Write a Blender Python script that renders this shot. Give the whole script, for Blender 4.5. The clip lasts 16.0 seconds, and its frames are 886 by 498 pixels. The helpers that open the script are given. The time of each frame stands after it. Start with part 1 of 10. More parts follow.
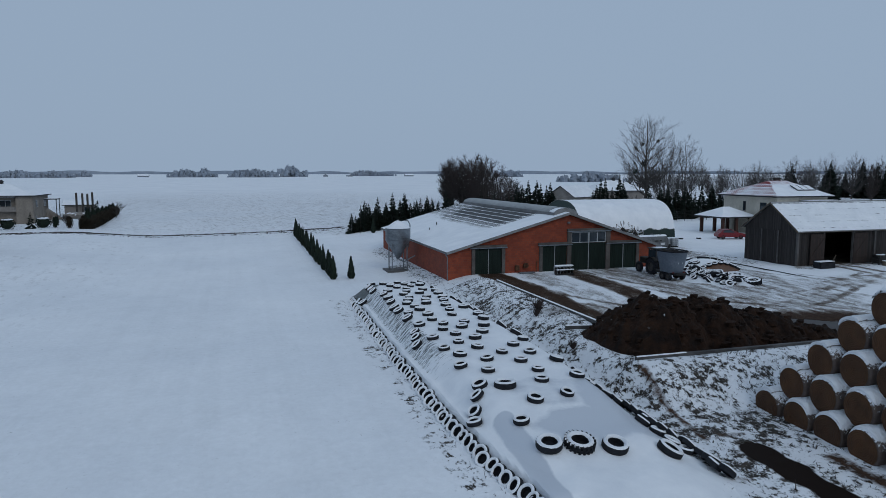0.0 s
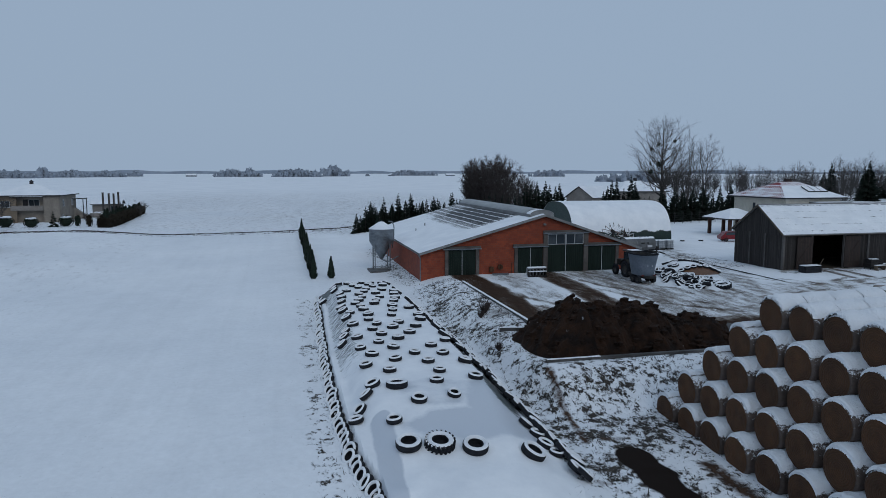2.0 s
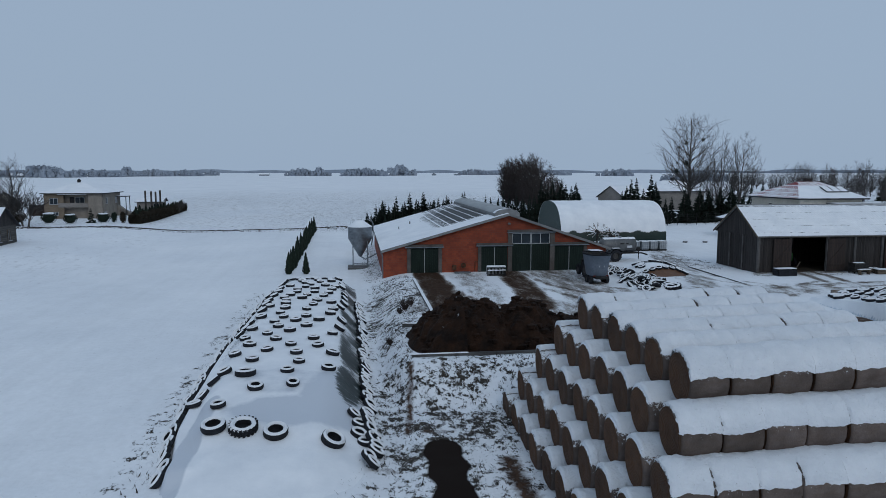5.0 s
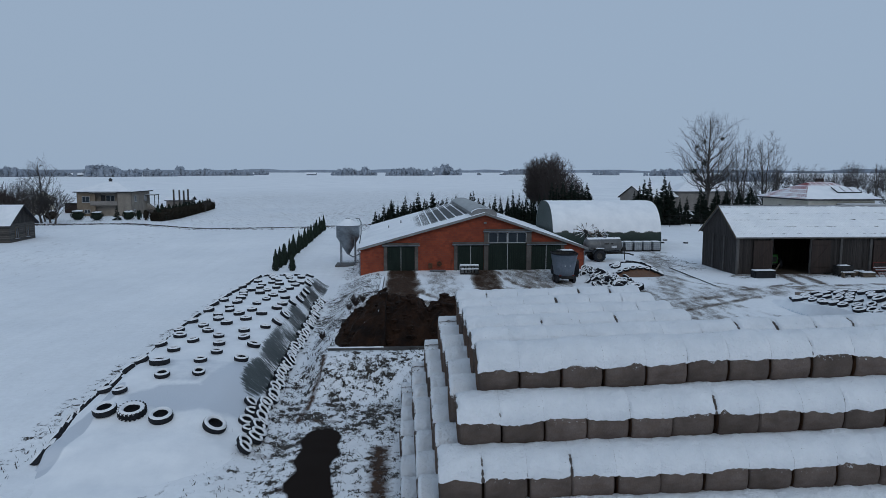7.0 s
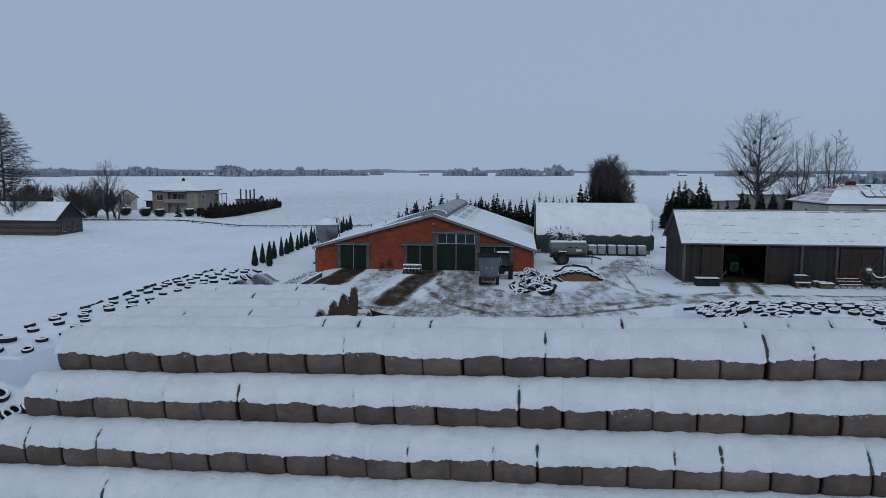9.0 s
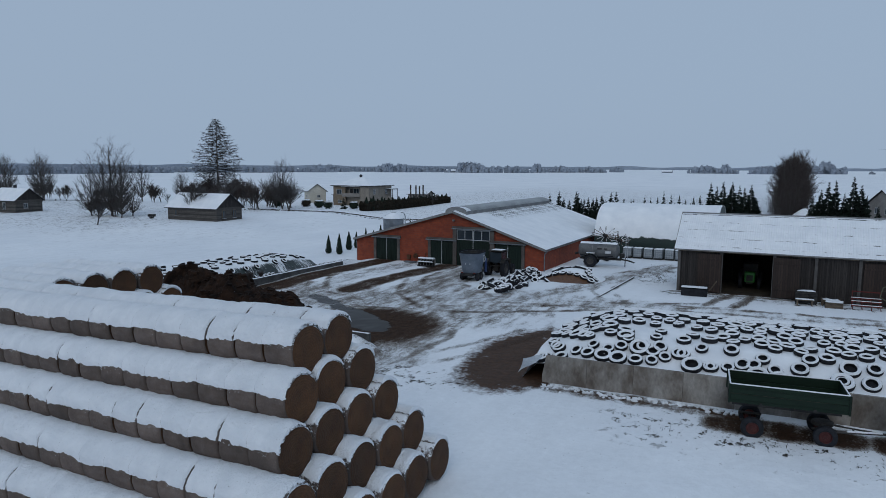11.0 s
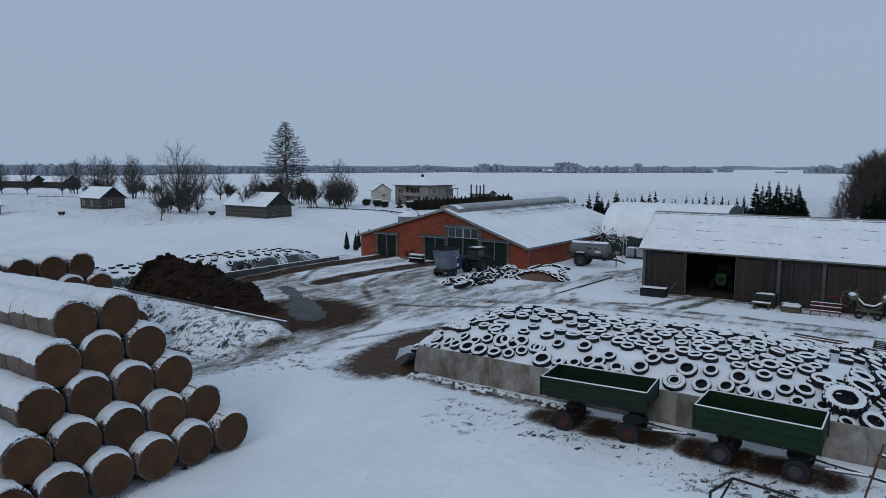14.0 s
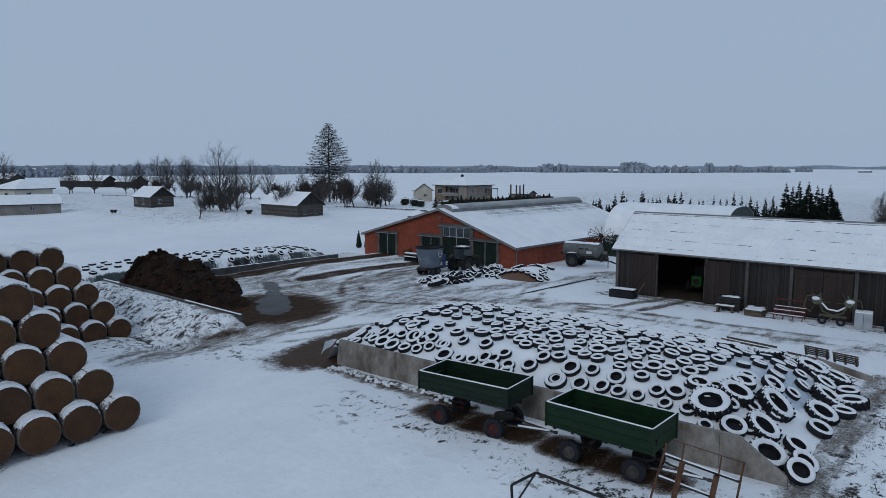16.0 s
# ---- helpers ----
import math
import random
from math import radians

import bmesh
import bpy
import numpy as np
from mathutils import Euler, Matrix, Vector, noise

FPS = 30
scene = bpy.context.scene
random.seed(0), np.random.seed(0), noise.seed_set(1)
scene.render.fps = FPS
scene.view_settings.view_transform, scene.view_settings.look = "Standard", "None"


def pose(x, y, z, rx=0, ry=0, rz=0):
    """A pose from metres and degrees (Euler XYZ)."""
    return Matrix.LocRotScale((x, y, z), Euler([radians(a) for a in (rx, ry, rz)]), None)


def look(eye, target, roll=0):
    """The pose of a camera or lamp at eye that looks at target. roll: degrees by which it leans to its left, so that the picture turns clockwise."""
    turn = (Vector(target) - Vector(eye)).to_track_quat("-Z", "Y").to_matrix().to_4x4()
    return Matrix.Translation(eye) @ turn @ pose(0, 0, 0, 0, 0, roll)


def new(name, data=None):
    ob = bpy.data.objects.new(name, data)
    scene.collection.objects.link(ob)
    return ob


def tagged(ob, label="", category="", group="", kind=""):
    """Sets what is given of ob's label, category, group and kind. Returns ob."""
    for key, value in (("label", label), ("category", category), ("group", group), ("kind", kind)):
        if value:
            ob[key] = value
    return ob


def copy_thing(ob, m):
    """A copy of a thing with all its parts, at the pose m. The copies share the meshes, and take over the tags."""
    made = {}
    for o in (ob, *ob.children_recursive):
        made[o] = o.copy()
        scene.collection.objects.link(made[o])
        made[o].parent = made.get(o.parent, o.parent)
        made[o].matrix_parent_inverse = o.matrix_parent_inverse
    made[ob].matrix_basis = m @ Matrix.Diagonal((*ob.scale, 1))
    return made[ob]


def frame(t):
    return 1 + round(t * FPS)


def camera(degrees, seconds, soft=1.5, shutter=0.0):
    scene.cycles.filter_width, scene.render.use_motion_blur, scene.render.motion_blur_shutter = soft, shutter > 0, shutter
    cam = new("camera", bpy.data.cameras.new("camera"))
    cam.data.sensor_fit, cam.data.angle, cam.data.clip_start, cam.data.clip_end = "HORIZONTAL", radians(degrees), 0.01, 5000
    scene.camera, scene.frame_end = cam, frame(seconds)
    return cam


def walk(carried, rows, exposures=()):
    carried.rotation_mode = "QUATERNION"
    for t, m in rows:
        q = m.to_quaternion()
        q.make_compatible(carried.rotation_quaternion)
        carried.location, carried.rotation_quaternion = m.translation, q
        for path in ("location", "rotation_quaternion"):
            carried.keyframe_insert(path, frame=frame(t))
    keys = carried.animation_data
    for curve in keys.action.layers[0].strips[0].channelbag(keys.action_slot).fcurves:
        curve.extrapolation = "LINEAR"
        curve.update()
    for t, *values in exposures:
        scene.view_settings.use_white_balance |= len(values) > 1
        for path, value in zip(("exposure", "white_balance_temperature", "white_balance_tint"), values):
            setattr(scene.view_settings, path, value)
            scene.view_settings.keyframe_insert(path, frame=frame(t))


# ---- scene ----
cam = camera(66.3, 16.0, soft=0.75)
ROWS = [
    (0.0, 3.032, 0.447, 10.039, -17.03, -6.43, -0.01),
    (1.0, 6.139, -0.799, 10.179, -15.22, -6.45, -0.01),
    (2.0, 9.365, -1.950, 10.256, -13.35, -6.47, -0.01),
    (3.0, 12.693, -3.009, 10.286, -11.42, -6.49, -0.01),
    (4.0, 16.106, -3.978, 10.282, -9.44, -6.51, -0.00),
    (5.0, 19.50, -4.96, 10.270, -7.44, -6.53, 0.00),
    (6.0, 22.95, -5.98, 10.282, -5.40, -6.54, 0.02),
    (6.5, 24.71, -6.28, 10.285, -4.46, -6.54, 0.04),
    (7.0, 26.52, -6.62, 10.280, -3.41, -6.56, 0.04),
    (7.5, 28.35, -6.90, 10.255, -2.37, -6.57, 0.03),
    (7.8, 29.46, -7.01, 10.258, -1.76, -6.58, 0.03),
    (7.9, 29.83, -7.05, 10.258, -1.56, -6.585, 0.03),
    (8.0, 30.22, -7.08, 10.260, -1.36, -6.59, 0.03),
    (8.1, 30.86, -7.15, 10.266, -1.02, -6.60, 0.06),
    (8.3, 32.66, -7.37, 10.285, 0.08, -6.61, 0.09),
    (8.5, 35.22, -7.60, 10.320, 1.47, -6.62, 0.13),
    (9.0, 43.66, -7.80, 10.470, 6.48, -6.54, 0.14),
    (9.3, 48.95, -7.50, 10.560, 11.75, -6.53, 0.16),
    (9.5, 52.32, -7.19, 10.610, 14.79, -6.53, 0.18),
    (10.0, 60.98, -5.57, 10.570, 22.21, -6.58, 0.08),
    (10.2, 63.98, -4.95, 10.610, 24.70, -6.66, 0.12),
    (10.3, 64.55, -4.82, 10.630, 25.12, -6.70, 0.14),
    (10.5, 65.30, -4.62, 10.660, 25.70, -6.76, 0.18),
    (11.0, 67.076, -4.125, 10.782, 27.08, -6.89, 0.31),
    (12.0, 70.873, -2.762, 10.760, 30.00, -6.89, 0.26),
    (13.0, 74.553, -1.150, 10.711, 32.86, -6.89, 0.22),
    (14.0, 78.124, 0.682, 10.664, 35.68, -6.89, 0.17),
    (15.0, 81.594, 2.704, 10.647, 38.50, -6.90, 0.13),
    (16.0, 84.969, 4.887, 10.689, 41.34, -6.90, 0.08),
]
walk(cam, [(t, pose(x, y, z, 90 + pitch, 0, yaw) @ pose(0, 0, 0, 0, 0, roll)) for t, x, y, z, yaw, pitch, roll in ROWS],
     exposures=((0.0, -0.03, 6380, 8), (2.0, 0.01, 6400, 8), (5.0, 0.06, 6420, 8), (10.0, 0.06, 6400, 8), (13.0, 0.09, 6480, 9), (16.0, 0.09, 6480, 9)))


# ---- world and light: overcast winter afternoon ----
world = bpy.data.worlds.new("overcast_sky")
scene.world = world
world.use_nodes = True
wn, wl = world.node_tree.nodes, world.node_tree.links
wn.clear()
sky = wn.new("ShaderNodeTexSky")
sky.sky_type = "NISHITA"
sky.sun_disc = False
sky.sun_elevation, sky.sun_rotation = radians(14), radians(215)
sky.air_density, sky.dust_density, sky.ozone_density = 1.0, 4.0, 2.0
clear_sky = wn.new("ShaderNodeBackground")
clear_sky.inputs["Strength"].default_value = 0.05
cloud = wn.new("ShaderNodeBackground")
cloud.inputs["Color"].default_value = (0.318, 0.408, 0.540, 1)
cloud.inputs["Strength"].default_value = 1.0
both = wn.new("ShaderNodeMixShader")
both.inputs[0].default_value = 0.93
world_out = wn.new("ShaderNodeOutputWorld")
wl.new(sky.outputs[0], clear_sky.inputs["Color"])
wl.new(clear_sky.outputs[0], both.inputs[1])
wl.new(cloud.outputs[0], both.inputs[2])
wl.new(both.outputs[0], world_out.inputs[0])
sun_data = bpy.data.lights.new("sun", "SUN")
sun_data.energy, sun_data.angle, sun_data.color = 0.5, radians(30), (1.0, 0.97, 0.93)
sun = new("sun", sun_data)
sun.matrix_world = look((60, -40, 60), (40, 40, 0))


# ---- materials ----
def nodes_of(name):
    m = bpy.data.materials.new(name)
    m.use_nodes = True
    nt = m.node_tree
    return m, nt, nt.nodes["Principled BSDF"]


def noise_node(nt, scale, detail=4.0, rough=0.6, coord="Object", stretch=(1, 1, 1), seed=True):
    tc = nt.nodes.new("ShaderNodeTexCoord")
    mp = nt.nodes.new("ShaderNodeMapping")
    mp.inputs["Scale"].default_value = stretch
    nt.links.new(tc.outputs[coord], mp.inputs["Vector"])
    if seed:
        info = nt.nodes.new("ShaderNodeObjectInfo")
        mul = nt.nodes.new("ShaderNodeMath")
        mul.operation = "MULTIPLY"
        mul.inputs[1].default_value = 37.0
        nt.links.new(info.outputs["Random"], mul.inputs[0])
        nt.links.new(mul.outputs[0], mp.inputs["Location"])
    n = nt.nodes.new("ShaderNodeTexNoise")
    n.inputs["Scale"].default_value = scale
    n.inputs["Detail"].default_value = detail
    n.inputs["Roughness"].default_value = rough
    nt.links.new(mp.outputs[0], n.inputs["Vector"])
    return n.outputs["Fac"]


def ramp(nt, fac, stops):
    r = nt.nodes.new("ShaderNodeValToRGB")
    el = r.color_ramp.elements
    while len(el) < len(stops):
        el.new(0.5)
    for e, (p, c) in zip(el, stops):
        e.position = p
        e.color = (*c, 1) if len(c) == 3 else c
    nt.links.new(fac, r.inputs[0])
    return r.outputs[0]


def grey(v):
    return (v, v, v)


def mix(nt, fac, a, b, kind="MIX"):
    m = nt.nodes.new("ShaderNodeMix")
    m.data_type = "RGBA"
    m.blend_type = kind
    for sock, val in ((m.inputs[0], fac), (m.inputs[6], a), (m.inputs[7], b)):
        if isinstance(val, (int, float)):
            sock.default_value = val
        elif isinstance(val, tuple):
            sock.default_value = (*val, 1) if len(val) == 3 else val
        else:
            nt.links.new(val, sock)
    return m.outputs[2]


def math_node(nt, op, a, b=0.0, c=0.0, clamp=False):
    m = nt.nodes.new("ShaderNodeMath")
    m.operation = op
    m.use_clamp = clamp
    for i, val in enumerate((a, b, c)):
        if isinstance(val, (int, float)):
            m.inputs[i].default_value = val
        else:
            nt.links.new(val, m.inputs[i])
    return m.outputs[0]


def attribute(nt, name):
    a = nt.nodes.new("ShaderNodeAttribute")
    a.attribute_name = name
    return a.outputs["Fac"]


def bump(nt, bsdf, height, strength=0.4, distance=0.03):
    b = nt.nodes.new("ShaderNodeBump")
    b.inputs["Strength"].default_value = strength
    b.inputs["Distance"].default_value = distance
    nt.links.new(height, b.inputs["Height"])
    nt.links.new(b.outputs[0], bsdf.inputs["Normal"])


def plain(name, c1, c2, scale=3.0, rough=0.75, metal=0.0, relief=0.3, distance=0.02, coord="Object", stretch=(1, 1, 1), fine=9.0, spread=0.08):
    """Two colours mixed by broad noise, fine grain and relief on top, slight change from thing to thing."""
    m, nt, p = nodes_of(name)
    broad = noise_node(nt, scale, 5, 0.6, coord, stretch)
    grain = noise_node(nt, scale * fine, 4, 0.65, coord, stretch)
    col = ramp(nt, broad, [(0.36, c1), (0.64, c2)])
    col = mix(nt, 0.7, col, ramp(nt, grain, [(0.25, grey(0.62)), (0.75, grey(1.25))]), "MULTIPLY")
    info = nt.nodes.new("ShaderNodeObjectInfo")
    col = mix(nt, 1.0, col, ramp(nt, info.outputs["Random"], [(0.0, grey(1 - spread)), (1.0, grey(1 + spread))]), "MULTIPLY")
    nt.links.new(col, p.inputs["Base Color"])
    nt.links.new(ramp(nt, grain, [(0.2, grey(max(0.05, rough - 0.12))), (0.8, grey(min(1, rough + 0.12)))]), p.inputs["Roughness"])
    p.inputs["Metallic"].default_value = metal
    p.inputs["Specular IOR Level"].default_value = 0.22 if rough > 0.52 else 0.45
    bump(nt, p, grain, relief, distance)
    return m


SNOW_A, SNOW_B = (0.76, 0.79, 0.83), (0.89, 0.91, 0.935)


def make_snow():
    m, nt, p = nodes_of("snow")
    broad = noise_node(nt, 0.8, 5, 0.6)
    fine = noise_node(nt, 14.0, 5, 0.7)
    lumps = noise_node(nt, 3.0, 4, 0.6)
    nt.links.new(ramp(nt, broad, [(0.3, SNOW_A), (0.7, SNOW_B)]), p.inputs["Base Color"])
    p.inputs["Roughness"].default_value = 0.62
    bump(nt, p, math_node(nt, "ADD", math_node(nt, "MULTIPLY", lumps, 3.0), fine), 0.65, 0.045)
    return m


def make_ground():
    """Snow over a farmyard: churned slush, mud, water and dry weeds break through where the ground's masks say so."""
    m, nt, p = nodes_of("snowy_ground")
    big = noise_node(nt, 0.05, 6, 0.62, seed=False)
    mid = noise_node(nt, 0.55, 6, 0.66, seed=False)
    fine = noise_node(nt, 3.2, 6, 0.72, seed=False)
    tuft = noise_node(nt, 6.5, 8, 0.75, stretch=(1.3, 0.8, 1.0), seed=False)
    clod = noise_node(nt, 2.2, 4, 0.6, seed=False)
    grain = noise_node(nt, 13.0, 5, 0.7, seed=False)
    streak = noise_node(nt, 0.9, 5, 0.65, stretch=(1.4, 0.45, 1.0), seed=False)
    snow = ramp(nt, big, [(0.3, SNOW_A), (0.7, SNOW_B)])
    snow = mix(nt, 0.5, snow, ramp(nt, mid, [(0.3, grey(0.93)), (0.7, grey(1.05))]), "MULTIPLY")
    # drill rows and old wheel marks showing faintly through the snow of the field
    rows = noise_node(nt, 0.8, 5, 0.7, stretch=(1.0, 0.03, 1.0), seed=False)
    snow = mix(nt, 0.28, snow, ramp(nt, rows, [(0.32, grey(0.90)), (0.55, grey(1.02)), (0.7, grey(1.04))]), "MULTIPLY")
    snow = mix(nt, 0.6, snow, ramp(nt, fine, [(0.3, grey(0.92)), (0.7, grey(1.06))]), "MULTIPLY")
    # stubble and dry weeds poking through
    weed = math_node(nt, "ADD", attribute(nt, "weed"), math_node(nt, "MULTIPLY_ADD", tuft, 2.0, math_node(nt, "MULTIPLY_ADD", clod, 1.5, math_node(nt, "MULTIPLY_ADD", mid, 1.3, -2.74))))
    weed = math_node(nt, "MULTIPLY", math_node(nt, "MULTIPLY", attribute(nt, "weed"), 9.0, clamp=True), math_node(nt, "MULTIPLY", weed, 6.0, clamp=True))
    weed_col = ramp(nt, fine, [(0.3, (0.016, 0.013, 0.010)), (0.55, (0.045, 0.037, 0.029)), (0.75, (0.14, 0.12, 0.095))])
    col = mix(nt, weed, snow, weed_col)
    # rows of stubble that show as dark dashes on the far fields
    dash = noise_node(nt, 1.5, 4, 0.7, stretch=(1.0, 0.35, 1.0), seed=False)
    dash = math_node(nt, "MULTIPLY_ADD", math_node(nt, "MULTIPLY_ADD", big, 0.35, dash), 9.0, -6.6, clamp=True)
    col = mix(nt, math_node(nt, "MULTIPLY", math_node(nt, "MULTIPLY", dash, 0.62), attribute(nt, "stubble")), col, (0.13, 0.125, 0.13))
    # sparse crumbs of dirt on the open snow
    speck = math_node(nt, "MULTIPLY_ADD", math_node(nt, "MULTIPLY_ADD", clod, 0.6, grain), 13.0, -13.0, clamp=True)
    col = mix(nt, math_node(nt, "MULTIPLY", speck, 0.8), col, (0.10, 0.09, 0.085))
    # driven slush and mud
    churn = math_node(nt, "MULTIPLY_ADD", streak, 1.5, math_node(nt, "MULTIPLY_ADD", fine, 0.9, math_node(nt, "MULTIPLY_ADD", grain, 1.4, -1.95)))
    mud = math_node(nt, "ADD", attribute(nt, "mud"), churn)
    mud = math_node(nt, "MULTIPLY", mud, math_node(nt, "MULTIPLY", attribute(nt, "mud"), 4.0, clamp=True))
    slush = math_node(nt, "MULTIPLY_ADD", mud, 3.0, -0.5, clamp=True)
    deep = math_node(nt, "MULTIPLY_ADD", mud, 3.4, -1.95, clamp=True)
    col = mix(nt, slush, col, ramp(nt, mid, [(0.3, (0.15, 0.128, 0.110)), (0.7, (0.33, 0.305, 0.285))]))
    col = mix(nt, deep, col, ramp(nt, fine, [(0.3, (0.022, 0.0125, 0.0080)), (0.7, (0.070, 0.041, 0.0265))]))
    soil = math_node(nt, "MULTIPLY_ADD", math_node(nt, "ADD", attribute(nt, "soil"), math_node(nt, "MULTIPLY_ADD", fine, 0.9, -0.45)), 3.0, -1.1, clamp=True)
    soil = math_node(nt, "MULTIPLY", soil, math_node(nt, "GREATER_THAN", attribute(nt, "soil"), 0.05))
    col = mix(nt, soil, col, ramp(nt, fine, [(0.3, (0.026, 0.0125, 0.0065)), (0.7, (0.080, 0.038, 0.018))]))
    wet = math_node(nt, "MULTIPLY_ADD", math_node(nt, "ADD", attribute(nt, "wet"), math_node(nt, "MULTIPLY_ADD", mid, 1.5, -0.78)), 6.0, -3.0, clamp=True)
    col = mix(nt, wet, col, (0.022, 0.017, 0.014))
    slurry = math_node(nt, "MULTIPLY_ADD", math_node(nt, "ADD", attribute(nt, "slurry"), math_node(nt, "MULTIPLY_ADD", mid, 0.6, -0.3)), 6.0, -3.0, clamp=True)
    col = mix(nt, slurry, col, (0.014, 0.009, 0.007))
    nt.links.new(math_node(nt, "MULTIPLY_ADD", math_node(nt, "SUBTRACT", deep, wet, clamp=True), -0.24, math_node(nt, "MULTIPLY_ADD", math_node(nt, "MAXIMUM", wet, slurry), -0.24, 0.30)), p.inputs["Specular IOR Level"])
    nt.links.new(col, p.inputs["Base Color"])
    dry = math_node(nt, "MULTIPLY_ADD", deep, 0.05, 0.72)
    nt.links.new(math_node(nt, "MULTIPLY", dry, math_node(nt, "MULTIPLY_ADD", wet, -0.62, 1.0)), p.inputs["Roughness"])
    rough_h = math_node(nt, "ADD", math_node(nt, "MULTIPLY", fine, math_node(nt, "MULTIPLY_ADD", slush, 1.0, 0.35)), math_node(nt, "MULTIPLY", weed, 0.9))
    rough_h = math_node(nt, "MULTIPLY", math_node(nt, "MULTIPLY_ADD", mid, 1.2, rough_h), math_node(nt, "SUBTRACT", 1.0, math_node(nt, "MAXIMUM", wet, slurry)))
    bump(nt, p, rough_h, 0.7, 0.14)
    return m


def make_brick():
    m, nt, p = nodes_of("clay_block")
    tc = nt.nodes.new("ShaderNodeTexCoord")
    sep = nt.nodes.new("ShaderNodeSeparateXYZ")
    comb = nt.nodes.new("ShaderNodeCombineXYZ")
    nt.links.new(tc.outputs["Object"], sep.inputs[0])
    nt.links.new(math_node(nt, "ADD", sep.outputs[0], sep.outputs[1]), comb.inputs[0])
    nt.links.new(sep.outputs[2], comb.inputs[1])
    b = nt.nodes.new("ShaderNodeTexBrick")
    nt.links.new(comb.outputs[0], b.inputs["Vector"])
    for key, val in (("Scale", 1.0), ("Mortar Size", 0.012), ("Brick Width", 0.38), ("Row Height", 0.22), ("Bias", 0.0)):
        b.inputs[key].default_value = val
    b.inputs["Color1"].default_value = (0.265, 0.051, 0.019, 1)
    b.inputs["Color2"].default_value = (0.185, 0.034, 0.015, 1)
    b.inputs["Mortar"].default_value = (0.16, 0.052, 0.034, 1)
    stain = noise_node(nt, 0.7, 5, 0.6, stretch=(1, 1, 0.6))
    grain = noise_node(nt, 9, 4, 0.6)
    col = mix(nt, 0.8, b.outputs["Color"], ramp(nt, stain, [(0.3, grey(0.7)), (0.7, grey(1.15))]), "MULTIPLY")
    col = mix(nt, 0.6, col, ramp(nt, grain, [(0.3, grey(0.8)), (0.7, grey(1.15))]), "MULTIPLY")
    nt.links.new(col, p.inputs["Base Color"])
    p.inputs["Roughness"].default_value = 0.85
    bump(nt, p, math_node(nt, "MULTIPLY_ADD", b.outputs["Fac"], -1.0, grain), 0.5, 0.015)
    return m


def make_boards(name, c1, c2, width=0.16, axis="X"):
    """Upright weathered boards: a tint for each board, grain along it, dark joints."""
    m, nt, p = nodes_of(name)
    tc = nt.nodes.new("ShaderNodeTexCoord")
    sep = nt.nodes.new("ShaderNodeSeparateXYZ")
    nt.links.new(tc.outputs["Object"], sep.inputs[0])
    across = math_node(nt, "ADD", sep.outputs[0], sep.outputs[1]) if axis == "X" else sep.outputs[2]
    row = math_node(nt, "DIVIDE", across, width)
    idx = math_node(nt, "FLOOR", row)
    wn_ = nt.nodes.new("ShaderNodeTexWhiteNoise")
    wn_.noise_dimensions = "1D"
    nt.links.new(idx, wn_.inputs["W"])
    frac = math_node(nt, "FRACT", row)
    joint = math_node(nt, "LESS_THAN", math_node(nt, "MINIMUM", frac, math_node(nt, "SUBTRACT", 1.0, frac)), 0.06)
    grain = noise_node(nt, 7.0, 5, 0.65, stretch=(3, 3, 0.35) if axis == "X" else (0.35, 0.35, 3))
    stain = noise_node(nt, 0.8, 4, 0.6)
    col = ramp(nt, wn_.outputs["Value"], [(0.0, c1), (1.0, c2)])
    col = mix(nt, 0.8, col, ramp(nt, grain, [(0.28, grey(0.55)), (0.72, grey(1.3))]), "MULTIPLY")
    col = mix(nt, 0.6, col, ramp(nt, stain, [(0.3, grey(0.7)), (0.7, grey(1.2))]), "MULTIPLY")
    col = mix(nt, joint, col, (0.008, 0.007, 0.006))
    nt.links.new(col, p.inputs["Base Color"])
    p.inputs["Roughness"].default_value = 0.85
    bump(nt, p, math_node(nt, "MULTIPLY_ADD", joint, -1.5, grain), 0.5, 0.01)
    return m


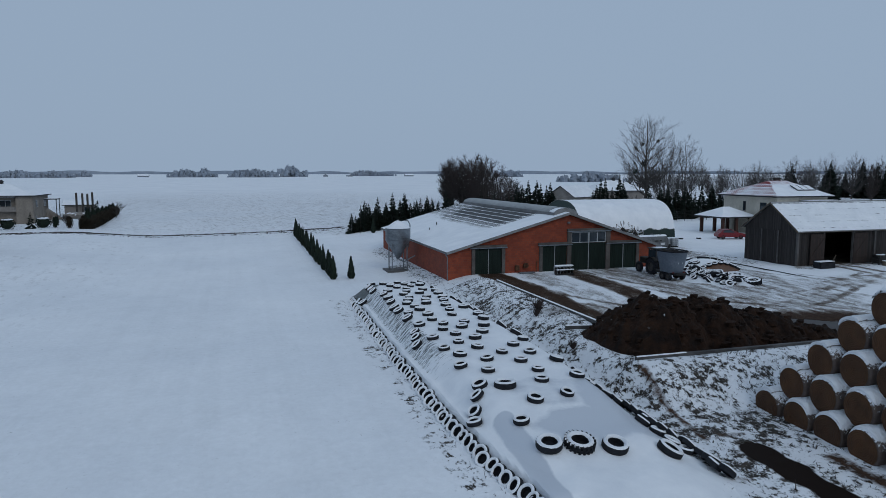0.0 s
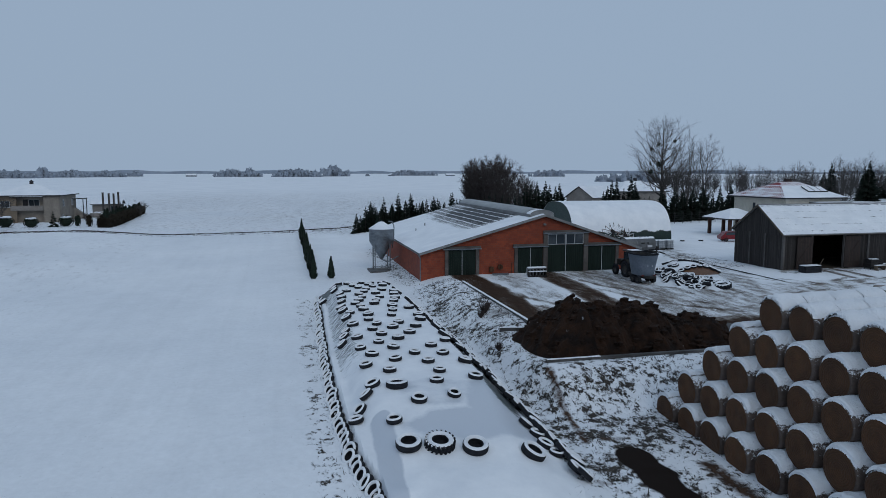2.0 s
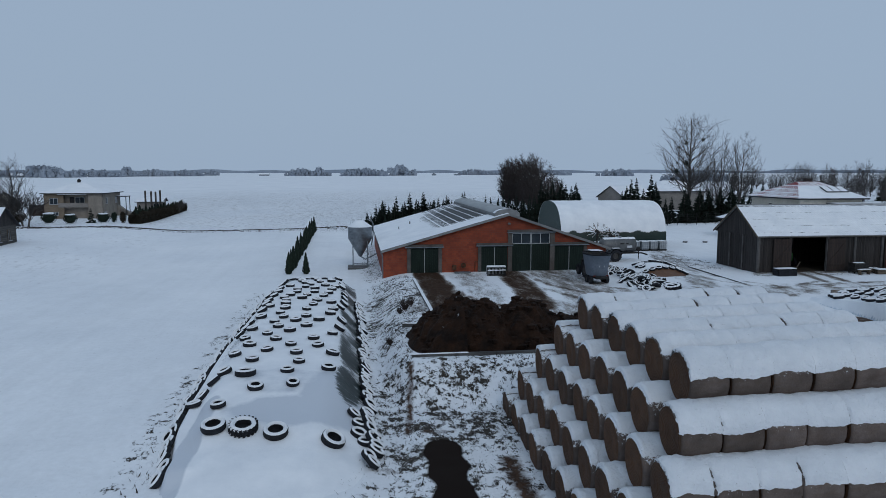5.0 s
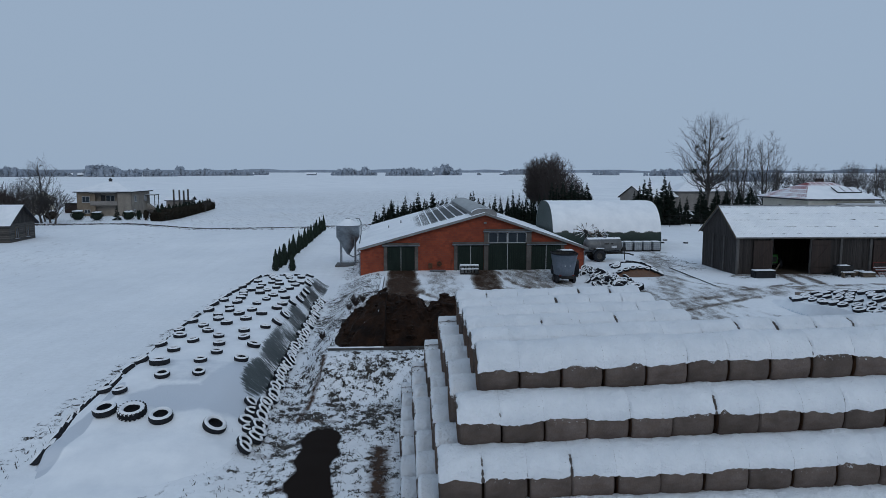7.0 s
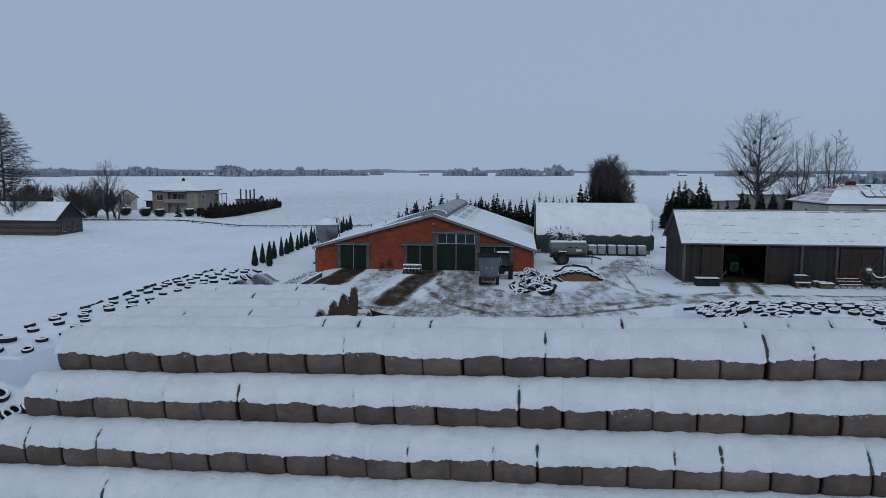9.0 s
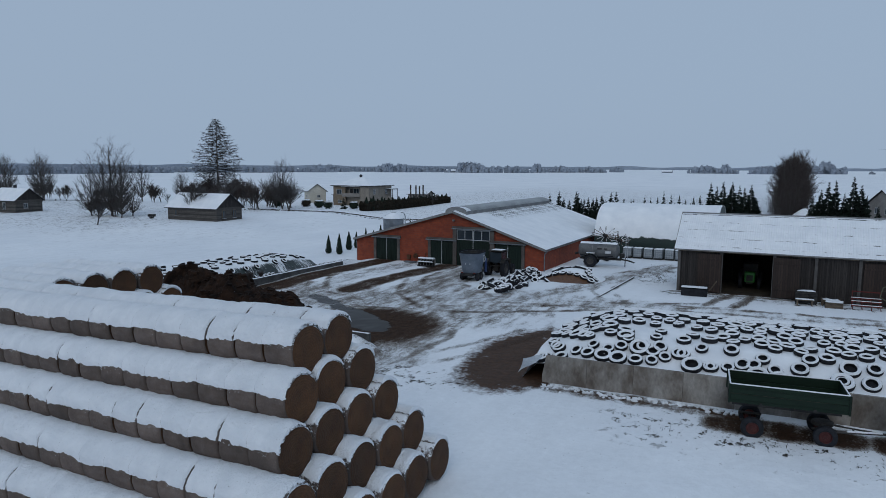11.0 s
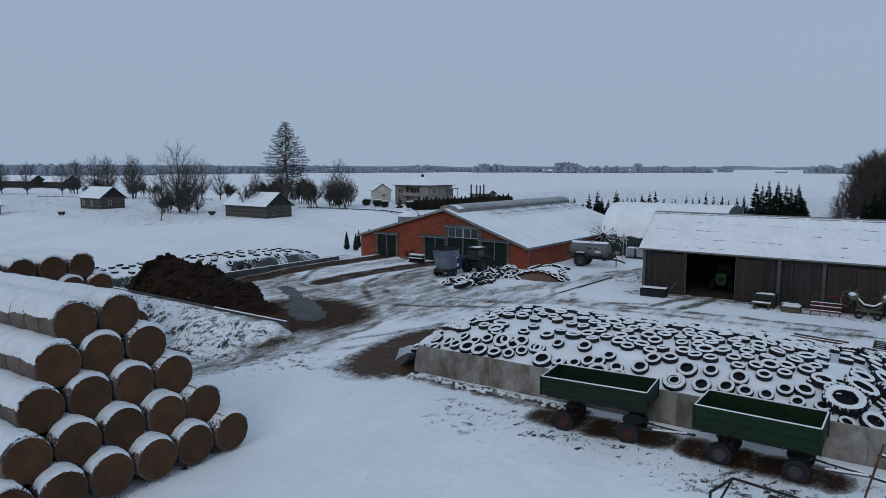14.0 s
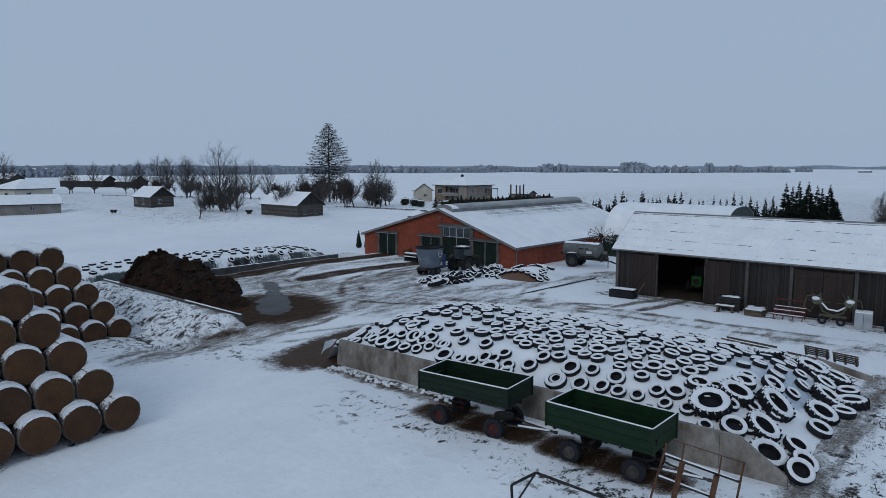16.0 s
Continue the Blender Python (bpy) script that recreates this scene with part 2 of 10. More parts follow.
def make_tarp_snow(name, under, attr="bare", slush=(0.52, 0.56, 0.62)):
    """Plastic sheet with snow on it, bare where the mask says so and streaked along the slope."""
    m, nt, p = nodes_of(name)
    streak = noise_node(nt, 2.4, 5, 0.7, stretch=(0.5, 2.6, 0.6), seed=False)
    fine = noise_node(nt, 6.0, 5, 0.7, seed=False)
    mid = noise_node(nt, 0.7, 5, 0.6, seed=False)
    snow = ramp(nt, mid, [(0.3, SNOW_A), (0.7, SNOW_B)])
    glaze = math_node(nt, "MULTIPLY_ADD", math_node(nt, "ADD", attribute(nt, "glaze"), math_node(nt, "MULTIPLY_ADD", mid, 0.8, -0.4)), 5.0, -2.2, clamp=True)
    col = mix(nt, glaze, snow, slush)
    bare = math_node(nt, "ADD", attribute(nt, attr), math_node(nt, "MULTIPLY_ADD", streak, 1.5, math_node(nt, "MULTIPLY_ADD", fine, 0.5, -1.0)))
    bare = math_node(nt, "MULTIPLY_ADD", bare, 4.0, -2.0, clamp=True)
    bare = math_node(nt, "MULTIPLY", bare, math_node(nt, "GREATER_THAN", attribute(nt, attr), 0.03))
    col = mix(nt, bare, col, ramp(nt, fine, [(0.3, tuple(c * 0.7 for c in under)), (0.7, tuple(c * 1.4 for c in under))]))
    nt.links.new(col, p.inputs["Base Color"])
    nt.links.new(math_node(nt, "MULTIPLY_ADD", math_node(nt, "MAXIMUM", bare, glaze), -0.25, 0.65), p.inputs["Roughness"])
    bump(nt, p, math_node(nt, "MULTIPLY_ADD", mid, 1.5, fine), 0.4, 0.05)
    return m


def make_ribbed_roof(name, under, rib=0.9):
    """Roof sheets under thin snow: dark purlin and sheet lines show where the snow is thin."""
    m, nt, p = nodes_of(name)
    tc = nt.nodes.new("ShaderNodeTexCoord")
    sep = nt.nodes.new("ShaderNodeSeparateXYZ")
    nt.links.new(tc.outputs["Object"], sep.inputs[0])
    mid = noise_node(nt, 0.5, 5, 0.65, seed=False)
    fine = noise_node(nt, 4.0, 5, 0.7, stretch=(0.5, 2.0, 1.0), seed=False)
    run = math_node(nt, "FRACT", math_node(nt, "DIVIDE", sep.outputs[0], rib))
    sheet = math_node(nt, "FRACT", math_node(nt, "DIVIDE", sep.outputs[1], 0.46))
    lines = math_node(nt, "MAXIMUM", math_node(nt, "LESS_THAN", run, 0.17), math_node(nt, "MULTIPLY", math_node(nt, "LESS_THAN", sheet, 0.3), 0.6))
    thin = math_node(nt, "ADD", attribute(nt, "bare"), math_node(nt, "MULTIPLY_ADD", mid, 0.9, -0.45))
    thin = math_node(nt, "MULTIPLY", thin, math_node(nt, "GREATER_THAN", attribute(nt, "bare"), 0.02))
    bare = math_node(nt, "MULTIPLY_ADD", math_node(nt, "ADD", thin, math_node(nt, "MULTIPLY_ADD", fine, 0.7, math_node(nt, "MULTIPLY_ADD", lines, -0.95, -0.35))), 3.5, -0.9, clamp=True)
    snow = ramp(nt, mid, [(0.3, SNOW_A), (0.7, SNOW_B)])
    col = mix(nt, bare, snow, ramp(nt, fine, [(0.3, tuple(c * 0.7 for c in under)), (0.7, tuple(c * 1.5 for c in under))]))
    nt.links.new(col, p.inputs["Base Color"])
    p.inputs["Roughness"].default_value = 0.7
    bump(nt, p, math_node(nt, "MULTIPLY_ADD", mid, 1.2, fine), 0.35, 0.04)
    return m


def make_sheet_roof(name, under):
    """Corrugated roof under even snow; the laps of the sheets break through as short dark dashes."""
    m, nt, p = nodes_of(name)
    tc = nt.nodes.new("ShaderNodeTexCoord")
    sep = nt.nodes.new("ShaderNodeSeparateXYZ")
    nt.links.new(tc.outputs["Object"], sep.inputs[0])
    mid = noise_node(nt, 0.6, 5, 0.65, seed=False)
    dash = noise_node(nt, 1.5, 5, 0.75, stretch=(0.8, 3.0, 1.0), seed=False)
    row = math_node(nt, "FRACT", math_node(nt, "DIVIDE", math_node(nt, "MULTIPLY_ADD", dash, 0.10, sep.outputs[1]), 0.86))
    lap = math_node(nt, "LESS_THAN", row, 0.09)
    open_ = math_node(nt, "MULTIPLY_ADD", math_node(nt, "ADD", dash, math_node(nt, "MULTIPLY", attribute(nt, "bare"), 0.3)), 14.0, -7.5, clamp=True)
    ridge = math_node(nt, "MULTIPLY_ADD", math_node(nt, "ADD", attribute(nt, "bare"), math_node(nt, "MULTIPLY_ADD", dash, 0.8, -0.4)), 8.0, -5.0, clamp=True)
    bare = math_node(nt, "MAXIMUM", math_node(nt, "MULTIPLY", lap, open_), ridge)
    wave = math_node(nt, "SINE", math_node(nt, "MULTIPLY", sep.outputs[0], 35.5))
    snow = mix(nt, 0.6, ramp(nt, mid, [(0.3, SNOW_A), (0.7, SNOW_B)]), ramp(nt, dash, [(0.3, grey(0.9)), (0.7, grey(1.06))]), "MULTIPLY")
    nt.links.new(mix(nt, bare, snow, under), p.inputs["Base Color"])
    p.inputs["Roughness"].default_value = 0.65
    bump(nt, p, math_node(nt, "MULTIPLY_ADD", wave, 0.35, dash), 0.5, 0.05)
    return m


def make_bale_face():
    m, nt, p = nodes_of("hay_face")
    tc = nt.nodes.new("ShaderNodeTexCoord")
    sep = nt.nodes.new("ShaderNodeSeparateXYZ")
    nt.links.new(tc.outputs["Object"], sep.inputs[0])
    r = math_node(nt, "SQRT", math_node(nt, "ADD", math_node(nt, "POWER", math_node(nt, "ABSOLUTE", sep.outputs[1]), 2.0), math_node(nt, "POWER", math_node(nt, "ABSOLUTE", sep.outputs[2]), 2.0)))
    warp = noise_node(nt, 2.0, 4, 0.6)
    rings = math_node(nt, "SINE", math_node(nt, "MULTIPLY", math_node(nt, "MULTIPLY_ADD", warp, 0.12, r), 75.0))
    straw = noise_node(nt, 26.0, 5, 0.75)
    tint = noise_node(nt, 1.6, 4, 0.6)
    col = ramp(nt, tint, [(0.3, (0.052, 0.0222, 0.0083)), (0.7, (0.092, 0.0408, 0.0152))])
    col = mix(nt, 0.85, col, ramp(nt, straw, [(0.25, grey(0.45)), (0.75, grey(1.45))]), "MULTIPLY")
    col = mix(nt, 0.28, col, ramp(nt, rings, [(0.0, grey(0.72)), (1.0, grey(1.15))]), "MULTIPLY")
    info = nt.nodes.new("ShaderNodeObjectInfo")
    col = mix(nt, 1.0, col, ramp(nt, info.outputs["Random"], [(0.0, (0.78, 0.76, 0.74)), (1.0, (1.18, 1.15, 1.1))]), "MULTIPLY")
    nt.links.new(col, p.inputs["Base Color"])
    p.inputs["Roughness"].default_value = 0.9
    bump(nt, p, math_node(nt, "MULTIPLY_ADD", rings, 0.3, straw), 0.7, 0.03)
    return m


def make_bale_snow():
    """Snow on the bales: it frays into crumbs at its lower edge, splits over the seams and carries a few straws."""
    m, nt, p = nodes_of("bale_snow")
    broad = noise_node(nt, 1.1, 5, 0.6)
    fine = noise_node(nt, 15.0, 5, 0.7)
    lumps = noise_node(nt, 5.0, 5, 0.65)
    fray = noise_node(nt, 17.0, 7, 0.8, stretch=(0.7, 1.0, 1.0))
    bare = math_node(nt, "ADD", attribute(nt, "bare"), math_node(nt, "MULTIPLY_ADD", fray, 1.3, math_node(nt, "MULTIPLY_ADD", lumps, 0.9, -1.12)))
    bare = math_node(nt, "MULTIPLY_ADD", bare, 6.0, -3.1, clamp=True)
    bare = math_node(nt, "MULTIPLY", bare, math_node(nt, "GREATER_THAN", attribute(nt, "bare"), 0.02))
    straw = noise_node(nt, 20.0, 3, 0.8, stretch=(0.4, 1.6, 1.6))
    straw = math_node(nt, "MULTIPLY_ADD", math_node(nt, "MULTIPLY_ADD", lumps, 0.5, straw), 16.0, -15.2, clamp=True)
    col = mix(nt, math_node(nt, "MULTIPLY", straw, 0.7), ramp(nt, broad, [(0.3, (0.73, 0.765, 0.81)), (0.7, (0.86, 0.885, 0.92))]), (0.12, 0.09, 0.06))
    col = mix(nt, bare, col, ramp(nt, fine, [(0.3, (0.060, 0.047, 0.041)), (0.7, (0.135, 0.112, 0.102))]))
    nt.links.new(col, p.inputs["Base Color"])
    p.inputs["Roughness"].default_value = 0.65
    bump(nt, p, math_node(nt, "ADD", math_node(nt, "MULTIPLY", lumps, 2.4), fine), 0.8, 0.06)
    return m


def make_net():
    m, nt, p = nodes_of("net_wrap")
    tint = noise_node(nt, 1.2, 5, 0.6)
    weave = noise_node(nt, 22.0, 4, 0.7, stretch=(2.2, 1, 1))
    wear = noise_node(nt, 5.0, 5, 0.65, stretch=(0.5, 1.5, 1.5))
    col = ramp(nt, tint, [(0.3, (0.066, 0.050, 0.043)), (0.7, (0.138, 0.111, 0.099))])
    col = mix(nt, 0.7, col, ramp(nt, weave, [(0.3, grey(0.7)), (0.7, grey(1.25))]), "MULTIPLY")
    col = mix(nt, 0.5, col, ramp(nt, wear, [(0.35, (0.8, 0.66, 0.5)), (0.65, grey(1.1))]), "MULTIPLY")
    info = nt.nodes.new("ShaderNodeObjectInfo")
    col = mix(nt, 1.0, col, ramp(nt, info.outputs["Random"], [(0.0, (0.76, 0.73, 0.70)), (1.0, (1.22, 1.2, 1.2))]), "MULTIPLY")
    nt.links.new(col, p.inputs["Base Color"])
    # dark brown seams at both rims, and crumbs of snow on the upper side
    tc = nt.nodes.new("ShaderNodeTexCoord")
    sep = nt.nodes.new("ShaderNodeSeparateXYZ")
    nt.links.new(tc.outputs["Object"], sep.inputs[0])
    rim = math_node(nt, "MULTIPLY_ADD", math_node(nt, "ADD", math_node(nt, "ABSOLUTE", sep.outputs[0]), math_node(nt, "MULTIPLY", wear, 0.10)), 14.0, -8.2, clamp=True)
    geo = nt.nodes.new("ShaderNodeNewGeometry")
    nz = nt.nodes.new("ShaderNodeSeparateXYZ")
    nt.links.new(geo.outputs["Normal"], nz.inputs[0])
    col = mix(nt, math_node(nt, "MULTIPLY", rim, 0.85), col, (0.026, 0.016, 0.012))
    crumb = noise_node(nt, 9.0, 6, 0.75)
    dust = math_node(nt, "MULTIPLY_ADD", math_node(nt, "ADD", math_node(nt, "MULTIPLY", nz.outputs[2], 0.62), math_node(nt, "MULTIPLY_ADD", crumb, 1.5, -1.03)), 7.0, 0.0, clamp=True)
    col = mix(nt, dust, col, SNOW_A)
    nt.links.new(col, p.inputs["Base Color"])
    p.inputs["Roughness"].default_value = 0.8
    bump(nt, p, weave, 0.5, 0.02)
    return m


def make_glass(name="window_glass", tint=(0.03, 0.04, 0.05)):
    m, nt, p = nodes_of(name)
    p.inputs["Base Color"].default_value = (*tint, 1)
    p.inputs["Roughness"].default_value = 0.08
    p.inputs["Specular IOR Level"].default_value = 0.7
    return m


SNOW = make_snow()
BALE_SNOW = make_bale_snow()
GROUND = make_ground()
BRICK = make_brick()
SILAGE_SHEET = make_tarp_snow("snowy_silage_sheet", (0.012, 0.022, 0.021), slush=(0.57, 0.61, 0.67))
CLAMP_SHEET = make_tarp_snow("snowy_clamp_sheet", (0.42, 0.50, 0.58))
GREEN_TARP = plain("green_tarpaulin", (0.007, 0.022, 0.019), (0.013, 0.036, 0.031), 1.5, 0.5, relief=0.4, distance=0.05)
HALL_COVER = make_tarp_snow("snowy_hall_cover", (0.0055, 0.020, 0.016))
ROOF_L = make_ribbed_roof("snowy_roof_sheet", (0.030, 0.034, 0.037))
CEMENT = plain("fibre_cement", (0.16, 0.165, 0.17), (0.24, 0.245, 0.25), 1.2, 0.75)
SHED_ROOF = make_sheet_roof("snowy_corrugated_roof", (0.06, 0.062, 0.066))
SKYLIGHT = plain("ridge_skylight_sheet", (0.20, 0.215, 0.22), (0.33, 0.345, 0.35), 0.9, 0.45, stretch=(1, 0.4, 1))
CONCRETE = plain("concrete", (0.135, 0.112, 0.094), (0.315, 0.295, 0.270), 1.1, 0.85, relief=0.45, stretch=(1, 1, 0.55), fine=7.0)
DARK_CONCRETE = plain("wet_concrete", (0.055, 0.055, 0.055), (0.12, 0.12, 0.12), 0.7, 0.6, relief=0.35)
BARE_WALL = plain("grey_render", (0.075, 0.066, 0.062), (0.125, 0.115, 0.108), 0.9, 0.85)
DOOR_GREEN = plain("dark_green_door_sheet", (0.006, 0.014, 0.011), (0.012, 0.023, 0.018), 1.4, 0.55, stretch=(3, 3, 0.4))
GALV = plain("galvanised_steel", (0.15, 0.17, 0.19), (0.25, 0.275, 0.30), 1.5, 0.42, 0.75, relief=0.15)
PALE_STEEL = plain("pale_steel_rail", (0.38, 0.40, 0.42), (0.5, 0.52, 0.54), 3, 0.5, 0.3)
DARK_STEEL = plain("dark_steel", (0.02, 0.02, 0.022), (0.05, 0.048, 0.045), 3, 0.55, 0.4)
RUST = plain("rusty_steel", (0.06, 0.032, 0.020), (0.14, 0.07, 0.04), 4, 0.8, 0.2)
RUBBER = plain("tyre_rubber", (0.0095, 0.0105, 0.0135), (0.021, 0.023, 0.029), 4, 0.75, relief=0.4)
WOOD = make_boards("weathered_boards", (0.0155, 0.0122, 0.0115), (0.040, 0.0335, 0.0315))
WOOD_LOG = make_boards("weathered_logs", (0.045, 0.041, 0.038), (0.10, 0.090, 0.082), 0.24, "Z")
WOOD_RED = make_boards("brown_door_boards", (0.023, 0.014, 0.0115), (0.042, 0.026, 0.0205), 0.18)
OLD_TIMBER = plain("old_timber", (0.07, 0.055, 0.042), (0.15, 0.12, 0.09), 2, 0.85, stretch=(1, 1, 0.3))
POST = plain("pale_post", (0.07, 0.066, 0.064), (0.115, 0.109, 0.106), 1.5, 0.85)
def flecked(m, scale, lo):
    """Flecks of fresh snow in the hollows of a rough surface."""
    nt = m.node_tree
    p = nt.nodes["Principled BSDF"]
    old = p.inputs["Base Color"].links[0].from_socket
    n = noise_node(nt, scale, 6, 0.7, seed=False)
    nt.links.new(mix(nt, math_node(nt, "MULTIPLY_ADD", n, 22.0, -22.0 * lo, clamp=True), old, SNOW_A), p.inputs["Base Color"])
    return m


MANURE = plain("manure", (0.0078, 0.0040, 0.0026), (0.029, 0.0130, 0.0064), 1.3, 0.9, relief=0.9, distance=0.12, fine=6)
flecked(MANURE, 1.6, 0.685)
SAND = plain("brown_sand", (0.16, 0.085, 0.040), (0.25, 0.14, 0.07), 1.5, 0.95, relief=0.5, distance=0.05)
NET = make_net()
HAY = make_bale_face()
GLASS = make_glass()


# ---- building tools ----
class Geo:
    """A growing list of points and faces, each face with a material slot."""

    def __init__(self):
        self.v, self.f, self.m, self.smooth = [], [], [], []

    def add(self, vs, fs, mi=0, mat=None, smooth=False):
        o = len(self.v)
        self.v += [tuple(mat @ Vector(p)) for p in vs] if mat is not None else [tuple(p) for p in vs]
        for f in fs:
            self.f.append(tuple(i + o for i in f))
            self.m.append(mi)
            self.smooth.append(smooth)
        return self

    def box(self, c, d, mi=0, mat=None, ch=0.0):
        """A box by centre and size; ch: width of the chamfer on all edges."""
        hx, hy, hz = (a / 2 for a in d)
        if ch <= 0:
            vs = [(c[0] + sx * hx, c[1] + sy * hy, c[2] + sz * hz) for sx in (-1, 1) for sy in (-1, 1) for sz in (-1, 1)]
            fs = [(0, 1, 3, 2), (4, 6, 7, 5), (0, 4, 5, 1), (2, 3, 7, 6), (0, 2, 6, 4), (1, 5, 7, 3)]
            return self.add(vs, fs, mi, mat)
        ch = min(ch, hx * 0.9, hy * 0.9, hz * 0.9)
        idx, vs = {}, []
        for sx in (-1, 1):
            for sy in (-1, 1):
                for sz in (-1, 1):
                    for k in range(3):
                        h = [hx - ch, hy - ch, hz - ch]
                        h[k] += ch
                        idx[sx, sy, sz, k] = len(vs)
                        vs.append((c[0] + sx * h[0], c[1] + sy * h[1], c[2] + sz * h[2]))
        fs = []
        order = ((-1, -1), (1, -1), (1, 1), (-1, 1))
        for k in range(3):
            for s in (-1, 1):
                quad = []
                for a, b in order:
                    p = [a, b]
                    p.insert(k, s)
                    quad.append(idx[p[0], p[1], p[2], k])
                flip = (s > 0) == (k == 1)
                fs.append(tuple(reversed(quad)) if flip else tuple(quad))
        for k in range(3):
            i, j = [q for q in range(3) if q != k]
            for a in (-1, 1):
                for b in (-1, 1):
                    ends = []
                    for s in (-1, 1):
                        p = [0, 0, 0]
                        p[k], p[i], p[j] = s, a, b
                        ends.append(p)
                    fs.append((idx[(*ends[0], i)], idx[(*ends[1], i)], idx[(*ends[1], j)], idx[(*ends[0], j)]))
        for sx in (-1, 1):
            for sy in (-1, 1):
                for sz in (-1, 1):
                    fs.append(tuple(idx[sx, sy, sz, k] for k in range(3)))
        return self.add(vs, fs, mi, mat)

    def tube(self, p, q, r, r2=None, n=8, mi=0, caps=True, mat=None, smooth=True):
        p, q = Vector(p), Vector(q)
        r2 = r if r2 is None else r2
        d = (q - p).normalized() if (q - p).length > 1e-9 else Vector((0, 0, 1))
        u = d.orthogonal().normalized()
        w = d.cross(u)
        vs = []
        for base, rad in ((p, r), (q, r2)):
            for i in range(n):
                a = 2 * math.pi * i / n
                vs.append(base + rad * (math.cos(a) * u + math.sin(a) * w))
        self.add(vs, [(i, (i + 1) % n, n + (i + 1) % n, n + i) for i in range(n)], mi, mat, smooth)
        if caps:
            self.add([vs[i] for i in range(n)], [tuple(reversed(range(n)))], mi, mat)
            self.add([vs[n + i] for i in range(n)], [tuple(range(n))], mi, mat)
        return self

    def pipe(self, pts, r, n=6, mi=0):
        for a, b in zip(pts[:-1], pts[1:]):
            self.tube(a, b, r, r, n, mi)
        return self

    def lathe(self, prof, n=20, mi=0, mat=None, closed=False, smooth=True, wobble=None):
        """Turns (radius, height) pairs about z."""
        vs, k = [], len(prof)
        for i in range(n):
            a = 2 * math.pi * i / n
            for j, (r, z) in enumerate(prof):
                dr = wobble(a, j) if wobble else 0
                vs.append(((r + dr) * math.cos(a), (r + dr) * math.sin(a), z))
        fs = []
        for i in range(n):
            for j in range(k if closed else k - 1):
                fs.append((i * k + j, ((i + 1) % n) * k + j, ((i + 1) % n) * k + (j + 1) % k, i * k + (j + 1) % k))
        return self.add(vs, fs, mi, mat, smooth)

    def prism(self, pts, ext, mi=0, mat=None):
        """A polygon pushed along a vector."""
        n, e = len(pts), Vector(ext)
        vs = [Vector(p) for p in pts] + [Vector(p) + e for p in pts]
        fs = [tuple(reversed(range(n))), tuple(range(n, 2 * n))] + [(i, (i + 1) % n, n + (i + 1) % n, n + i) for i in range(n)]
        return self.add(vs, fs, mi, mat)

    def sheet(self, nx, ny, fn, mi=0, smooth=True):
        vs = [fn(i / (nx - 1), j / (ny - 1)) for j in range(ny) for i in range(nx)]
        fs = [(j * nx + i, j * nx + i + 1, (j + 1) * nx + i + 1, (j + 1) * nx + i) for j in range(ny - 1) for i in range(nx - 1)]
        return self.add(vs, fs, mi, None, smooth)

    def blob(self, c, r, mi=0, n=8, rough=0.25, seed=0.0, squash=(1, 1, 1)):
        vs = [(c[0], c[1], c[2] - r * squash[2])]
        rings = n // 2
        for j in range(1, rings):
            th = math.pi * j / rings
            for i in range(n):
                a = 2 * math.pi * i / n
                d = Vector((math.sin(th) * math.cos(a), math.sin(th) * math.sin(a), -math.cos(th)))
                k = r * (1 + rough * noise.noise(d * 2.1 + Vector((seed, seed * 1.7, c[0]))))
                vs.append((c[0] + d.x * k * squash[0], c[1] + d.y * k * squash[1], c[2] + d.z * k * squash[2]))
        vs.append((c[0], c[1], c[2] + r * squash[2]))
        fs = [(0, 1 + (i + 1) % n, 1 + i) for i in range(n)]
        for j in range(rings - 2):
            for i in range(n):
                a, b = 1 + j * n + i, 1 + j * n + (i + 1) % n
                fs.append((a, b, b + n, a + n))
        last = len(vs) - 1
        o = 1 + (rings - 2) * n
        fs += [(o + i, o + (i + 1) % n, last) for i in range(n)]
        return self.add(vs, fs, mi, None, True)

    def build(self, name, mats):
        me = bpy.data.meshes.new(name)
        me.from_pydata(self.v, [], self.f)
        mats = mats if isinstance(mats, (list, tuple)) else [mats]
        for m in mats:
            me.materials.append(m)
        me.polygons.foreach_set("material_index", self.m)
        me.polygons.foreach_set("use_smooth", self.smooth)
        me.set_sharp_from_angle(angle=radians(42))
        me.update()
        return me


def thing(name, x, y, z, rz=0, label="", category="", group="", kind=""):
    e = new(name)
    e.empty_display_size = 0.3
    e.matrix_world = pose(x, y, z, 0, 0, rz)
    e.matrix_basis = pose(x, y, z, 0, 0, rz)
    return tagged(e, label, category, group, kind)


def part(name, geo, mats, parent=None, label="", at=None, loc=None):
    """One mesh object. at: the points are given in the world, and the parent stands at that place."""
    if at is not None:
        geo.v = [(a - at[0], b - at[1], c - at[2]) for a, b, c in geo.v]
    ob = new(name, geo.build(name, mats))
    if parent is not None:
        ob.parent = parent
    if loc is not None:
        ob.matrix_basis = loc
    return tagged(ob, label)


def shared(name, mesh, parent=None, m=None, label=""):
    ob = new(name, mesh)
    if parent is not None:
        ob.parent = parent
    if m is not None:
        ob.matrix_basis = m
    return tagged(ob, label)


def lone(name, geo, mats, label, category, group="", kind="", loc=None):
    return tagged(part(name, geo, mats, None, label, loc=loc), label, category, group, kind)


def ss(a, b, x):
    """Smooth step from a to b."""
    t = min(1.0, max(0.0, (x - a) / (b - a)))
    return t * t * (3 - 2 * t)


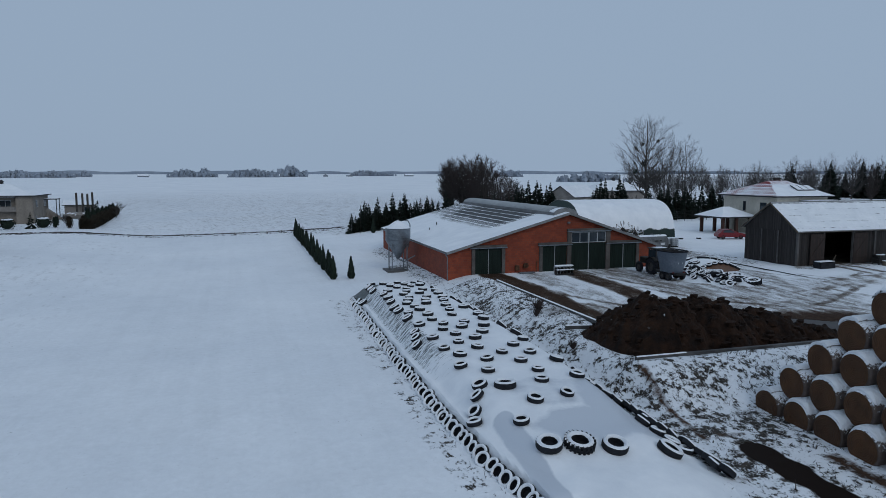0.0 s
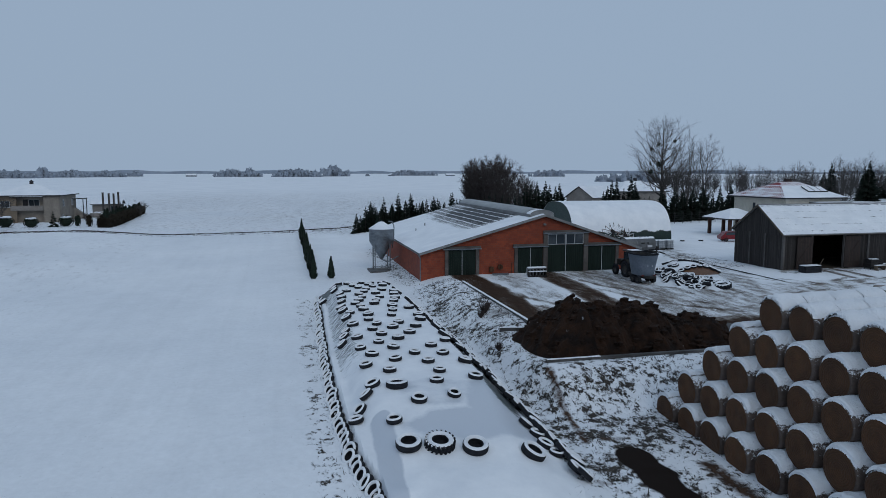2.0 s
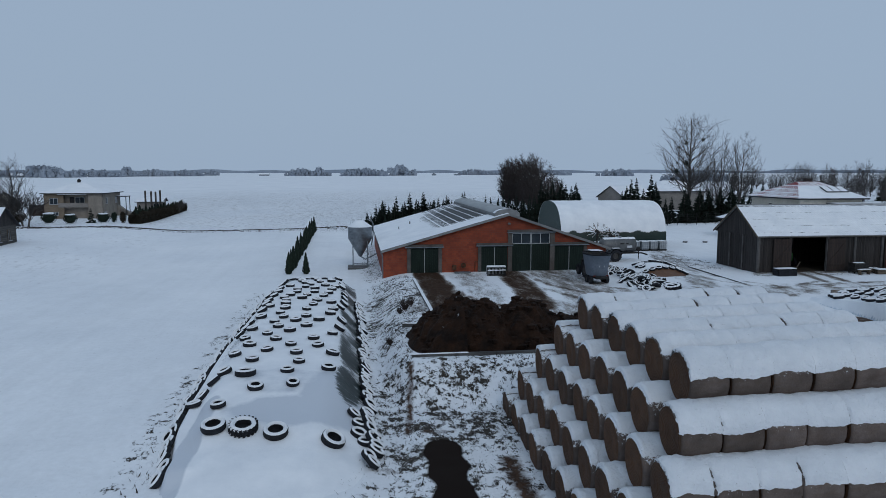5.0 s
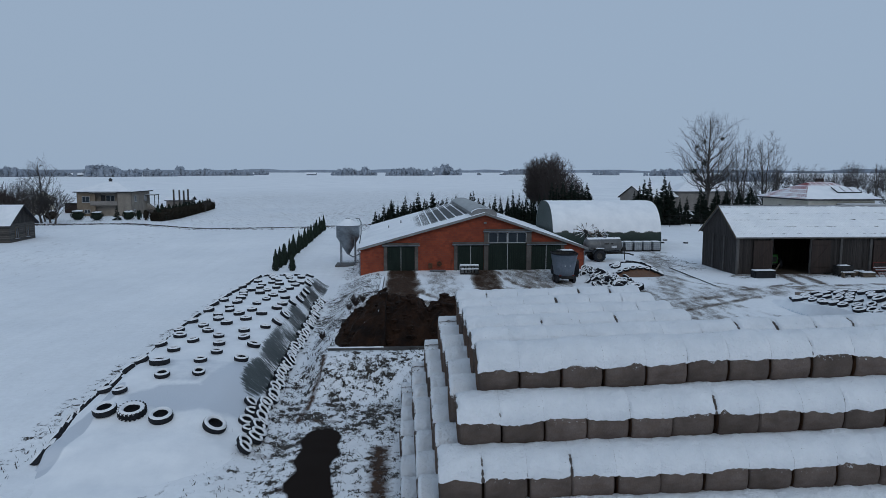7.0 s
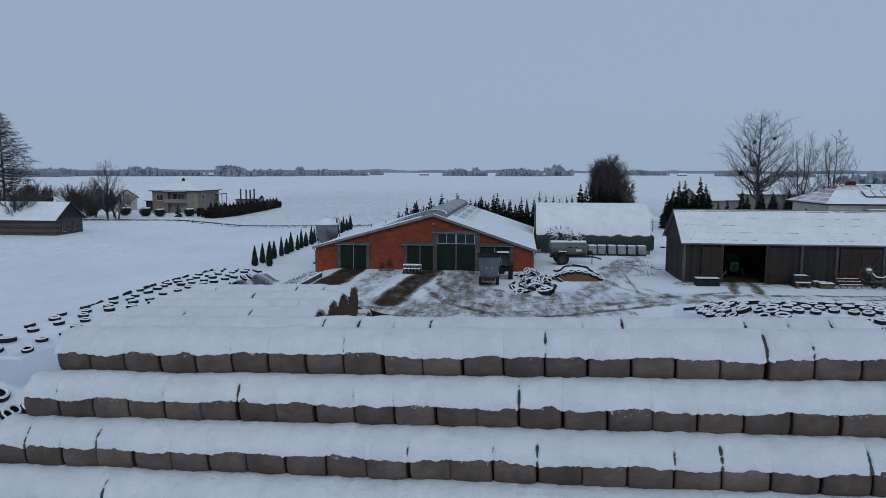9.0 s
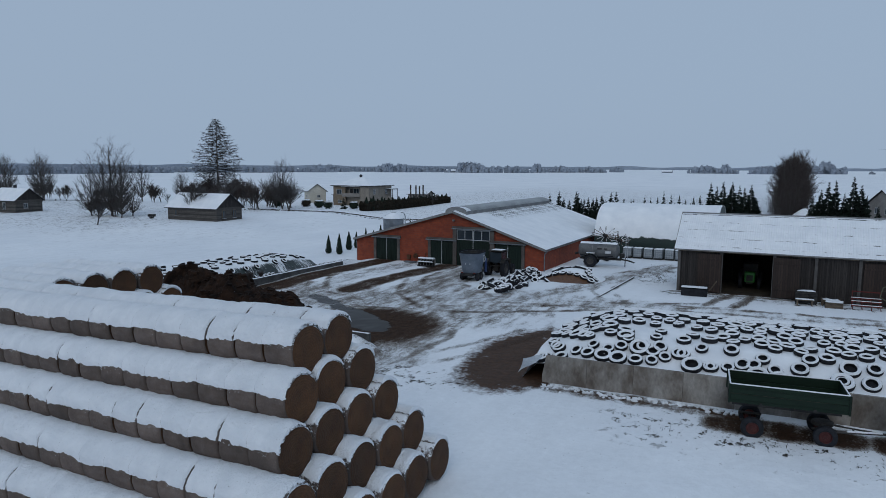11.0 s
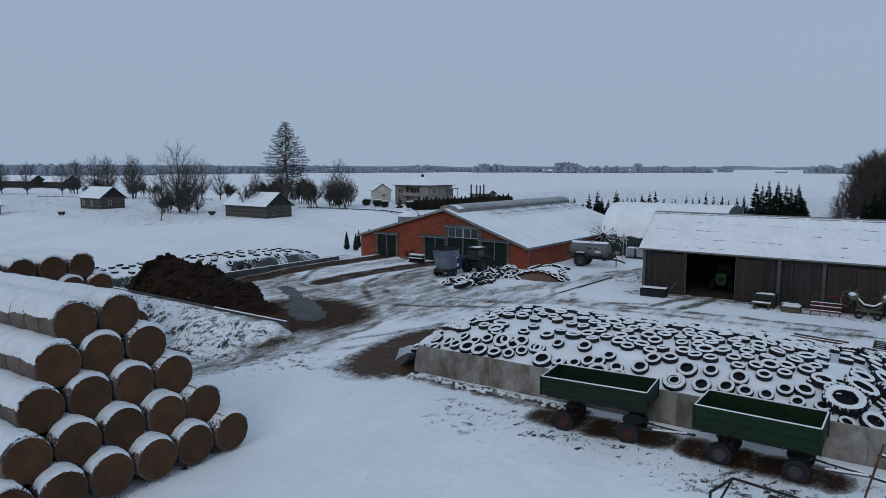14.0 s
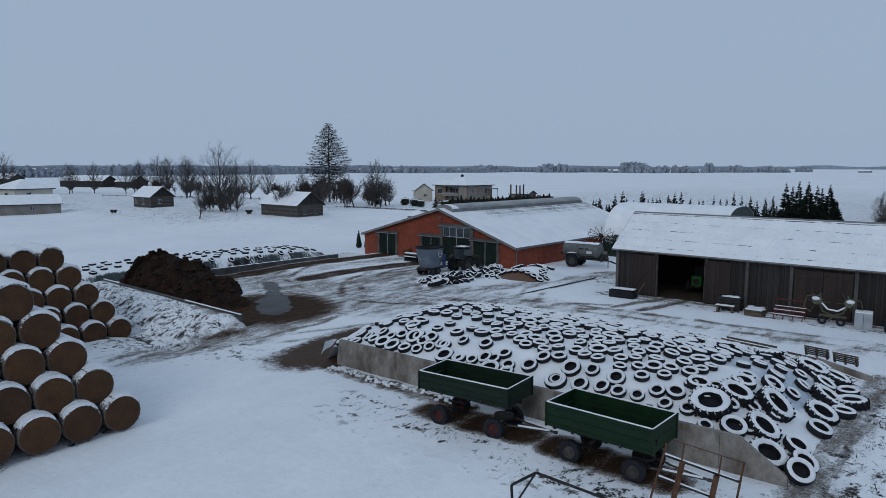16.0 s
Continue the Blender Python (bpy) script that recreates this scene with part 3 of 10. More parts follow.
def lerp_table(y, ys, zs):
    if y <= ys[0]:
        return zs[0]
    for i in range(len(ys) - 1):
        if y <= ys[i + 1]:
            k = (y - ys[i]) / (ys[i + 1] - ys[i])
            k = k * k * (3 - 2 * k)
            return zs[i] + (zs[i + 1] - zs[i]) * k
    return zs[-1]


def near_seg(x, y, a, b):
    dx, dy = b[0] - a[0], b[1] - a[1]
    t = max(0, min(1, ((x - a[0]) * dx + (y - a[1]) * dy) / (dx * dx + dy * dy)))
    return math.hypot(x - a[0] - t * dx, y - a[1] - t * dy)


def strip(x, y, a, b, r, soft):
    return 1 - ss(r - soft, r + soft, near_seg(x, y, a, b))


def oval(x, y, c, rx, ry, soft=0.3):
    return 1 - ss(1 - soft, 1 + soft, math.hypot((x - c[0]) / rx, (y - c[1]) / ry))


def wavy(x, y, s, k=0.0):
    return noise.noise(Vector((x * s, y * s, k)))


# ---- ground ----
FIELD = ([-60, 0, 20, 27, 34, 55, 70, 115, 130, 200, 400], [-1.35, -1.3, -1.02, -0.82, -0.68, -0.68, -0.78, -0.3, 0.0, 0.3, 0.4])
YARD = ([-60, 0, 10, 17, 28, 40, 50, 62, 80, 130, 200, 400], [-1.0, -0.9, -0.8, -0.6, -0.3, 0.05, 0.35, 0.25, 0.2, 0.2, 0.3, 0.4])


def gz(x, y):
    """Height of the ground."""
    lo, hi = lerp_table(y, *FIELD), lerp_table(y, *YARD)
    hi -= 0.0256 * min(34.0, max(0.0, 54.0 - x)) * (1 - ss(28.5, 33.0, y)) * ss(-20, 5, y)
    z = lo + (hi - lo) * ss(19.5, 25.0, x)
    # the field swells towards the old huts
    if x < -8:
        z += 1.25 * ss(-8, -24, x) * ss(58, 86, y) * (1 - ss(110, 146, y))
    # weedy bank up to the kerb wall beside the apron
    if x < 24.72:
        bank = ss(20.6, 24.4, x) * ss(33.0, 38.0, y) * (1 - ss(56, 60.5, y))
        z += bank * (0.62 - z)
    if x < 25.5 and 28 < y < 41:
        bank = ss(20.4, 22.4, x) * ss(28.5, 30.2, y) * (1 - ss(36.5, 40.5, y))
        z += bank * (0.34 - z)
    # bank in front of the dung pad's wall, and the ditch before it
    if y < 29.92:
        k = ss(21.2, 22.6, x) * (1 - ss(43.5, 46.5, x)) * ss(25.6, 29.4, y)
        z += k * (0.52 - z)
        z -= 0.35 * math.exp(-((y - 25.2) / 0.9) ** 2) * ss(26, 34, x) * (1 - ss(44, 48, x))
    # ditch along the silage strip
    z -= 0.25 * math.exp(-((x - 20.9) / 0.8) ** 2) * (1 - ss(48, 56, y)) * ss(8, 16, y)
    if 8 < x < 90 and 8 < y < 70:
        z += 0.035 * wavy(x, y, 0.55) + 0.02 * wavy(x, y, 1.9, 3)
    return z


def steps(lo, hi, step, grow, far):
    mid = list(np.arange(lo, hi + 1e-6, step))
    up, s = [], step
    v = hi
    while v < far:
        s *= grow
        v += s
        up.append(v)
    down, s = [], step
    v = lo
    while v > -far:
        s *= grow
        v -= s
        down.append(v)
    return sorted(down) + mid + up


TRACKS = [[(35.0, 60), (35.6, 52), (38.6, 45), (44.5, 40), (47.2, 34), (46.0, 27)],
          [(38.8, 59), (40.2, 50), (45.5, 45.6), (52, 46.6), (60, 48.6), (78, 50.2), (97, 51)],
          [(26.6, 60), (27.2, 48), (31, 42), (38, 39.8), (46.5, 42), (53, 45.5)],
          [(50.5, 45), (52.6, 38), (50.6, 33), (48.0, 29)],
          [(56, 47), (53.2, 53), (52.2, 62), (56, 72)],
          [(64.1, 56.6), (62.6, 51), (57, 47.6), (50, 44)]]


def ground_masks(x, y):
    """mud, weed, wet, soil, slurry at a place."""
    w = wavy(x, y, 0.25, 5)
    mud = weed = wet = soil = slurry = 0.0
    if -60 < x < 130 and 0 < y < 130:
        # apron lanes at the barn doors
        mud = max(mud, 1.05 * strip(x, y, (26.35, 37), (26.45, 61), 1.35, 0.3))
        mud = max(mud, 0.98 * strip(x, y, (33.4, 44), (34.6, 61), 1.25, 0.4))
        mud = max(mud, 0.50 * strip(x, y, (38.8, 46), (38.8, 61), 2.4, 1.6))
        mud = max(mud, 0.27 * strip(x, y, (30.0, 42), (30.2, 60), 1.9, 1.0))
        mud = max(mud, 0.40 * oval(x, y, (33, 41.5), 10, 4.5, 0.4))
        mud = max(mud, 0.36 * oval(x, y, (43, 42), 8.5, 8, 0.5))
        mud = max(mud, 0.42 * strip(x, y, (43.5, 37), (46.5, 30), 2.2, 1.6))
        mud = max(mud, 0.34 * strip(x, y, (46.8, 30), (45, 22.5), 2.2, 1.8))
        mud = max(mud, 0.30 * strip(x, y, (46, 47.5), (58, 47.8), 2.6, 2.0))
        mud = max(mud, 0.22 * strip(x, y, (58, 48.2), (96, 50.5), 2.3, 1.8))
        mud = max(mud, 0.36 * strip(x, y, (49, 48), (54, 66), 1.6, 1.3))
        mud = max(mud, 0.33 * strip(x, y, (53, 62), (58, 76), 1.8, 1.4))
        for dx in (-0.8, 0.8):
            mud = max(mud, 0.78 * strip(x, y, (64.1 + dx, 57), (62.8 + dx * 1.3, 50.8), 0.38, 0.35))
        # wheel tracks
        for k, track in enumerate(TRACKS):
            near = min(near_seg(x, y, a, b) for a, b in zip(track[:-1], track[1:]))
            if near < 1.6:
                mud = max(mud, (0.72, 0.55, 0.66, 0.40, 0.45, 0.5)[k] * (1 - ss(0.12, 0.5, abs(near - 0.85))) * (0.55 + 0.6 * ss(-0.3, 0.4, noise.noise(Vector((x * 0.5, y * 0.5, 6))))))
        # bare wet earth under the parked trailers
        mud = max(mud, 1.0 * strip(x, y, (65.2, 27.0), (69.6, 27.4), 1.05, 0.4))
        mud = max(mud, 1.0 * strip(x, y, (71.4, 27.3), (75.6, 27.3), 1.05, 0.4))
        mud = max(mud, 0.55 * strip(x, y, (56.5, 28.0), (66, 28.1), 0.6, 0.5))
        mud = max(mud, 0.45 * strip(x, y, (79.8, 29), (79.9, 44), 0.9, 0.8))
        mud = max(mud, 0.62 * strip(x, y, (58.4, 56.2), (82, 56.2), 0.35, 0.4))
        # water
        mud = max(mud, 1.3 * oval(x, y, (41.2, 34.6), 5.6, 4.6, 0.45))
        wet = max(wet, (0.95 + 0.25 * w) * strip(x + 0.7 * w, y, (38.6, 36.6), (42.3, 34.3), 1.5, 0.7))
        wet = max(wet, (0.8 + 0.3 * w) * strip(x, y + 0.6 * w, (32.0, 40.6), (38.5, 37.2), 0.95, 0.7))
        slurry = max(slurry, strip(x + 0.35 * noise.noise(Vector((0, y * 0.7, 1))), y, (22.95, 21.8), (23.15, 12.8), 0.86 + 0.35 * noise.noise(Vector((3, y * 0.5, 2))), 0.4))
        wet = max(wet, 0.55 * strip(x, y, (80.2, 29.5), (80.1, 42), 0.3, 0.25))
        # silage spilt at the clamp's open end; dung washed off the pad
        n1 = noise.noise(Vector((x * 0.55, y * 0.55, 12))) + 0.6 * noise.noise(Vector((x * 1.5, y * 1.5, 15)))
        soil = max(soil, (1.1 + 0.5 * n1) * oval(x, y, (53.8 + 0.9 * n1, 32.3 + 0.8 * n1), 3.1, 6.2, 0.6), (0.66 + 0.6 * n1) * strip(x, y, (54.6, 28.0), (66, 28.2), 0.55, 0.6), 1.2 * oval(x, y, (37.4, 32.9), 2.8, 1.9, 0.4))
        soil = max(soil, 0.8 * strip(x, y, (22.3, 29.4), (21.7, 23.5), 0.2, 0.25), 0.6 * oval(x, y, (22.2, 17.2), 0.5, 0.4), 0.8 * strip(x, y, (25.5, 20.6), (25.7, 12.5), 0.5, 0.6), 0.5 * oval(x, y, (22.9, 23.6), 1.1, 0.35, 0.5), 0.55 * oval(x, y, (20.7, 20.2), 0.5, 0.35, 0.5))
        # weeds
        weed = max(weed, 0.56 * oval(x, y, (22.6, 44), 2.6, 15, 0.35))
        weed = max(weed, 0.60 * oval(x, y, (23.5, 25), 4.8, 8, 0.45))
        weed = max(weed, 0.45 * oval(x, y, (36, 26), 13, 4.2, 0.4))
        weed = max(weed, 0.40 * strip(x, y, (10.75, 18), (10.7, 57), 0.35, 0.45))
        weed = max(weed, 0.45 * strip(x, y, (21.3, 62), (21.3, 90), 0.9, 0.8))
        weed = max(weed, 0.26 * strip(x, y, (62, 25.6), (79, 25.6), 1.7, 1.6), 0.34 * strip(x, y, (80.5, 28), (81, 44), 1.6, 1.2))
        weed = max(weed, 0.3 * oval(x, y, (50, 27), 3, 2, 0.5), 0.45 * oval(x, y, (56, 66), 2.6, 6, 0.5), 0.42 * strip(x, y, (58, 55), (84, 54.3), 0.6, 0.5))
        weed = max(weed, 0.85 * strip(x, y, (33.5, 25.5), (36.5, 25.2), 0.3, 0.25), 0.9 * strip(x, y, (38.6, 25.3), (41.6, 25.0), 0.35, 0.25), 0.7 * strip(x, y, (42.6, 26.6), (43.6, 25.8), 0.5, 0.4))
        weed = max(weed, 0.55 * strip(x, y, (56.2, 7), (55.6, 16.6), 0.25, 0.5), 0.42 * strip(x, y, (55.0, 17.6), (39, 18.6), 0.4, 0.7), 0.4 * strip(x, y, (38.4, 19), (38.2, 24.5), 0.3, 0.5))
        weed = max(weed, 0.28 * strip(x, y, (17, 13), (31, 9), 3.0, 2.5))
    # tracks and stubble on the far field
    far = ss(118, 128, y) * (1 - ss(250, 420, y)) * ss(-90, -30, x) * (1 - ss(60, 110, x))
    weed = max(weed, far * (0.22 + 0.14 * wavy(x, y, 0.02, 9)))
    weed = max(weed, 0.42 * strip(x, y, (-40, 121), (40, 117), 0.7, 0.8))
    weed = max(weed, (0.24 + 0.12 * w) * ss(-28, -40, x) * ss(60, 75, y) * (1 - ss(110, 130, y)))
    stubble = max(far * (0.75 + 0.3 * wavy(x, y, 0.02, 9)), 0.9 * ss(-25, -34, x) * ss(70, 80, y) * (1 - ss(108, 116, y)), 0.35 * ss(-4, -14, x) * ss(40, 70, y) * (1 - ss(100, 116, y)))
    return mud, weed * 0.54, wet, soil, slurry, stubble


xs = steps(9.0, 82.0, 0.27, 1.13, 4600)
ys = steps(11.0, 64.0, 0.27, 1.13, 4600)
xs = sorted([v for v in xs if abs(v - 24.7) > 0.2] + [24.66, 24.76])
ys = sorted([v for v in ys if abs(v - 29.95) > 0.2] + [29.9, 29.99])
nx, ny = len(xs), len(ys)
ground_mesh = bpy.data.meshes.new("ground")
ground_mesh.from_pydata([(x, y, gz(x, y)) for y in ys for x in xs], [],
                        [(j * nx + i, j * nx + i + 1, (j + 1) * nx + i + 1, (j + 1) * nx + i) for j in range(ny - 1) for i in range(nx - 1)])
masks = [ground_masks(x, y) for y in ys for x in xs]
for k, key in enumerate(("mud", "weed", "wet", "soil", "slurry", "stubble")):
    layer = ground_mesh.attributes.new(key, "FLOAT", "POINT")
    layer.data.foreach_set("value", [m[k] for m in masks])
ground_mesh.materials.append(GROUND)
ground_mesh.polygons.foreach_set("use_smooth", [True] * len(ground_mesh.polygons))
tagged(new("ground", ground_mesh), "snow-covered farmyard and fields with slush and mud", "ground", kind="structure")


def grid_thing(name, nx, ny, fn, mat, masks, label, category, kind=""):
    """A smooth sheet with masks: fn(u, v) gives the point, masks(point) a dict of values."""
    g = Geo().sheet(nx, ny, fn)
    me = g.build(name, mat)
    values = [masks(p) for p in g.v]
    for key in values[0]:
        layer = me.attributes.new(key, "FLOAT", "POINT")
        layer.data.foreach_set("value", [v[key] for v in values])
    return tagged(new(name, me), label, category, kind=kind)


# ---- silage strip under its sheet ----
def strip_left(y):
    """The foot of the long heap on the field's side."""
    return lerp_table(y, [16, 20, 24, 28, 35, 42, 50, 58], [12.9, 12.35, 11.85, 11.65, 11.6, 11.75, 12.0, 12.3])


def strip_top(x, y):
    """Height of the long silage heap's sheet."""
    xl, xr = strip_left(y), 20.35 - 0.015 * (y - 20)
    crest = lerp_table(y, [13.5, 17, 20.5, 23, 27.5, 34, 46, 55, 57.5, 59.5], [-1.3, -0.95, -0.32, 0.12, 0.58, 0.78, 0.85, 0.72, 0.35, -1.0])
    left = ss(0.0, 1.0, (x - xl + 0.15) / 1.85) ** 0.85
    right = ss(0.0, 1.0, (xr - x) / (2.0 + 0.8 * (1 - ss(20, 30, y))))
    u = (x - xl) / (xr - xl)
    crown = crest + 0.12 * math.sin(math.pi * min(1, max(0, u))) - 0.25 * u * (1 - ss(20, 32, y)) - 0.12 * u
    g = gz(x, y) - 0.06
    base = min(g, lerp_table(y, *FIELD) + 0.05)
    z = base + (crown - base) * min(left, right)
    z = max(z, g + 0.62 * ss(0.0, 0.28, x - xl) * (1 - ss(1.2, 2.5, x - xl)) * ss(18.6, 19.6, y) * (1 - ss(56, 58, y)))
    return max(z + 0.02 * wavy(x, y, 1.3, 2) * min(left, right), g - 0.05)


def strip_masks(p):
    x, y, z = p
    xl, xr = strip_left(y), 20.35 - 0.015 * (y - 20)
    side_l = ss(xl + 0.25, xl + 0.6, x) * (1 - ss(xl + 1.4, xl + 2.2, x))
    side_r = ss(xr - 2.0, xr - 1.3, x) * (1 - ss(xr - 0.35, xr - 0.1, x))
    bare = side_l * (0.12 + 0.46 * ss(29, 35, y)) * ss(24, 28, y)
    bare = max(bare, side_r * (0.74 + 0.55 * wavy(x, y, 0.45, 21)) * ss(25, 27, y), 0.9 * oval(x, y, (19.1, 27.6), 0.7, 2.4, 0.4))
    bare = max(bare, 1.2 * oval(x, y, (12.9, 56.2), 1.5, 2.6, 0.35))
    glaze = max(0.9 * oval(x, y, (16.8, 23.7), 3.0, 1.5, 0.6), 0.85 * oval(x, y, (18.4, 25.5), 1.6, 3.0, 0.6), 0.9 * strip(x, y, (12.8, 18.5), (13.1, 25), 0.45, 0.3), 0.55 * oval(x, y, (16, 27), 2.5, 2, 0.4))
    return {"bare": bare, "glaze": glaze}


grid_thing("silage_mound", 96, 230, lambda u, v: (11.2 + 10.2 * u, 13.5 + 46.5 * v, strip_top(11.2 + 10.2 * u, 13.5 + 46.5 * v)),
           SILAGE_SHEET, strip_masks, "long silage mound under a snowy dark plastic sheet", "silage mound")


# ---- big silage clamp between concrete walls ----
def clamp_south(x):
    return 28.95 + 0.028 * (x - 56.7)


def clamp_top(x, y):
    ys_, yn = clamp_south(x) + 0.1, 43.9
    v = (y - ys_) / (yn - ys_)
    v = min(1, max(0, v))
    mid = 1.08 + 0.64 * ss(0.0, 0.13, v) + 0.6 * math.sin(math.pi / 2 * v / 0.42) if v < 0.42 else 2.34 - 1.58 * ((v - 0.42) / 0.58) ** 1.15
    west = 0.62 + 0.38 * ss(55.2, 59.0, x)
    east = 1 - 0.2 * ss(71.0, 76.0, x) - 0.8 * ss(75.5, 80.0, x)
    g = -0.35
    z = g + (mid - g) * west * ss(54.85, 55.4, x) * east
    return max(z + 0.04 * wavy(x, y, 0.6, 4), gz(x, y) - 0.05)


def clamp_masks(p):
    x, y, z = p
    bare = max(0.9 * oval(x, y, (77.2, 37.2), 1.2, 2.6, 0.3), 0.8 * (1 - ss(55.0, 55.2, x)))
    return {"bare": bare, "glaze": 0.6 * oval(x, y, (76, 38), 2.5, 3, 0.4)}


clamp = thing("silage_clamp", 67.0, 36.0, -0.35, 0, "broad silage clamp under a snowy sheet", "silage clamp")
sheet = grid_thing("cover_sheet", 130, 72, lambda u, v: (54.8 + 25.1 * u, clamp_south(54.8 + 25.1 * u) + 0.12 + (43.9 - clamp_south(54.8 + 25.1 * u) - 0.12) * v,
                   clamp_top(54.8 + 25.1 * u, clamp_south(54.8 + 25.1 * u) + 0.12 + (43.9 - clamp_south(54.8 + 25.1 * u) - 0.12) * v)),
                   CLAMP_SHEET, clamp_masks, "", "")
sheet.parent = clamp
sheet.matrix_basis = pose(-67.0, -36.0, 0.35)
hem = Geo().sheet(14, 10, lambda u, v: (55.05 + 1.0 * u - 0.25 * v * (1 - u) + 0.06 * math.sin(7 * u + 3 * v), 28.72 - 0.12 * v + 0.05 * math.sin(9 * u), 1.16 - 0.35 * (1 - u) - (0.75 - 0.55 * u) * v))
part("sheet_hem", hem, plain("pale_plastic_sheet", (0.38, 0.43, 0.49), (0.52, 0.57, 0.62), 2.0, 0.5), clamp, "pale plastic hem hanging over the wall's corner", at=(67.0, 36.0, -0.35))


def wall_run(name, a, b, thick, z0, z1, label, mat=CONCRETE, cut_a=0.0, cut_b=0.0, panels=2.4, cap=True, cap_on=lambda s: True):
    """A concrete wall of panels from a to b; its ends may slope down over cut metres."""
    a, b = Vector((*a, 0)), Vector((*b, 0))
    length = (b - a).length
    ang = math.degrees(math.atan2(b.y - a.y, b.x - a.x))
    e = thing(name, a.x, a.y, z0, ang, label, "wall", kind="structure")
    n = max(1, round(length / panels))
    top = lambda s: z1 - z0 - (z1 - z0) * 0.72 * max(0, 1 - s / cut_a if cut_a else 0, 1 - (length - s) / cut_b if cut_b else 0)
    for i in range(n):
        s0, s1 = length * i / n + 0.006, length * (i + 1) / n - 0.006
        brk = sorted({s0, s1} | {s for s in (cut_a, length - cut_b) if s0 < s < s1})
        pts = [(s0, -thick / 2, -0.5), (s1, -thick / 2, -0.5)] + [(s, -thick / 2, top(s)) for s in reversed(brk)]
        part("panel", Geo().prism(pts, (0, thick, 0)), mat, e)
    if cap:
        g = Geo()
        g.sheet(int(length * 4) + 2, 5, lambda u, v: (length * u, (v - 0.5) * thick * 0.92, top(length * u) - (0.0 if cap_on(length * u) else 0.12) + 0.005 + 0.05 * math.sin(math.pi * v) * (0.7 + 0.5 * noise.noise(Vector((length * u * 2, 0, 3))))))
        part("snow_cap", g, SNOW, e, "snow lying on the wall")
    return e


wall_run("clamp_wall_south", (56.1, 28.83), (79.2, 29.48), 0.18, -0.35, 1.14, "grey concrete clamp wall with sloping ends", cut_a=0.2, cut_b=1.7, cap=False)
wall_run("clamp_wall_north", (57.2, 44.05), (79.4, 43.6), 0.18, 0.15, 0.86, "grey concrete clamp wall on the far side", cut_b=2.6, cap=False)
wall_run("kerb_wall", (24.7, 37.2), (24.7, 55.0), 0.26, 0.0, 0.74, "dark wet concrete kerb wall with snow on top", DARK_CONCRETE)
wall_run("dung_pad_wall", (22.4, 29.95), (44.7, 29.9), 0.22, -0.2, 0.66, "low dirty concrete wall of the dung pad", DARK_CONCRETE, cap_on=lambda s: s < 3.0 or s > 14.5)
wall_run("kerb_return_wall", (22.45, 37.85), (24.55, 37.45), 0.2, 0.0, 0.56, "low concrete wall stub at the bank", DARK_CONCRETE)


# ---- the barn ----
BX0, BX1, BY0, BY1 = 22.25, 45.05, 61.5, 91.0
RX, RZ, EZ = 34.8, 5.92, 2.52
barn = thing("barn", BX0, BY0, 0, 0, "long orange clay-block cattle barn with snowy low-pitched roof", "barn")
B0 = (BX0, BY0, 0)


def gable_z(x):
    return EZ + (RZ - EZ) * ((x - BX0) / (RX - BX0) if x < RX else (BX1 - x) / (BX1 - RX)) - 0.05


DOORS = [(24.95, 27.7, 2.76), (32.05, 34.72, 2.83), (35.2, 39.1, 4.14), (39.62, 42.65, 2.82)]
# front wall in pieces round the four door openings
xcuts = [BX0] + [v for d in DOORS for v in d[:2]] + [BX1]
for i in range(len(xcuts) - 1):
    x0, x1 = xcuts[i], xcuts[i + 1]
    low = DOORS[i // 2][2] if i % 2 else -0.8
    pts = [(x0, BY0, low), (x1, BY0, low), (x1, BY0, gable_z(x1))] + ([(RX, BY0, gable_z(RX))] if x0 < RX < x1 else []) + [(x0, BY0, gable_z(x0))]
    part("front_wall", Geo().prism(pts, (0, 0.3, 0)), BRICK, barn, at=B0)
part("side_wall", Geo().box((BX0 + 0.15, (BY0 + BY1) / 2 + 0.15, EZ / 2 - 0.45), (0.3, BY1 - BY0 - 0.32, EZ + 0.7)), BRICK, barn, at=B0)
part("side_wall", Geo().box((BX1 - 0.15, (BY0 + BY1) / 2 + 0.15, EZ / 2 - 0.45), (0.3, BY1 - BY0 - 0.32, EZ + 0.7)), BRICK, barn, at=B0)
part("back_wall", Geo().prism([(BX0 + 0.3, BY1, -0.8), (BX1 - 0.3, BY1, -0.8), (BX1 - 0.3, BY1, gable_z(BX1 - 0.3)), (RX, BY1, gable_z(RX)), (BX0 + 0.3, BY1, gable_z(BX0 + 0.3))], (0, -0.3, 0)), BRICK, barn, at=B0)
part("barn_floor", Geo().box(((BX0 + BX1) / 2, (BY0 + BY1) / 2, 0.1), (BX1 - BX0 - 0.7, BY1 - BY0 - 0.7, 0.1)), DARK_CONCRETE, barn, at=B0)
OV = 0.42
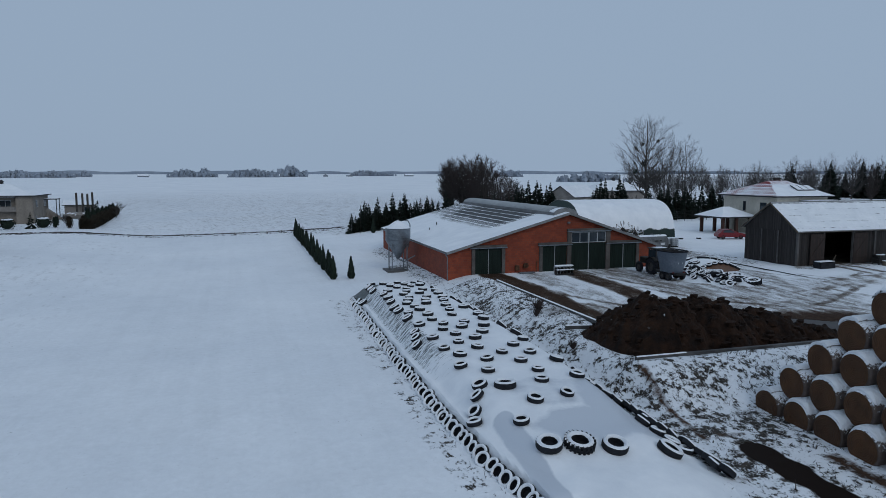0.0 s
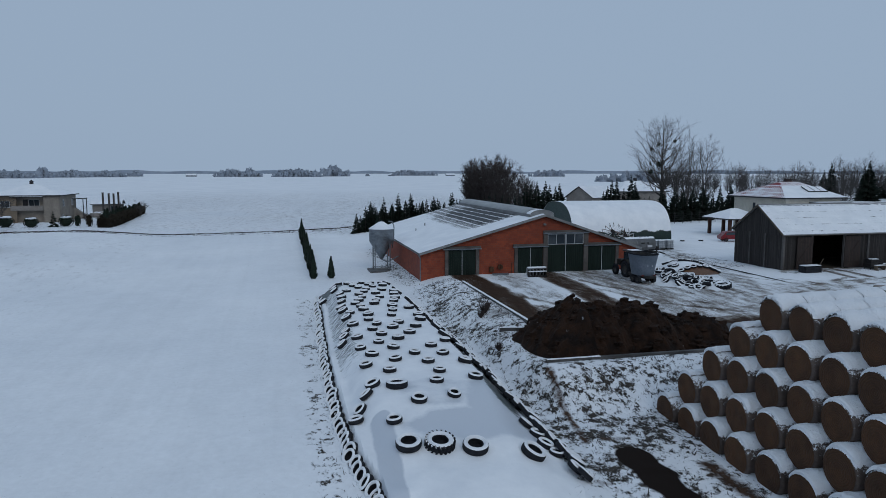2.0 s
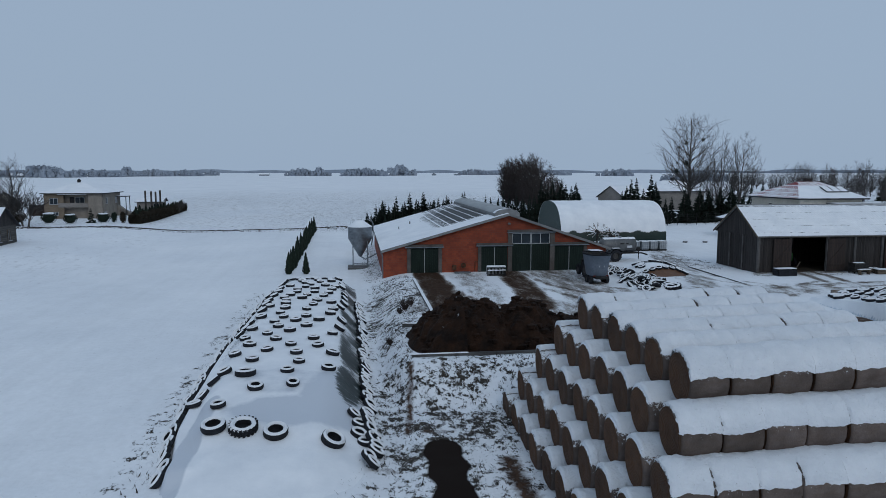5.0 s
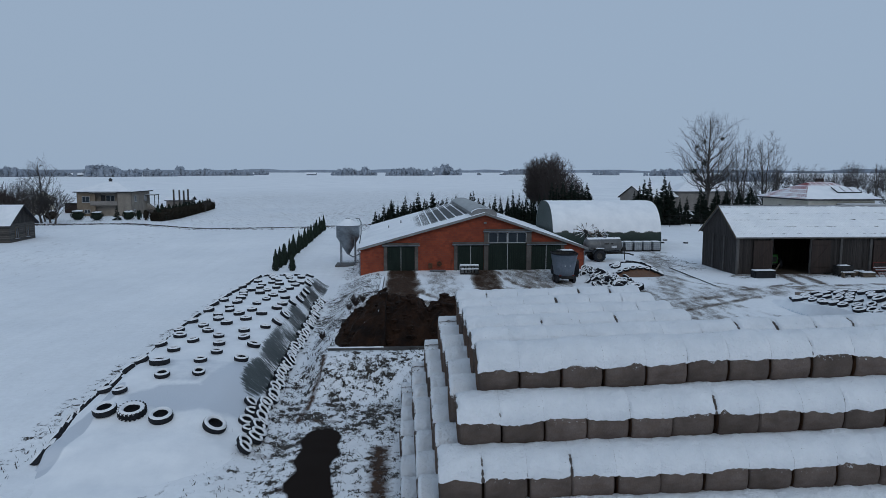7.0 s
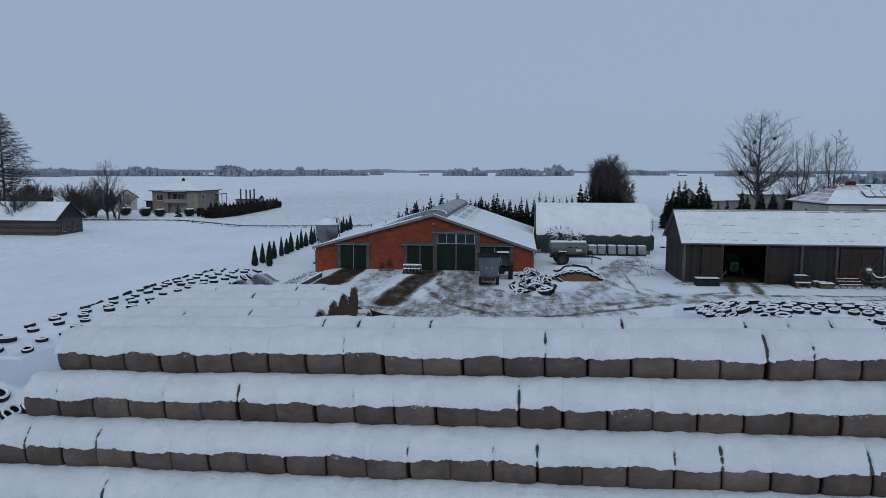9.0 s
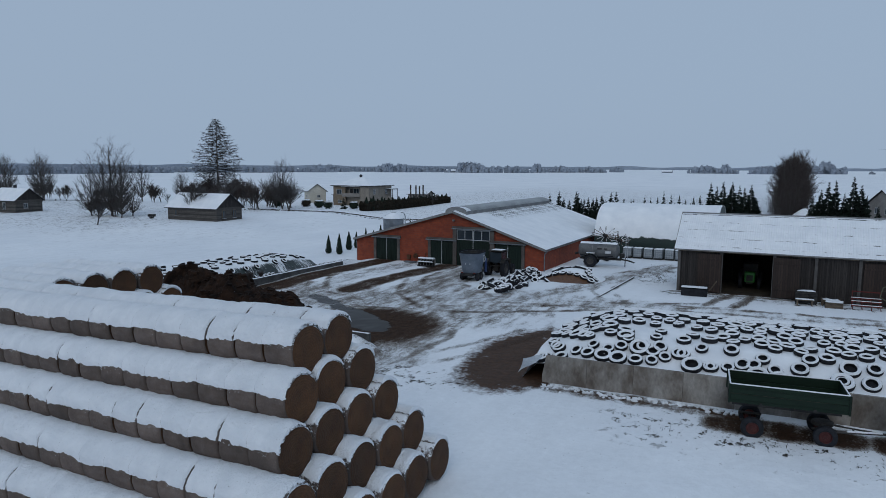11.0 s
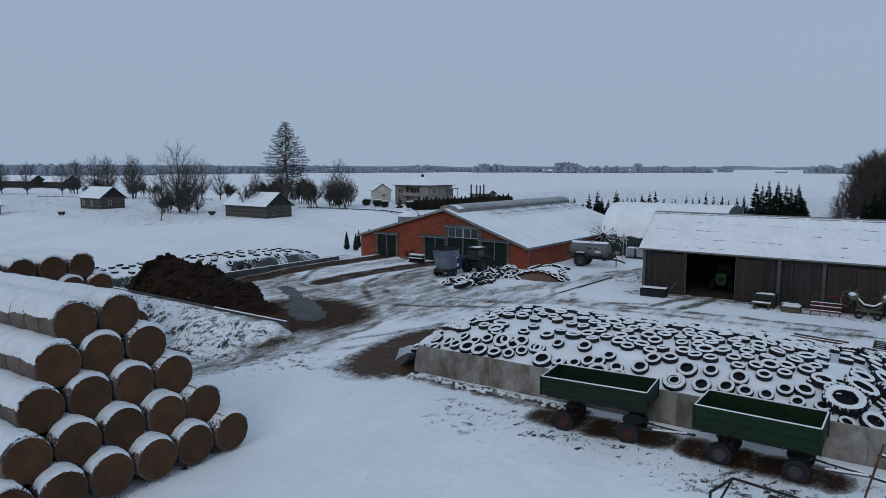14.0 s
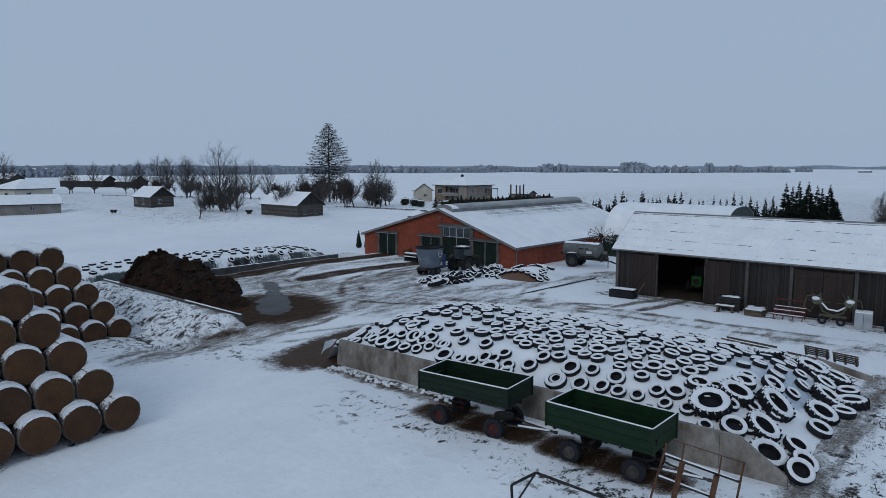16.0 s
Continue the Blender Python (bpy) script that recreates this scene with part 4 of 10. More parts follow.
for side, xe, sgn in (("L", BX0 - 0.25, -1), ("R", BX1 + 0.35, 1)):
    ez = EZ + (0.0 if side == "L" else -0.02)
    top = lambda x: ez + (RZ + 0.16 - ez) * (x - xe) / (RX - xe)
    part("roof", Geo().prism([(xe, BY0 - OV, top(xe)), (RX, BY0 - OV, top(RX)), (RX, BY0 - OV, top(RX) - 0.14), (xe, BY0 - OV, top(xe) - 0.14)], (0, BY1 - BY0 + 2 * OV, 0)), CEMENT, barn, at=B0, label="grey fibre-cement roof slope")
    # snow or bare ribbed sheets on the slope, in one thin layer
    g = Geo().sheet(40, 70, lambda u, v: (xe + (RX - xe) * u, BY0 - OV + 0.02 + (BY1 - BY0 + 2 * OV - 0.04) * v, top(xe + (RX - xe) * u) + 0.02 + 0.035 * (0.6 + noise.noise(Vector((u * 9, v * 20, 3 + sgn)))) * min(1, 12 * u + 0.3, 30 * v + 0.4, 30 * (1 - v) + 0.4)))
    pts_world = list(g.v)
    ob = part("roof_snow", g, ROOF_L, barn, "thin snow on ribbed roof sheets", at=B0)
    layer = ob.data.attributes.new("bare", "FLOAT", "POINT")
    if side == "L":
        vals = [1.3 * ss(26.5, 31.0, p[0]) * ss(64.5, 67.5, p[1]) * (1 - 0.5 * ss(80, 89, p[1])) for p in pts_world]
    else:
        vals = [0.42 * (1 - ss(37.3, 40.3, p[0])) * ss(64, 68, p[1]) for p in pts_world]
    layer.data.foreach_set("value", vals)
    # fascia boards on the front verge and a gutter at the eave
    d = Vector((RX - xe, 0, top(RX) - top(xe)))
    part("verge_board", Geo().prism([(xe, BY0 - OV - 0.05, top(xe) - 0.2), (RX, BY0 - OV - 0.05, top(RX) - 0.2), (RX, BY0 - OV - 0.05, top(RX) + 0.05), (xe, BY0 - OV - 0.05, top(xe) + 0.05)], (0, 0.045, 0)), CEMENT, barn, at=B0)
    gx = xe - sgn * 0.02
    g = Geo()
    g.sheet(9, 2, lambda u, v: (gx + 0.08 * math.cos(math.pi * (1 + u)), BY0 - OV + (BY1 - BY0 + 2 * OV) * v, top(xe) - 0.12 + 0.08 * math.sin(math.pi * (1 + u))))
    part("gutter", g, GALV, barn, at=B0)
    xw = BX0 - 0.06 if side == "L" else BX1 + 0.06
    part("downpipe", Geo().pipe([(gx, BY0 + 0.1, EZ - 0.22), (xw, BY0 + 0.06, EZ - 0.5), (xw, BY0 + 0.06, -0.3)], 0.05, 8), GALV, barn, at=B0)
# arched ridge skylight on low kerbs
SY0, SY1 = 63.2, 90.2
g = Geo().sheet(13, 60, lambda u, v: (RX + 1.25 * math.cos(math.pi * (1 - u)), SY0 + (SY1 - SY0) * v, RZ + 0.08 + 0.52 * math.sin(math.pi * u) + 0.012 * math.cos(v * 59 * math.pi)))
part("ridge_skylight", g, SKYLIGHT, barn, "grey arched translucent ridge skylight", at=B0)
g = Geo().sheet(13, 6, lambda u, v: (RX + 1.27 * math.cos(math.pi * (1 - u)), SY0 - 1.15 + 1.1 * v, RZ + 0.08 + 0.50 * math.sin(math.pi * u)))
part("snow_on_skylight", g, SNOW, barn, at=B0)
for yy in (SY0 - 1.15, SY1):
    part("skylight_end", Geo().prism([(RX + 1.25 * math.cos(math.pi * (1 - k / 12)), yy, RZ - 0.3 * (k in (0, 12)) + 0.06 + 0.52 * math.sin(math.pi * k / 12)) for k in range(13)], (0, 0.04, 0)), CEMENT, barn, at=B0)
for xx in (RX - 1.27, RX + 1.27):
    part("skylight_kerb", Geo().box((xx, (SY0 + SY1) / 2 - 0.55, RZ - 0.05), (0.06, SY1 - SY0 + 1.15, 0.36)), CEMENT, barn, at=B0)
part("roof_vent", Geo().tube((26.3, 79, 3.3), (26.3, 79, 4.1), 0.06), DARK_STEEL, barn, at=B0)
part("roof_vent", Geo().tube((24.8, 77, 3.0), (24.8, 77, 3.6), 0.05), DARK_STEEL, barn, at=B0)
part("gable_lamp", Geo().box((RX + 0.05, BY0 - 0.12, RZ - 0.85), (0.26, 0.2, 0.2), ch=0.03), CEMENT, barn, "small grey lamp under the gable", at=B0)

# doors: green sheet leaves on rails between grey piers, a bare lintel over each
for k, (x0, x1, zt) in enumerate(DOORS):
    piers = [(x0 - 0.36, x0), (x1, x1 + 0.36)]
    if k == 1:
        piers = [(x0 - 0.36, x0)]
    if k == 2:
        piers = [(34.74, 35.2), (39.1, 39.6)]
    if k == 3:
        piers = [(x1, x1 + 0.36)]
    for a, b in piers:
        part("door_pier", Geo().box(((a + b) / 2, BY0 - 0.06, zt / 2 - 0.3), (b - a - 0.01, 0.12, zt + 0.9), ch=0.015), BARE_WALL, barn, at=B0)
    part("lintel", Geo().box(((x0 + x1) / 2, BY0 - 0.1, zt + 0.16), (x1 - x0 + 1.0, 0.22, 0.3), ch=0.02), BARE_WALL, barn, at=B0)
    part("door_rail", Geo().box(((x0 + x1) / 2, BY0 - 0.24, zt + 0.05), (x1 - x0 + 1.1, 0.07, 0.1)), GALV, barn, at=B0)
    zl = 3.02 if k == 2 else zt
    for s in (0, 1):
        xa, xb = (x0, (x0 + x1) / 2 - 0.02) if s == 0 else ((x0 + x1) / 2 + 0.02, x1)
        leaf = part("door_leaf", Geo().box(((xa + xb) / 2, BY0 + 0.02, zl / 2 - 0.02), (xb - xa, 0.06, zl - 0.08)), DOOR_GREEN, barn, "dark green sheet door leaf", at=B0)
        g = Geo()
        n = max(3, round((xb - xa) / 0.22))
        for i in range(n):
            g.box((xa + (i + 0.5) * (xb - xa) / n - BX0, -0.025, zl / 2 - 0.02), (0.035, 0.03, zl - 0.12))
        part("rib", g, DOOR_GREEN, leaf)
        if k == 2:
            win = part("door_window", Geo().box(((xa + xb) / 2, BY0 + 0.04, 3.55), (xb - xa - 0.12, 0.03, 0.98)), GLASS, barn, "grey-blue glazing over the door", at=B0)
            g = Geo()
            w = xb - xa - 0.08
            cx = (xa + xb) / 2 - BX0
            for dx in (-w / 2, 0.0, w / 2):
                g.box((cx + dx, 0.0, 3.55), (0.06, 0.06, 1.05))
            for dz in (3.04, 4.06):
                g.box((cx, -0.004, dz), (w, 0.06, 0.06))
            part("window_frame", g, PALE_STEEL, win)
    part("door_gap_rail", Geo().box(((x0 + x1) / 2, BY0 - 0.035, zt / 2), (0.05, 0.05, zt - 0.15)), PALE_STEEL, barn, at=B0)
# hose reel, tap box and pipes on the front wall
part("hose_reel", Geo().lathe([(0.10, -0.08), (0.26, -0.08), (0.26, 0.08), (0.10, 0.08)], 18, mat=pose(30.2 - BX0, -0.2, 0.95, 90)), RUST, barn, "round hose reel on the wall")
part("wall_pipe", Geo().pipe([(31.4, BY0 - 0.08, 0.2), (31.4, BY0 - 0.08, 1.3), (31.7, BY0 - 0.08, 1.3)], 0.03), RUST, barn, at=B0)
part("wall_box", Geo().box((29.3, BY0 - 0.15, 0.75), (0.4, 0.3, 0.5), ch=0.03), RUST, barn, at=B0)
part("drain_trough", Geo().box((30.0, BY0 - 0.9, 0.36), (1.6, 0.5, 0.12), ch=0.02), GALV, barn, at=B0)


# ---- wooden shed ----
SX0, SX1, SY_S, SY_N = 58.75, 84.0, 56.75, 64.2
SH_R, SH_E, SH_G = 6.82, 4.02, 0.3
shed = thing("wooden_shed", SX0, SY_S, SH_G, 0, "long weathered board shed with snowy roof and open door", "shed")
S0 = (SX0, SY_S, SH_G)
DO0, DO1 = 62.3, 66.1
POSTS = [58.85, 62.2, 66.2, 69.2, 72.2, 76.2, 80.0, 83.9]
for i, xp in enumerate(POSTS):
    part("post", Geo().box((xp, SY_S - 0.02, SH_G + 1.85), (0.24, 0.24, 3.7), ch=0.02), POST, shed, at=S0)
for a, b in zip(POSTS[:-1], POSTS[1:]):
    if abs(a - 62.2) < 0.01:
        continue
    n = round((b - a - 0.24) / 0.19)
    for i in range(n):
        w = (b - a - 0.24) / n
        x = a + 0.12 + (i + 0.5) * w
        h = 3.55 + 0.05 * noise.noise(Vector((x * 7, 0, 0)))
        part("board", Geo().box((x, SY_S + 0.02 + 0.012 * (i % 2), SH_G + h / 2 + 0.05), (w - 0.012, 0.03, h)), WOOD, shed, at=S0)
n = 38
for i in range(n):
    w = (SY_N - SY_S - 0.1) / n
    y = SY_S + 0.1 + (i + 0.5) * w
    zt = 3.6
    part("board", Geo().box((SX0 + 0.012 * (i % 2), y, SH_G + zt / 2), (0.03, w - 0.012, zt)), WOOD, shed, at=S0)
# gable boards overhang the wall below
for i in range(n):
    w = (SY_N - SY_S + 0.5) / n
    y = SY_S - 0.25 + (i + 0.5) * w
    zr = SH_E - 0.1 + (SH_R - SH_E) * (1 - abs(y - 60.4) / 4.05)
    part("gable_board", Geo().box((SX0 - 0.08 - 0.01 * (i % 2), y, (SH_G + 3.55 + zr) / 2), (0.03, w - 0.01, max(0.1, zr - SH_G - 3.55))), WOOD, shed, at=S0)
for dy in (2.5, 4.9):
    part("corner_post", Geo().box((SX0 - 0.06, SY_S + dy, SH_G + 1.8), (0.1, 0.16, 3.6), ch=0.01), POST, shed, at=S0)
part("back_wall", Geo().box(((SX0 + SX1) / 2, SY_N, SH_G + 1.8), (SX1 - SX0, 0.05, 3.7)), WOOD, shed, at=S0)
part("end_wall", Geo().prism([(SX1, SY_S, SH_G), (SX1, SY_N, SH_G), (SX1, SY_N, SH_E - 0.15), (SX1, 60.4, SH_R - 0.15), (SX1, SY_S, SH_E - 0.15)], (-0.05, 0, 0)), WOOD, shed, at=S0)
part("shed_floor", Geo().box(((SX0 + SX1) / 2, (SY_S + SY_N) / 2, SH_G + 0.0), (SX1 - SX0 - 0.2, SY_N - SY_S - 0.1, 0.12)), plain("earth_floor", (0.03, 0.024, 0.018), (0.06, 0.048, 0.036), 1.5, 0.95), shed, at=S0)
part("top_plate", Geo().box(((SX0 + SX1) / 2, SY_S - 0.02, SH_E - 0.16), (SX1 - SX0, 0.2, 0.2)), OLD_TIMBER, shed, at=S0)
for ye, s in ((SY_S - 0.42, 1), (SY_N + 0.42, -1)):
    topz = lambda y: SH_E - 0.06 + (SH_R - SH_E + 0.06) * (1 - abs(y - 60.4) / abs(ye - 60.4))
    X0, X1 = SX0 - 0.3, SX1 + 0.3
    part("roof", Geo().prism([(X0, ye, topz(ye)), (X0, 60.4, topz(60.4)), (X0, 60.4, topz(60.4) - 0.09), (X0, ye, topz(ye) - 0.09)], (X1 - X0, 0, 0)), CEMENT, shed, "corrugated fibre-cement roof slope", at=S0)
    nx_ = 340
    g = Geo().sheet(nx_, 24, lambda u, v: (X0 + 0.01 + (X1 - X0 - 0.02) * u, ye + (60.4 - ye) * v, topz(ye + (60.4 - ye) * v) + 0.018 + 0.012 * math.cos(u * 170 * 2 * math.pi) + 0.03 * (0.5 + noise.noise(Vector((u * 40, v * 7, 1)))) * min(1, v * 8, (1 - v) * 6)))
    pts_world = list(g.v)
    ob = part("roof_snow", g, SHED_ROOF, shed, "snow on corrugated sheets", at=S0)
    layer = ob.data.attributes.new("bare", "FLOAT", "POINT")
    layer.data.foreach_set("value", [0.9 * ss(SH_R - 0.16, SH_R - 0.04, p[2]) for p in pts_world])
part("ridge_cap", Geo().tube((SX0 - 0.3, 60.4, SH_R - 0.02), (SX1 + 0.3, 60.4, SH_R - 0.02), 0.09, n=8), CEMENT, shed, at=S0)
for ye, s in ((SY_S - 0.42, 1), (SY_N + 0.42, -1)):
    part("bargeboard", Geo().prism([(SX0 - 0.33, ye, SH_E - 0.25), (SX0 - 0.33, 60.4, SH_R - 0.14), (SX0 - 0.33, 60.4, SH_R + 0.02), (SX0 - 0.33, ye, SH_E - 0.08)], (0.03, 0, 0)), OLD_TIMBER, shed, at=S0)


def shed_leaf(x0, x1, y, zt, tilt=0):
    leaf = part("door_leaf", Geo().box(((x0 + x1) / 2, y, SH_G + zt / 2 + 0.08), (x1 - x0, 0.05, zt)), WOOD_RED, shed, "brown board door leaf folded back", at=S0)
    w = x1 - x0
    g = Geo()
    cx = (x0 + x1) / 2 - SX0
    for dz in (0.75, zt - 0.35):
        g.box((cx, y - SY_S - 0.045, dz), (w - 0.05, 0.04, 0.14), ch=0.008)
    L = math.hypot(w - 0.2, zt - 1.2)
    g.box((0, 0, 0), (L, 0.04, 0.12), mat=Matrix.Translation((cx, y - SY_S - 0.045, zt / 2 + 0.2)) @ Matrix.Rotation(-math.atan2(zt - 1.2, w - 0.2), 4, "Y"))
    part("brace", g, WOOD_RED, leaf)
    return leaf


shed_leaf(60.35, 62.25, SY_S - 0.18, 3.25)
shed_leaf(66.15, 68.05, SY_S - 0.18, 3.25)
shed_leaf(72.45, 74.2, SY_S - 0.16, 3.2)
shed_leaf(74.25, 76.0, SY_S - 0.16, 3.2)


# ---- arched storage hall behind ----
HX0, HX1, HY0, HY1, HZ = 45.7, 59.85, 78.7, 90.2, 6.3
hall = thing("storage_hall", HX0, HY0, 0.2, 0, "arched fabric storage hall under snow with dark green sides", "storage hall")
H0 = (HX0, HY0, 0.2)


def hall_arc(u):
    """Arch section: u from the near foot to the far foot."""
    a = math.pi * (1 - u)
    y = (HY0 + HY1) / 2 + (HY1 - HY0) / 2 * math.copysign(abs(math.cos(a)) ** 0.75, math.cos(a))
    z = 0.2 + (HZ - 0.2) * math.sin(a) ** 0.72
    return y, z


g = Geo().sheet(70, 49, lambda u, v: (HX0 + (HX1 - HX0) * u, hall_arc(v)[0], hall_arc(v)[1] + 0.02 * math.sin(u * math.pi * 9) ** 2))
ptsw = list(g.v)
ob = part("cover", g, HALL_COVER, hall, "green fabric cover under snow", at=H0)
layer = ob.data.attributes.new("bare", "FLOAT", "POINT")
layer.data.foreach_set("value", [1.6 * (1 - ss(2.15, 2.75, p[2] + 0.35 * noise.noise(Vector((p[0] * 0.9, 0, 2))))) for p in ptsw])
layer = ob.data.attributes.new("glaze", "FLOAT", "POINT")
for xx, d in ((HX0 + 0.03, 0.05), (HX1 - 0.03, -0.05)):
    part("end_wall", Geo().prism([(xx, *hall_arc(k / 24)) for k in range(25)], (d, 0, 0)), GREEN_TARP, hall, "dark green end wall", at=H0)
part("end_flap", Geo().box((HX1 + 0.7, 84.0, 1.2), (1.2, 2.2, 2.0), ch=0.2), GREEN_TARP, hall, at=H0)
for xx in np.linspace(HX0 + 0.4, HX1 - 0.4, 8):
    part("foot_weight", Geo().box((xx, HY0 - 0.15, 0.4), (0.6, 0.3, 0.5), ch=0.04), CONCRETE, hall, at=H0)


# ---- feed silo ----
silo = thing("feed_silo", 20.1, 73.2, gz(20.1, 73.2), 0, "galvanised feed silo on legs with snowy cone top", "silo")
SZ = gz(20.1, 73.2)
rim, tip = 3.95 - SZ, 0.55 - SZ
part("body", Geo().lathe([(0.02, tip), (0.16, tip), (1.36, rim - 1.35), (1.36, rim)], 28), GALV, silo, "ribbed galvanised hopper")
g = Geo()
for k in range(5):
    z = rim - 1.25 + k * 0.3
    g.lathe([(1.365, z - 0.02), (1.39, z), (1.365, z + 0.02)], 28)
part("hoop", g, GALV, silo)
part("roof", Geo().lathe([(1.4, rim - 0.03), (1.4, rim + 0.02), (0.28, rim + 0.72), (0.28, rim + 0.82), (0.0, rim + 0.86)], 28), GALV, silo)
part("snow_cap", Geo().lathe([(1.42, rim + 0.03), (1.30, rim + 0.12), (0.30, rim + 0.78), (0.0, rim + 0.9)], 28), SNOW, silo, "snow on the cone")
for a in range(4):
    x, y = 1.18 * math.cos(radians(45 + 90 * a)), 1.18 * math.sin(radians(45 + 90 * a))
    part("leg", Geo().box((x, y, (rim - 0.5) / 2 - 0.1), (0.12, 0.12, rim - 0.3), ch=0.015), GALV, silo)
g = Geo()
for a in range(4):
    p, q = radians(45 + 90 * a), radians(135 + 90 * a)
    g.tube((1.18 * math.cos(p), 1.18 * math.sin(p), 0.35), (1.18 * math.cos(q), 1.18 * math.sin(q), 0.35), 0.035)
part("brace", g, GALV, silo)
part("plinth", Geo().box((0, 0, 0.02), (2.9, 2.9, 0.22), ch=0.03), DARK_CONCRETE, silo)
part("filler_pipe", Geo().pipe([(1.3, 0.5, rim - 2.2), (1.5, 0.5, rim - 1.0), (1.52, 0.5, rim + 0.3), (1.3, 0.5, rim + 0.75), (0.9, 0.4, rim + 0.8)], 0.06, 8), GALV, silo)
part("filler_pipe", Geo().pipe([(0, 0, tip), (0.6, -0.4, tip - 0.3), (1.9, -0.2, 1.6)], 0.07, 8), GALV, silo)


# ---- dung heap on its pad ----
def dung_z(x, y):
    h = 0
    for cx, cy, rx, ry, hh in ((26.3, 33.4, 3.2, 3.5, 3.0), (29.4, 33.5, 2.9, 3.6, 2.85), (33.0, 33.6, 3.0, 3.3, 1.95), (24.9, 33.8, 2.3, 3.6, 2.1), (24.4, 35.4, 2.0, 2.2, 0.8), (23.9, 33.2, 1.5, 2.6, 1.0), (36.5, 33.2, 3.0, 2.1, 0.85)):
        d = math.hypot((x - cx) / rx, (y - cy) / ry)
        if d < 1:
            h = max(h, hh * (1 - d * d) ** 0.8)
    k = ss(0.0, 0.5, h)
    return gz(x, max(y, 30.1)) - 0.12 + h + k * (0.42 * wavy(x, y, 0.9, 6) + 0.26 * wavy(x, y, 2.2, 7) + 0.14 * wavy(x, y, 5.5, 1))


dung = Geo().sheet(230, 120, lambda u, v: (22.3 + 17.3 * u, 29.75 + 8.0 * v, dung_z(22.3 + 17.3 * u, 29.75 + 8.0 * v)))
random.seed(41)
for k in range(420):
    x, y = random.uniform(22.8, 37), random.uniform(29.9, 37)
    if dung_z(x, y) > gz(x, max(y, 30.1)) + 0.15:
        dung.blob((x, y, dung_z(x, y)), random.uniform(0.08, 0.26), n=6, rough=0.9, seed=k, squash=(1.2, 1.0, 0.75))
lone("dung_heap", dung, MANURE, "big dark brown dung heap on its pad", "dung heap", kind="stuff")


# ---- round hay bales in a stepped stack ----
D, W = 1.57, 1.18
R = D / 2
RISE = 1.265


def bale_mesh(seed):
    g = Geo()
    n, hw = 22, W / 2 - 0.012
    prof = [(R - 0.07, -hw), (R - 0.015, -hw + 0.05), (R, -hw + 0.16), (R + 0.004, 0), (R, hw - 0.16), (R - 0.015, hw - 0.05), (R - 0.07, hw)]
    rr = lambda a, j: 0.018 * noise.noise(Vector((math.cos(a) * 1.5, math.sin(a) * 1.5, seed + j * 0.35)))
    m = Matrix.Rotation(radians(90), 4, "Y")
    g.lathe(prof, n, 0, m, wobble=rr)
    # hay faces: two shallow rings and a slightly sunken heart
    for s in (-1, 1):
        ring = [(R - 0.07, s * hw), (R * 0.72, s * (hw + 0.02)), (R * 0.36, s * (hw + 0.005)), (0.001, s * (hw - 0.03))]
        g.lathe(ring if s > 0 else ring[::-1], n, 1, m, wobble=lambda a, j: rr(a, 0 if s < 0 else 6) if (j == 0) == (s > 0) or (s < 0 and j == 3) else 0)
    return g.build("bale", [NET, HAY])


def cap_mesh(seed, lo, hi, thick=0.075, over=0.0, notch=0.9, ends=0.0):
    """Snow on top of a bale between two angles from the crown (degrees, positive to the far side), with ragged edges."""
    g = Geo()
    nx_, na = 44, 13
    hw = W / 2 + over

    def pt(u, v):
        x = (u - 0.5) * 2 * hw
        rag = 7 * noise.noise(Vector((x * 2.2 + seed * 3.1, 0, seed))) + 4 * noise.noise(Vector((x * 7, 2, seed))) + 2 * noise.noise(Vector((x * 17, 2, seed)))
        rag2 = 7 * noise.noise(Vector((x * 2.2 + seed * 1.7, 5, seed))) + 4 * noise.noise(Vector((x * 7, 7, seed))) + 2 * noise.noise(Vector((x * 17, 7, seed)))
        a = radians((lo + rag) + ((hi + rag2) - (lo + rag)) * v)
        t = thick * min(1, 5 * v + 0.1, 5 * (1 - v) + 0.1) * (0.8 + 0.55 * min(1, 6 * u, 6 * (1 - u)) * noise.noise(Vector((x * 2.4, v * 3, seed))))
        t += 0.016 * noise.noise(Vector((x * 6, v * 8, seed + 3))) * min(1, 5 * v, 5 * (1 - v))
        t *= min(1, 9 * u + notch, 9 * (1 - u) + notch)
        if ends:
            # the edge above each open face is ragged and thins out
            x *= 1 - 0.03 * max(0, abs(2 * u - 1) - 0.6) * (1 + 2.2 * noise.noise(Vector((v * 11, seed, 3 if u > 0.5 else 8))))
            t *= min(1, 7 * u + ends, 7 * (1 - u) + ends)
        r = R + 0.012 + t if 0.001 < u < 0.999 else R - 0.05
        return (x, r * math.sin(a), r * math.cos(a))
    g.sheet(nx_, na, pt)
    me = g.build("snow_cap", BALE_SNOW)
    gone = [max(0.0, 0.8 - 7 * (k // nx_) / (na - 1), 0.8 - 7 * (1 - (k // nx_) / (na - 1))) for k in range(nx_ * na)]
    me.attributes.new("bare", "FLOAT", "POINT").data.foreach_set("value", gone)
    return me


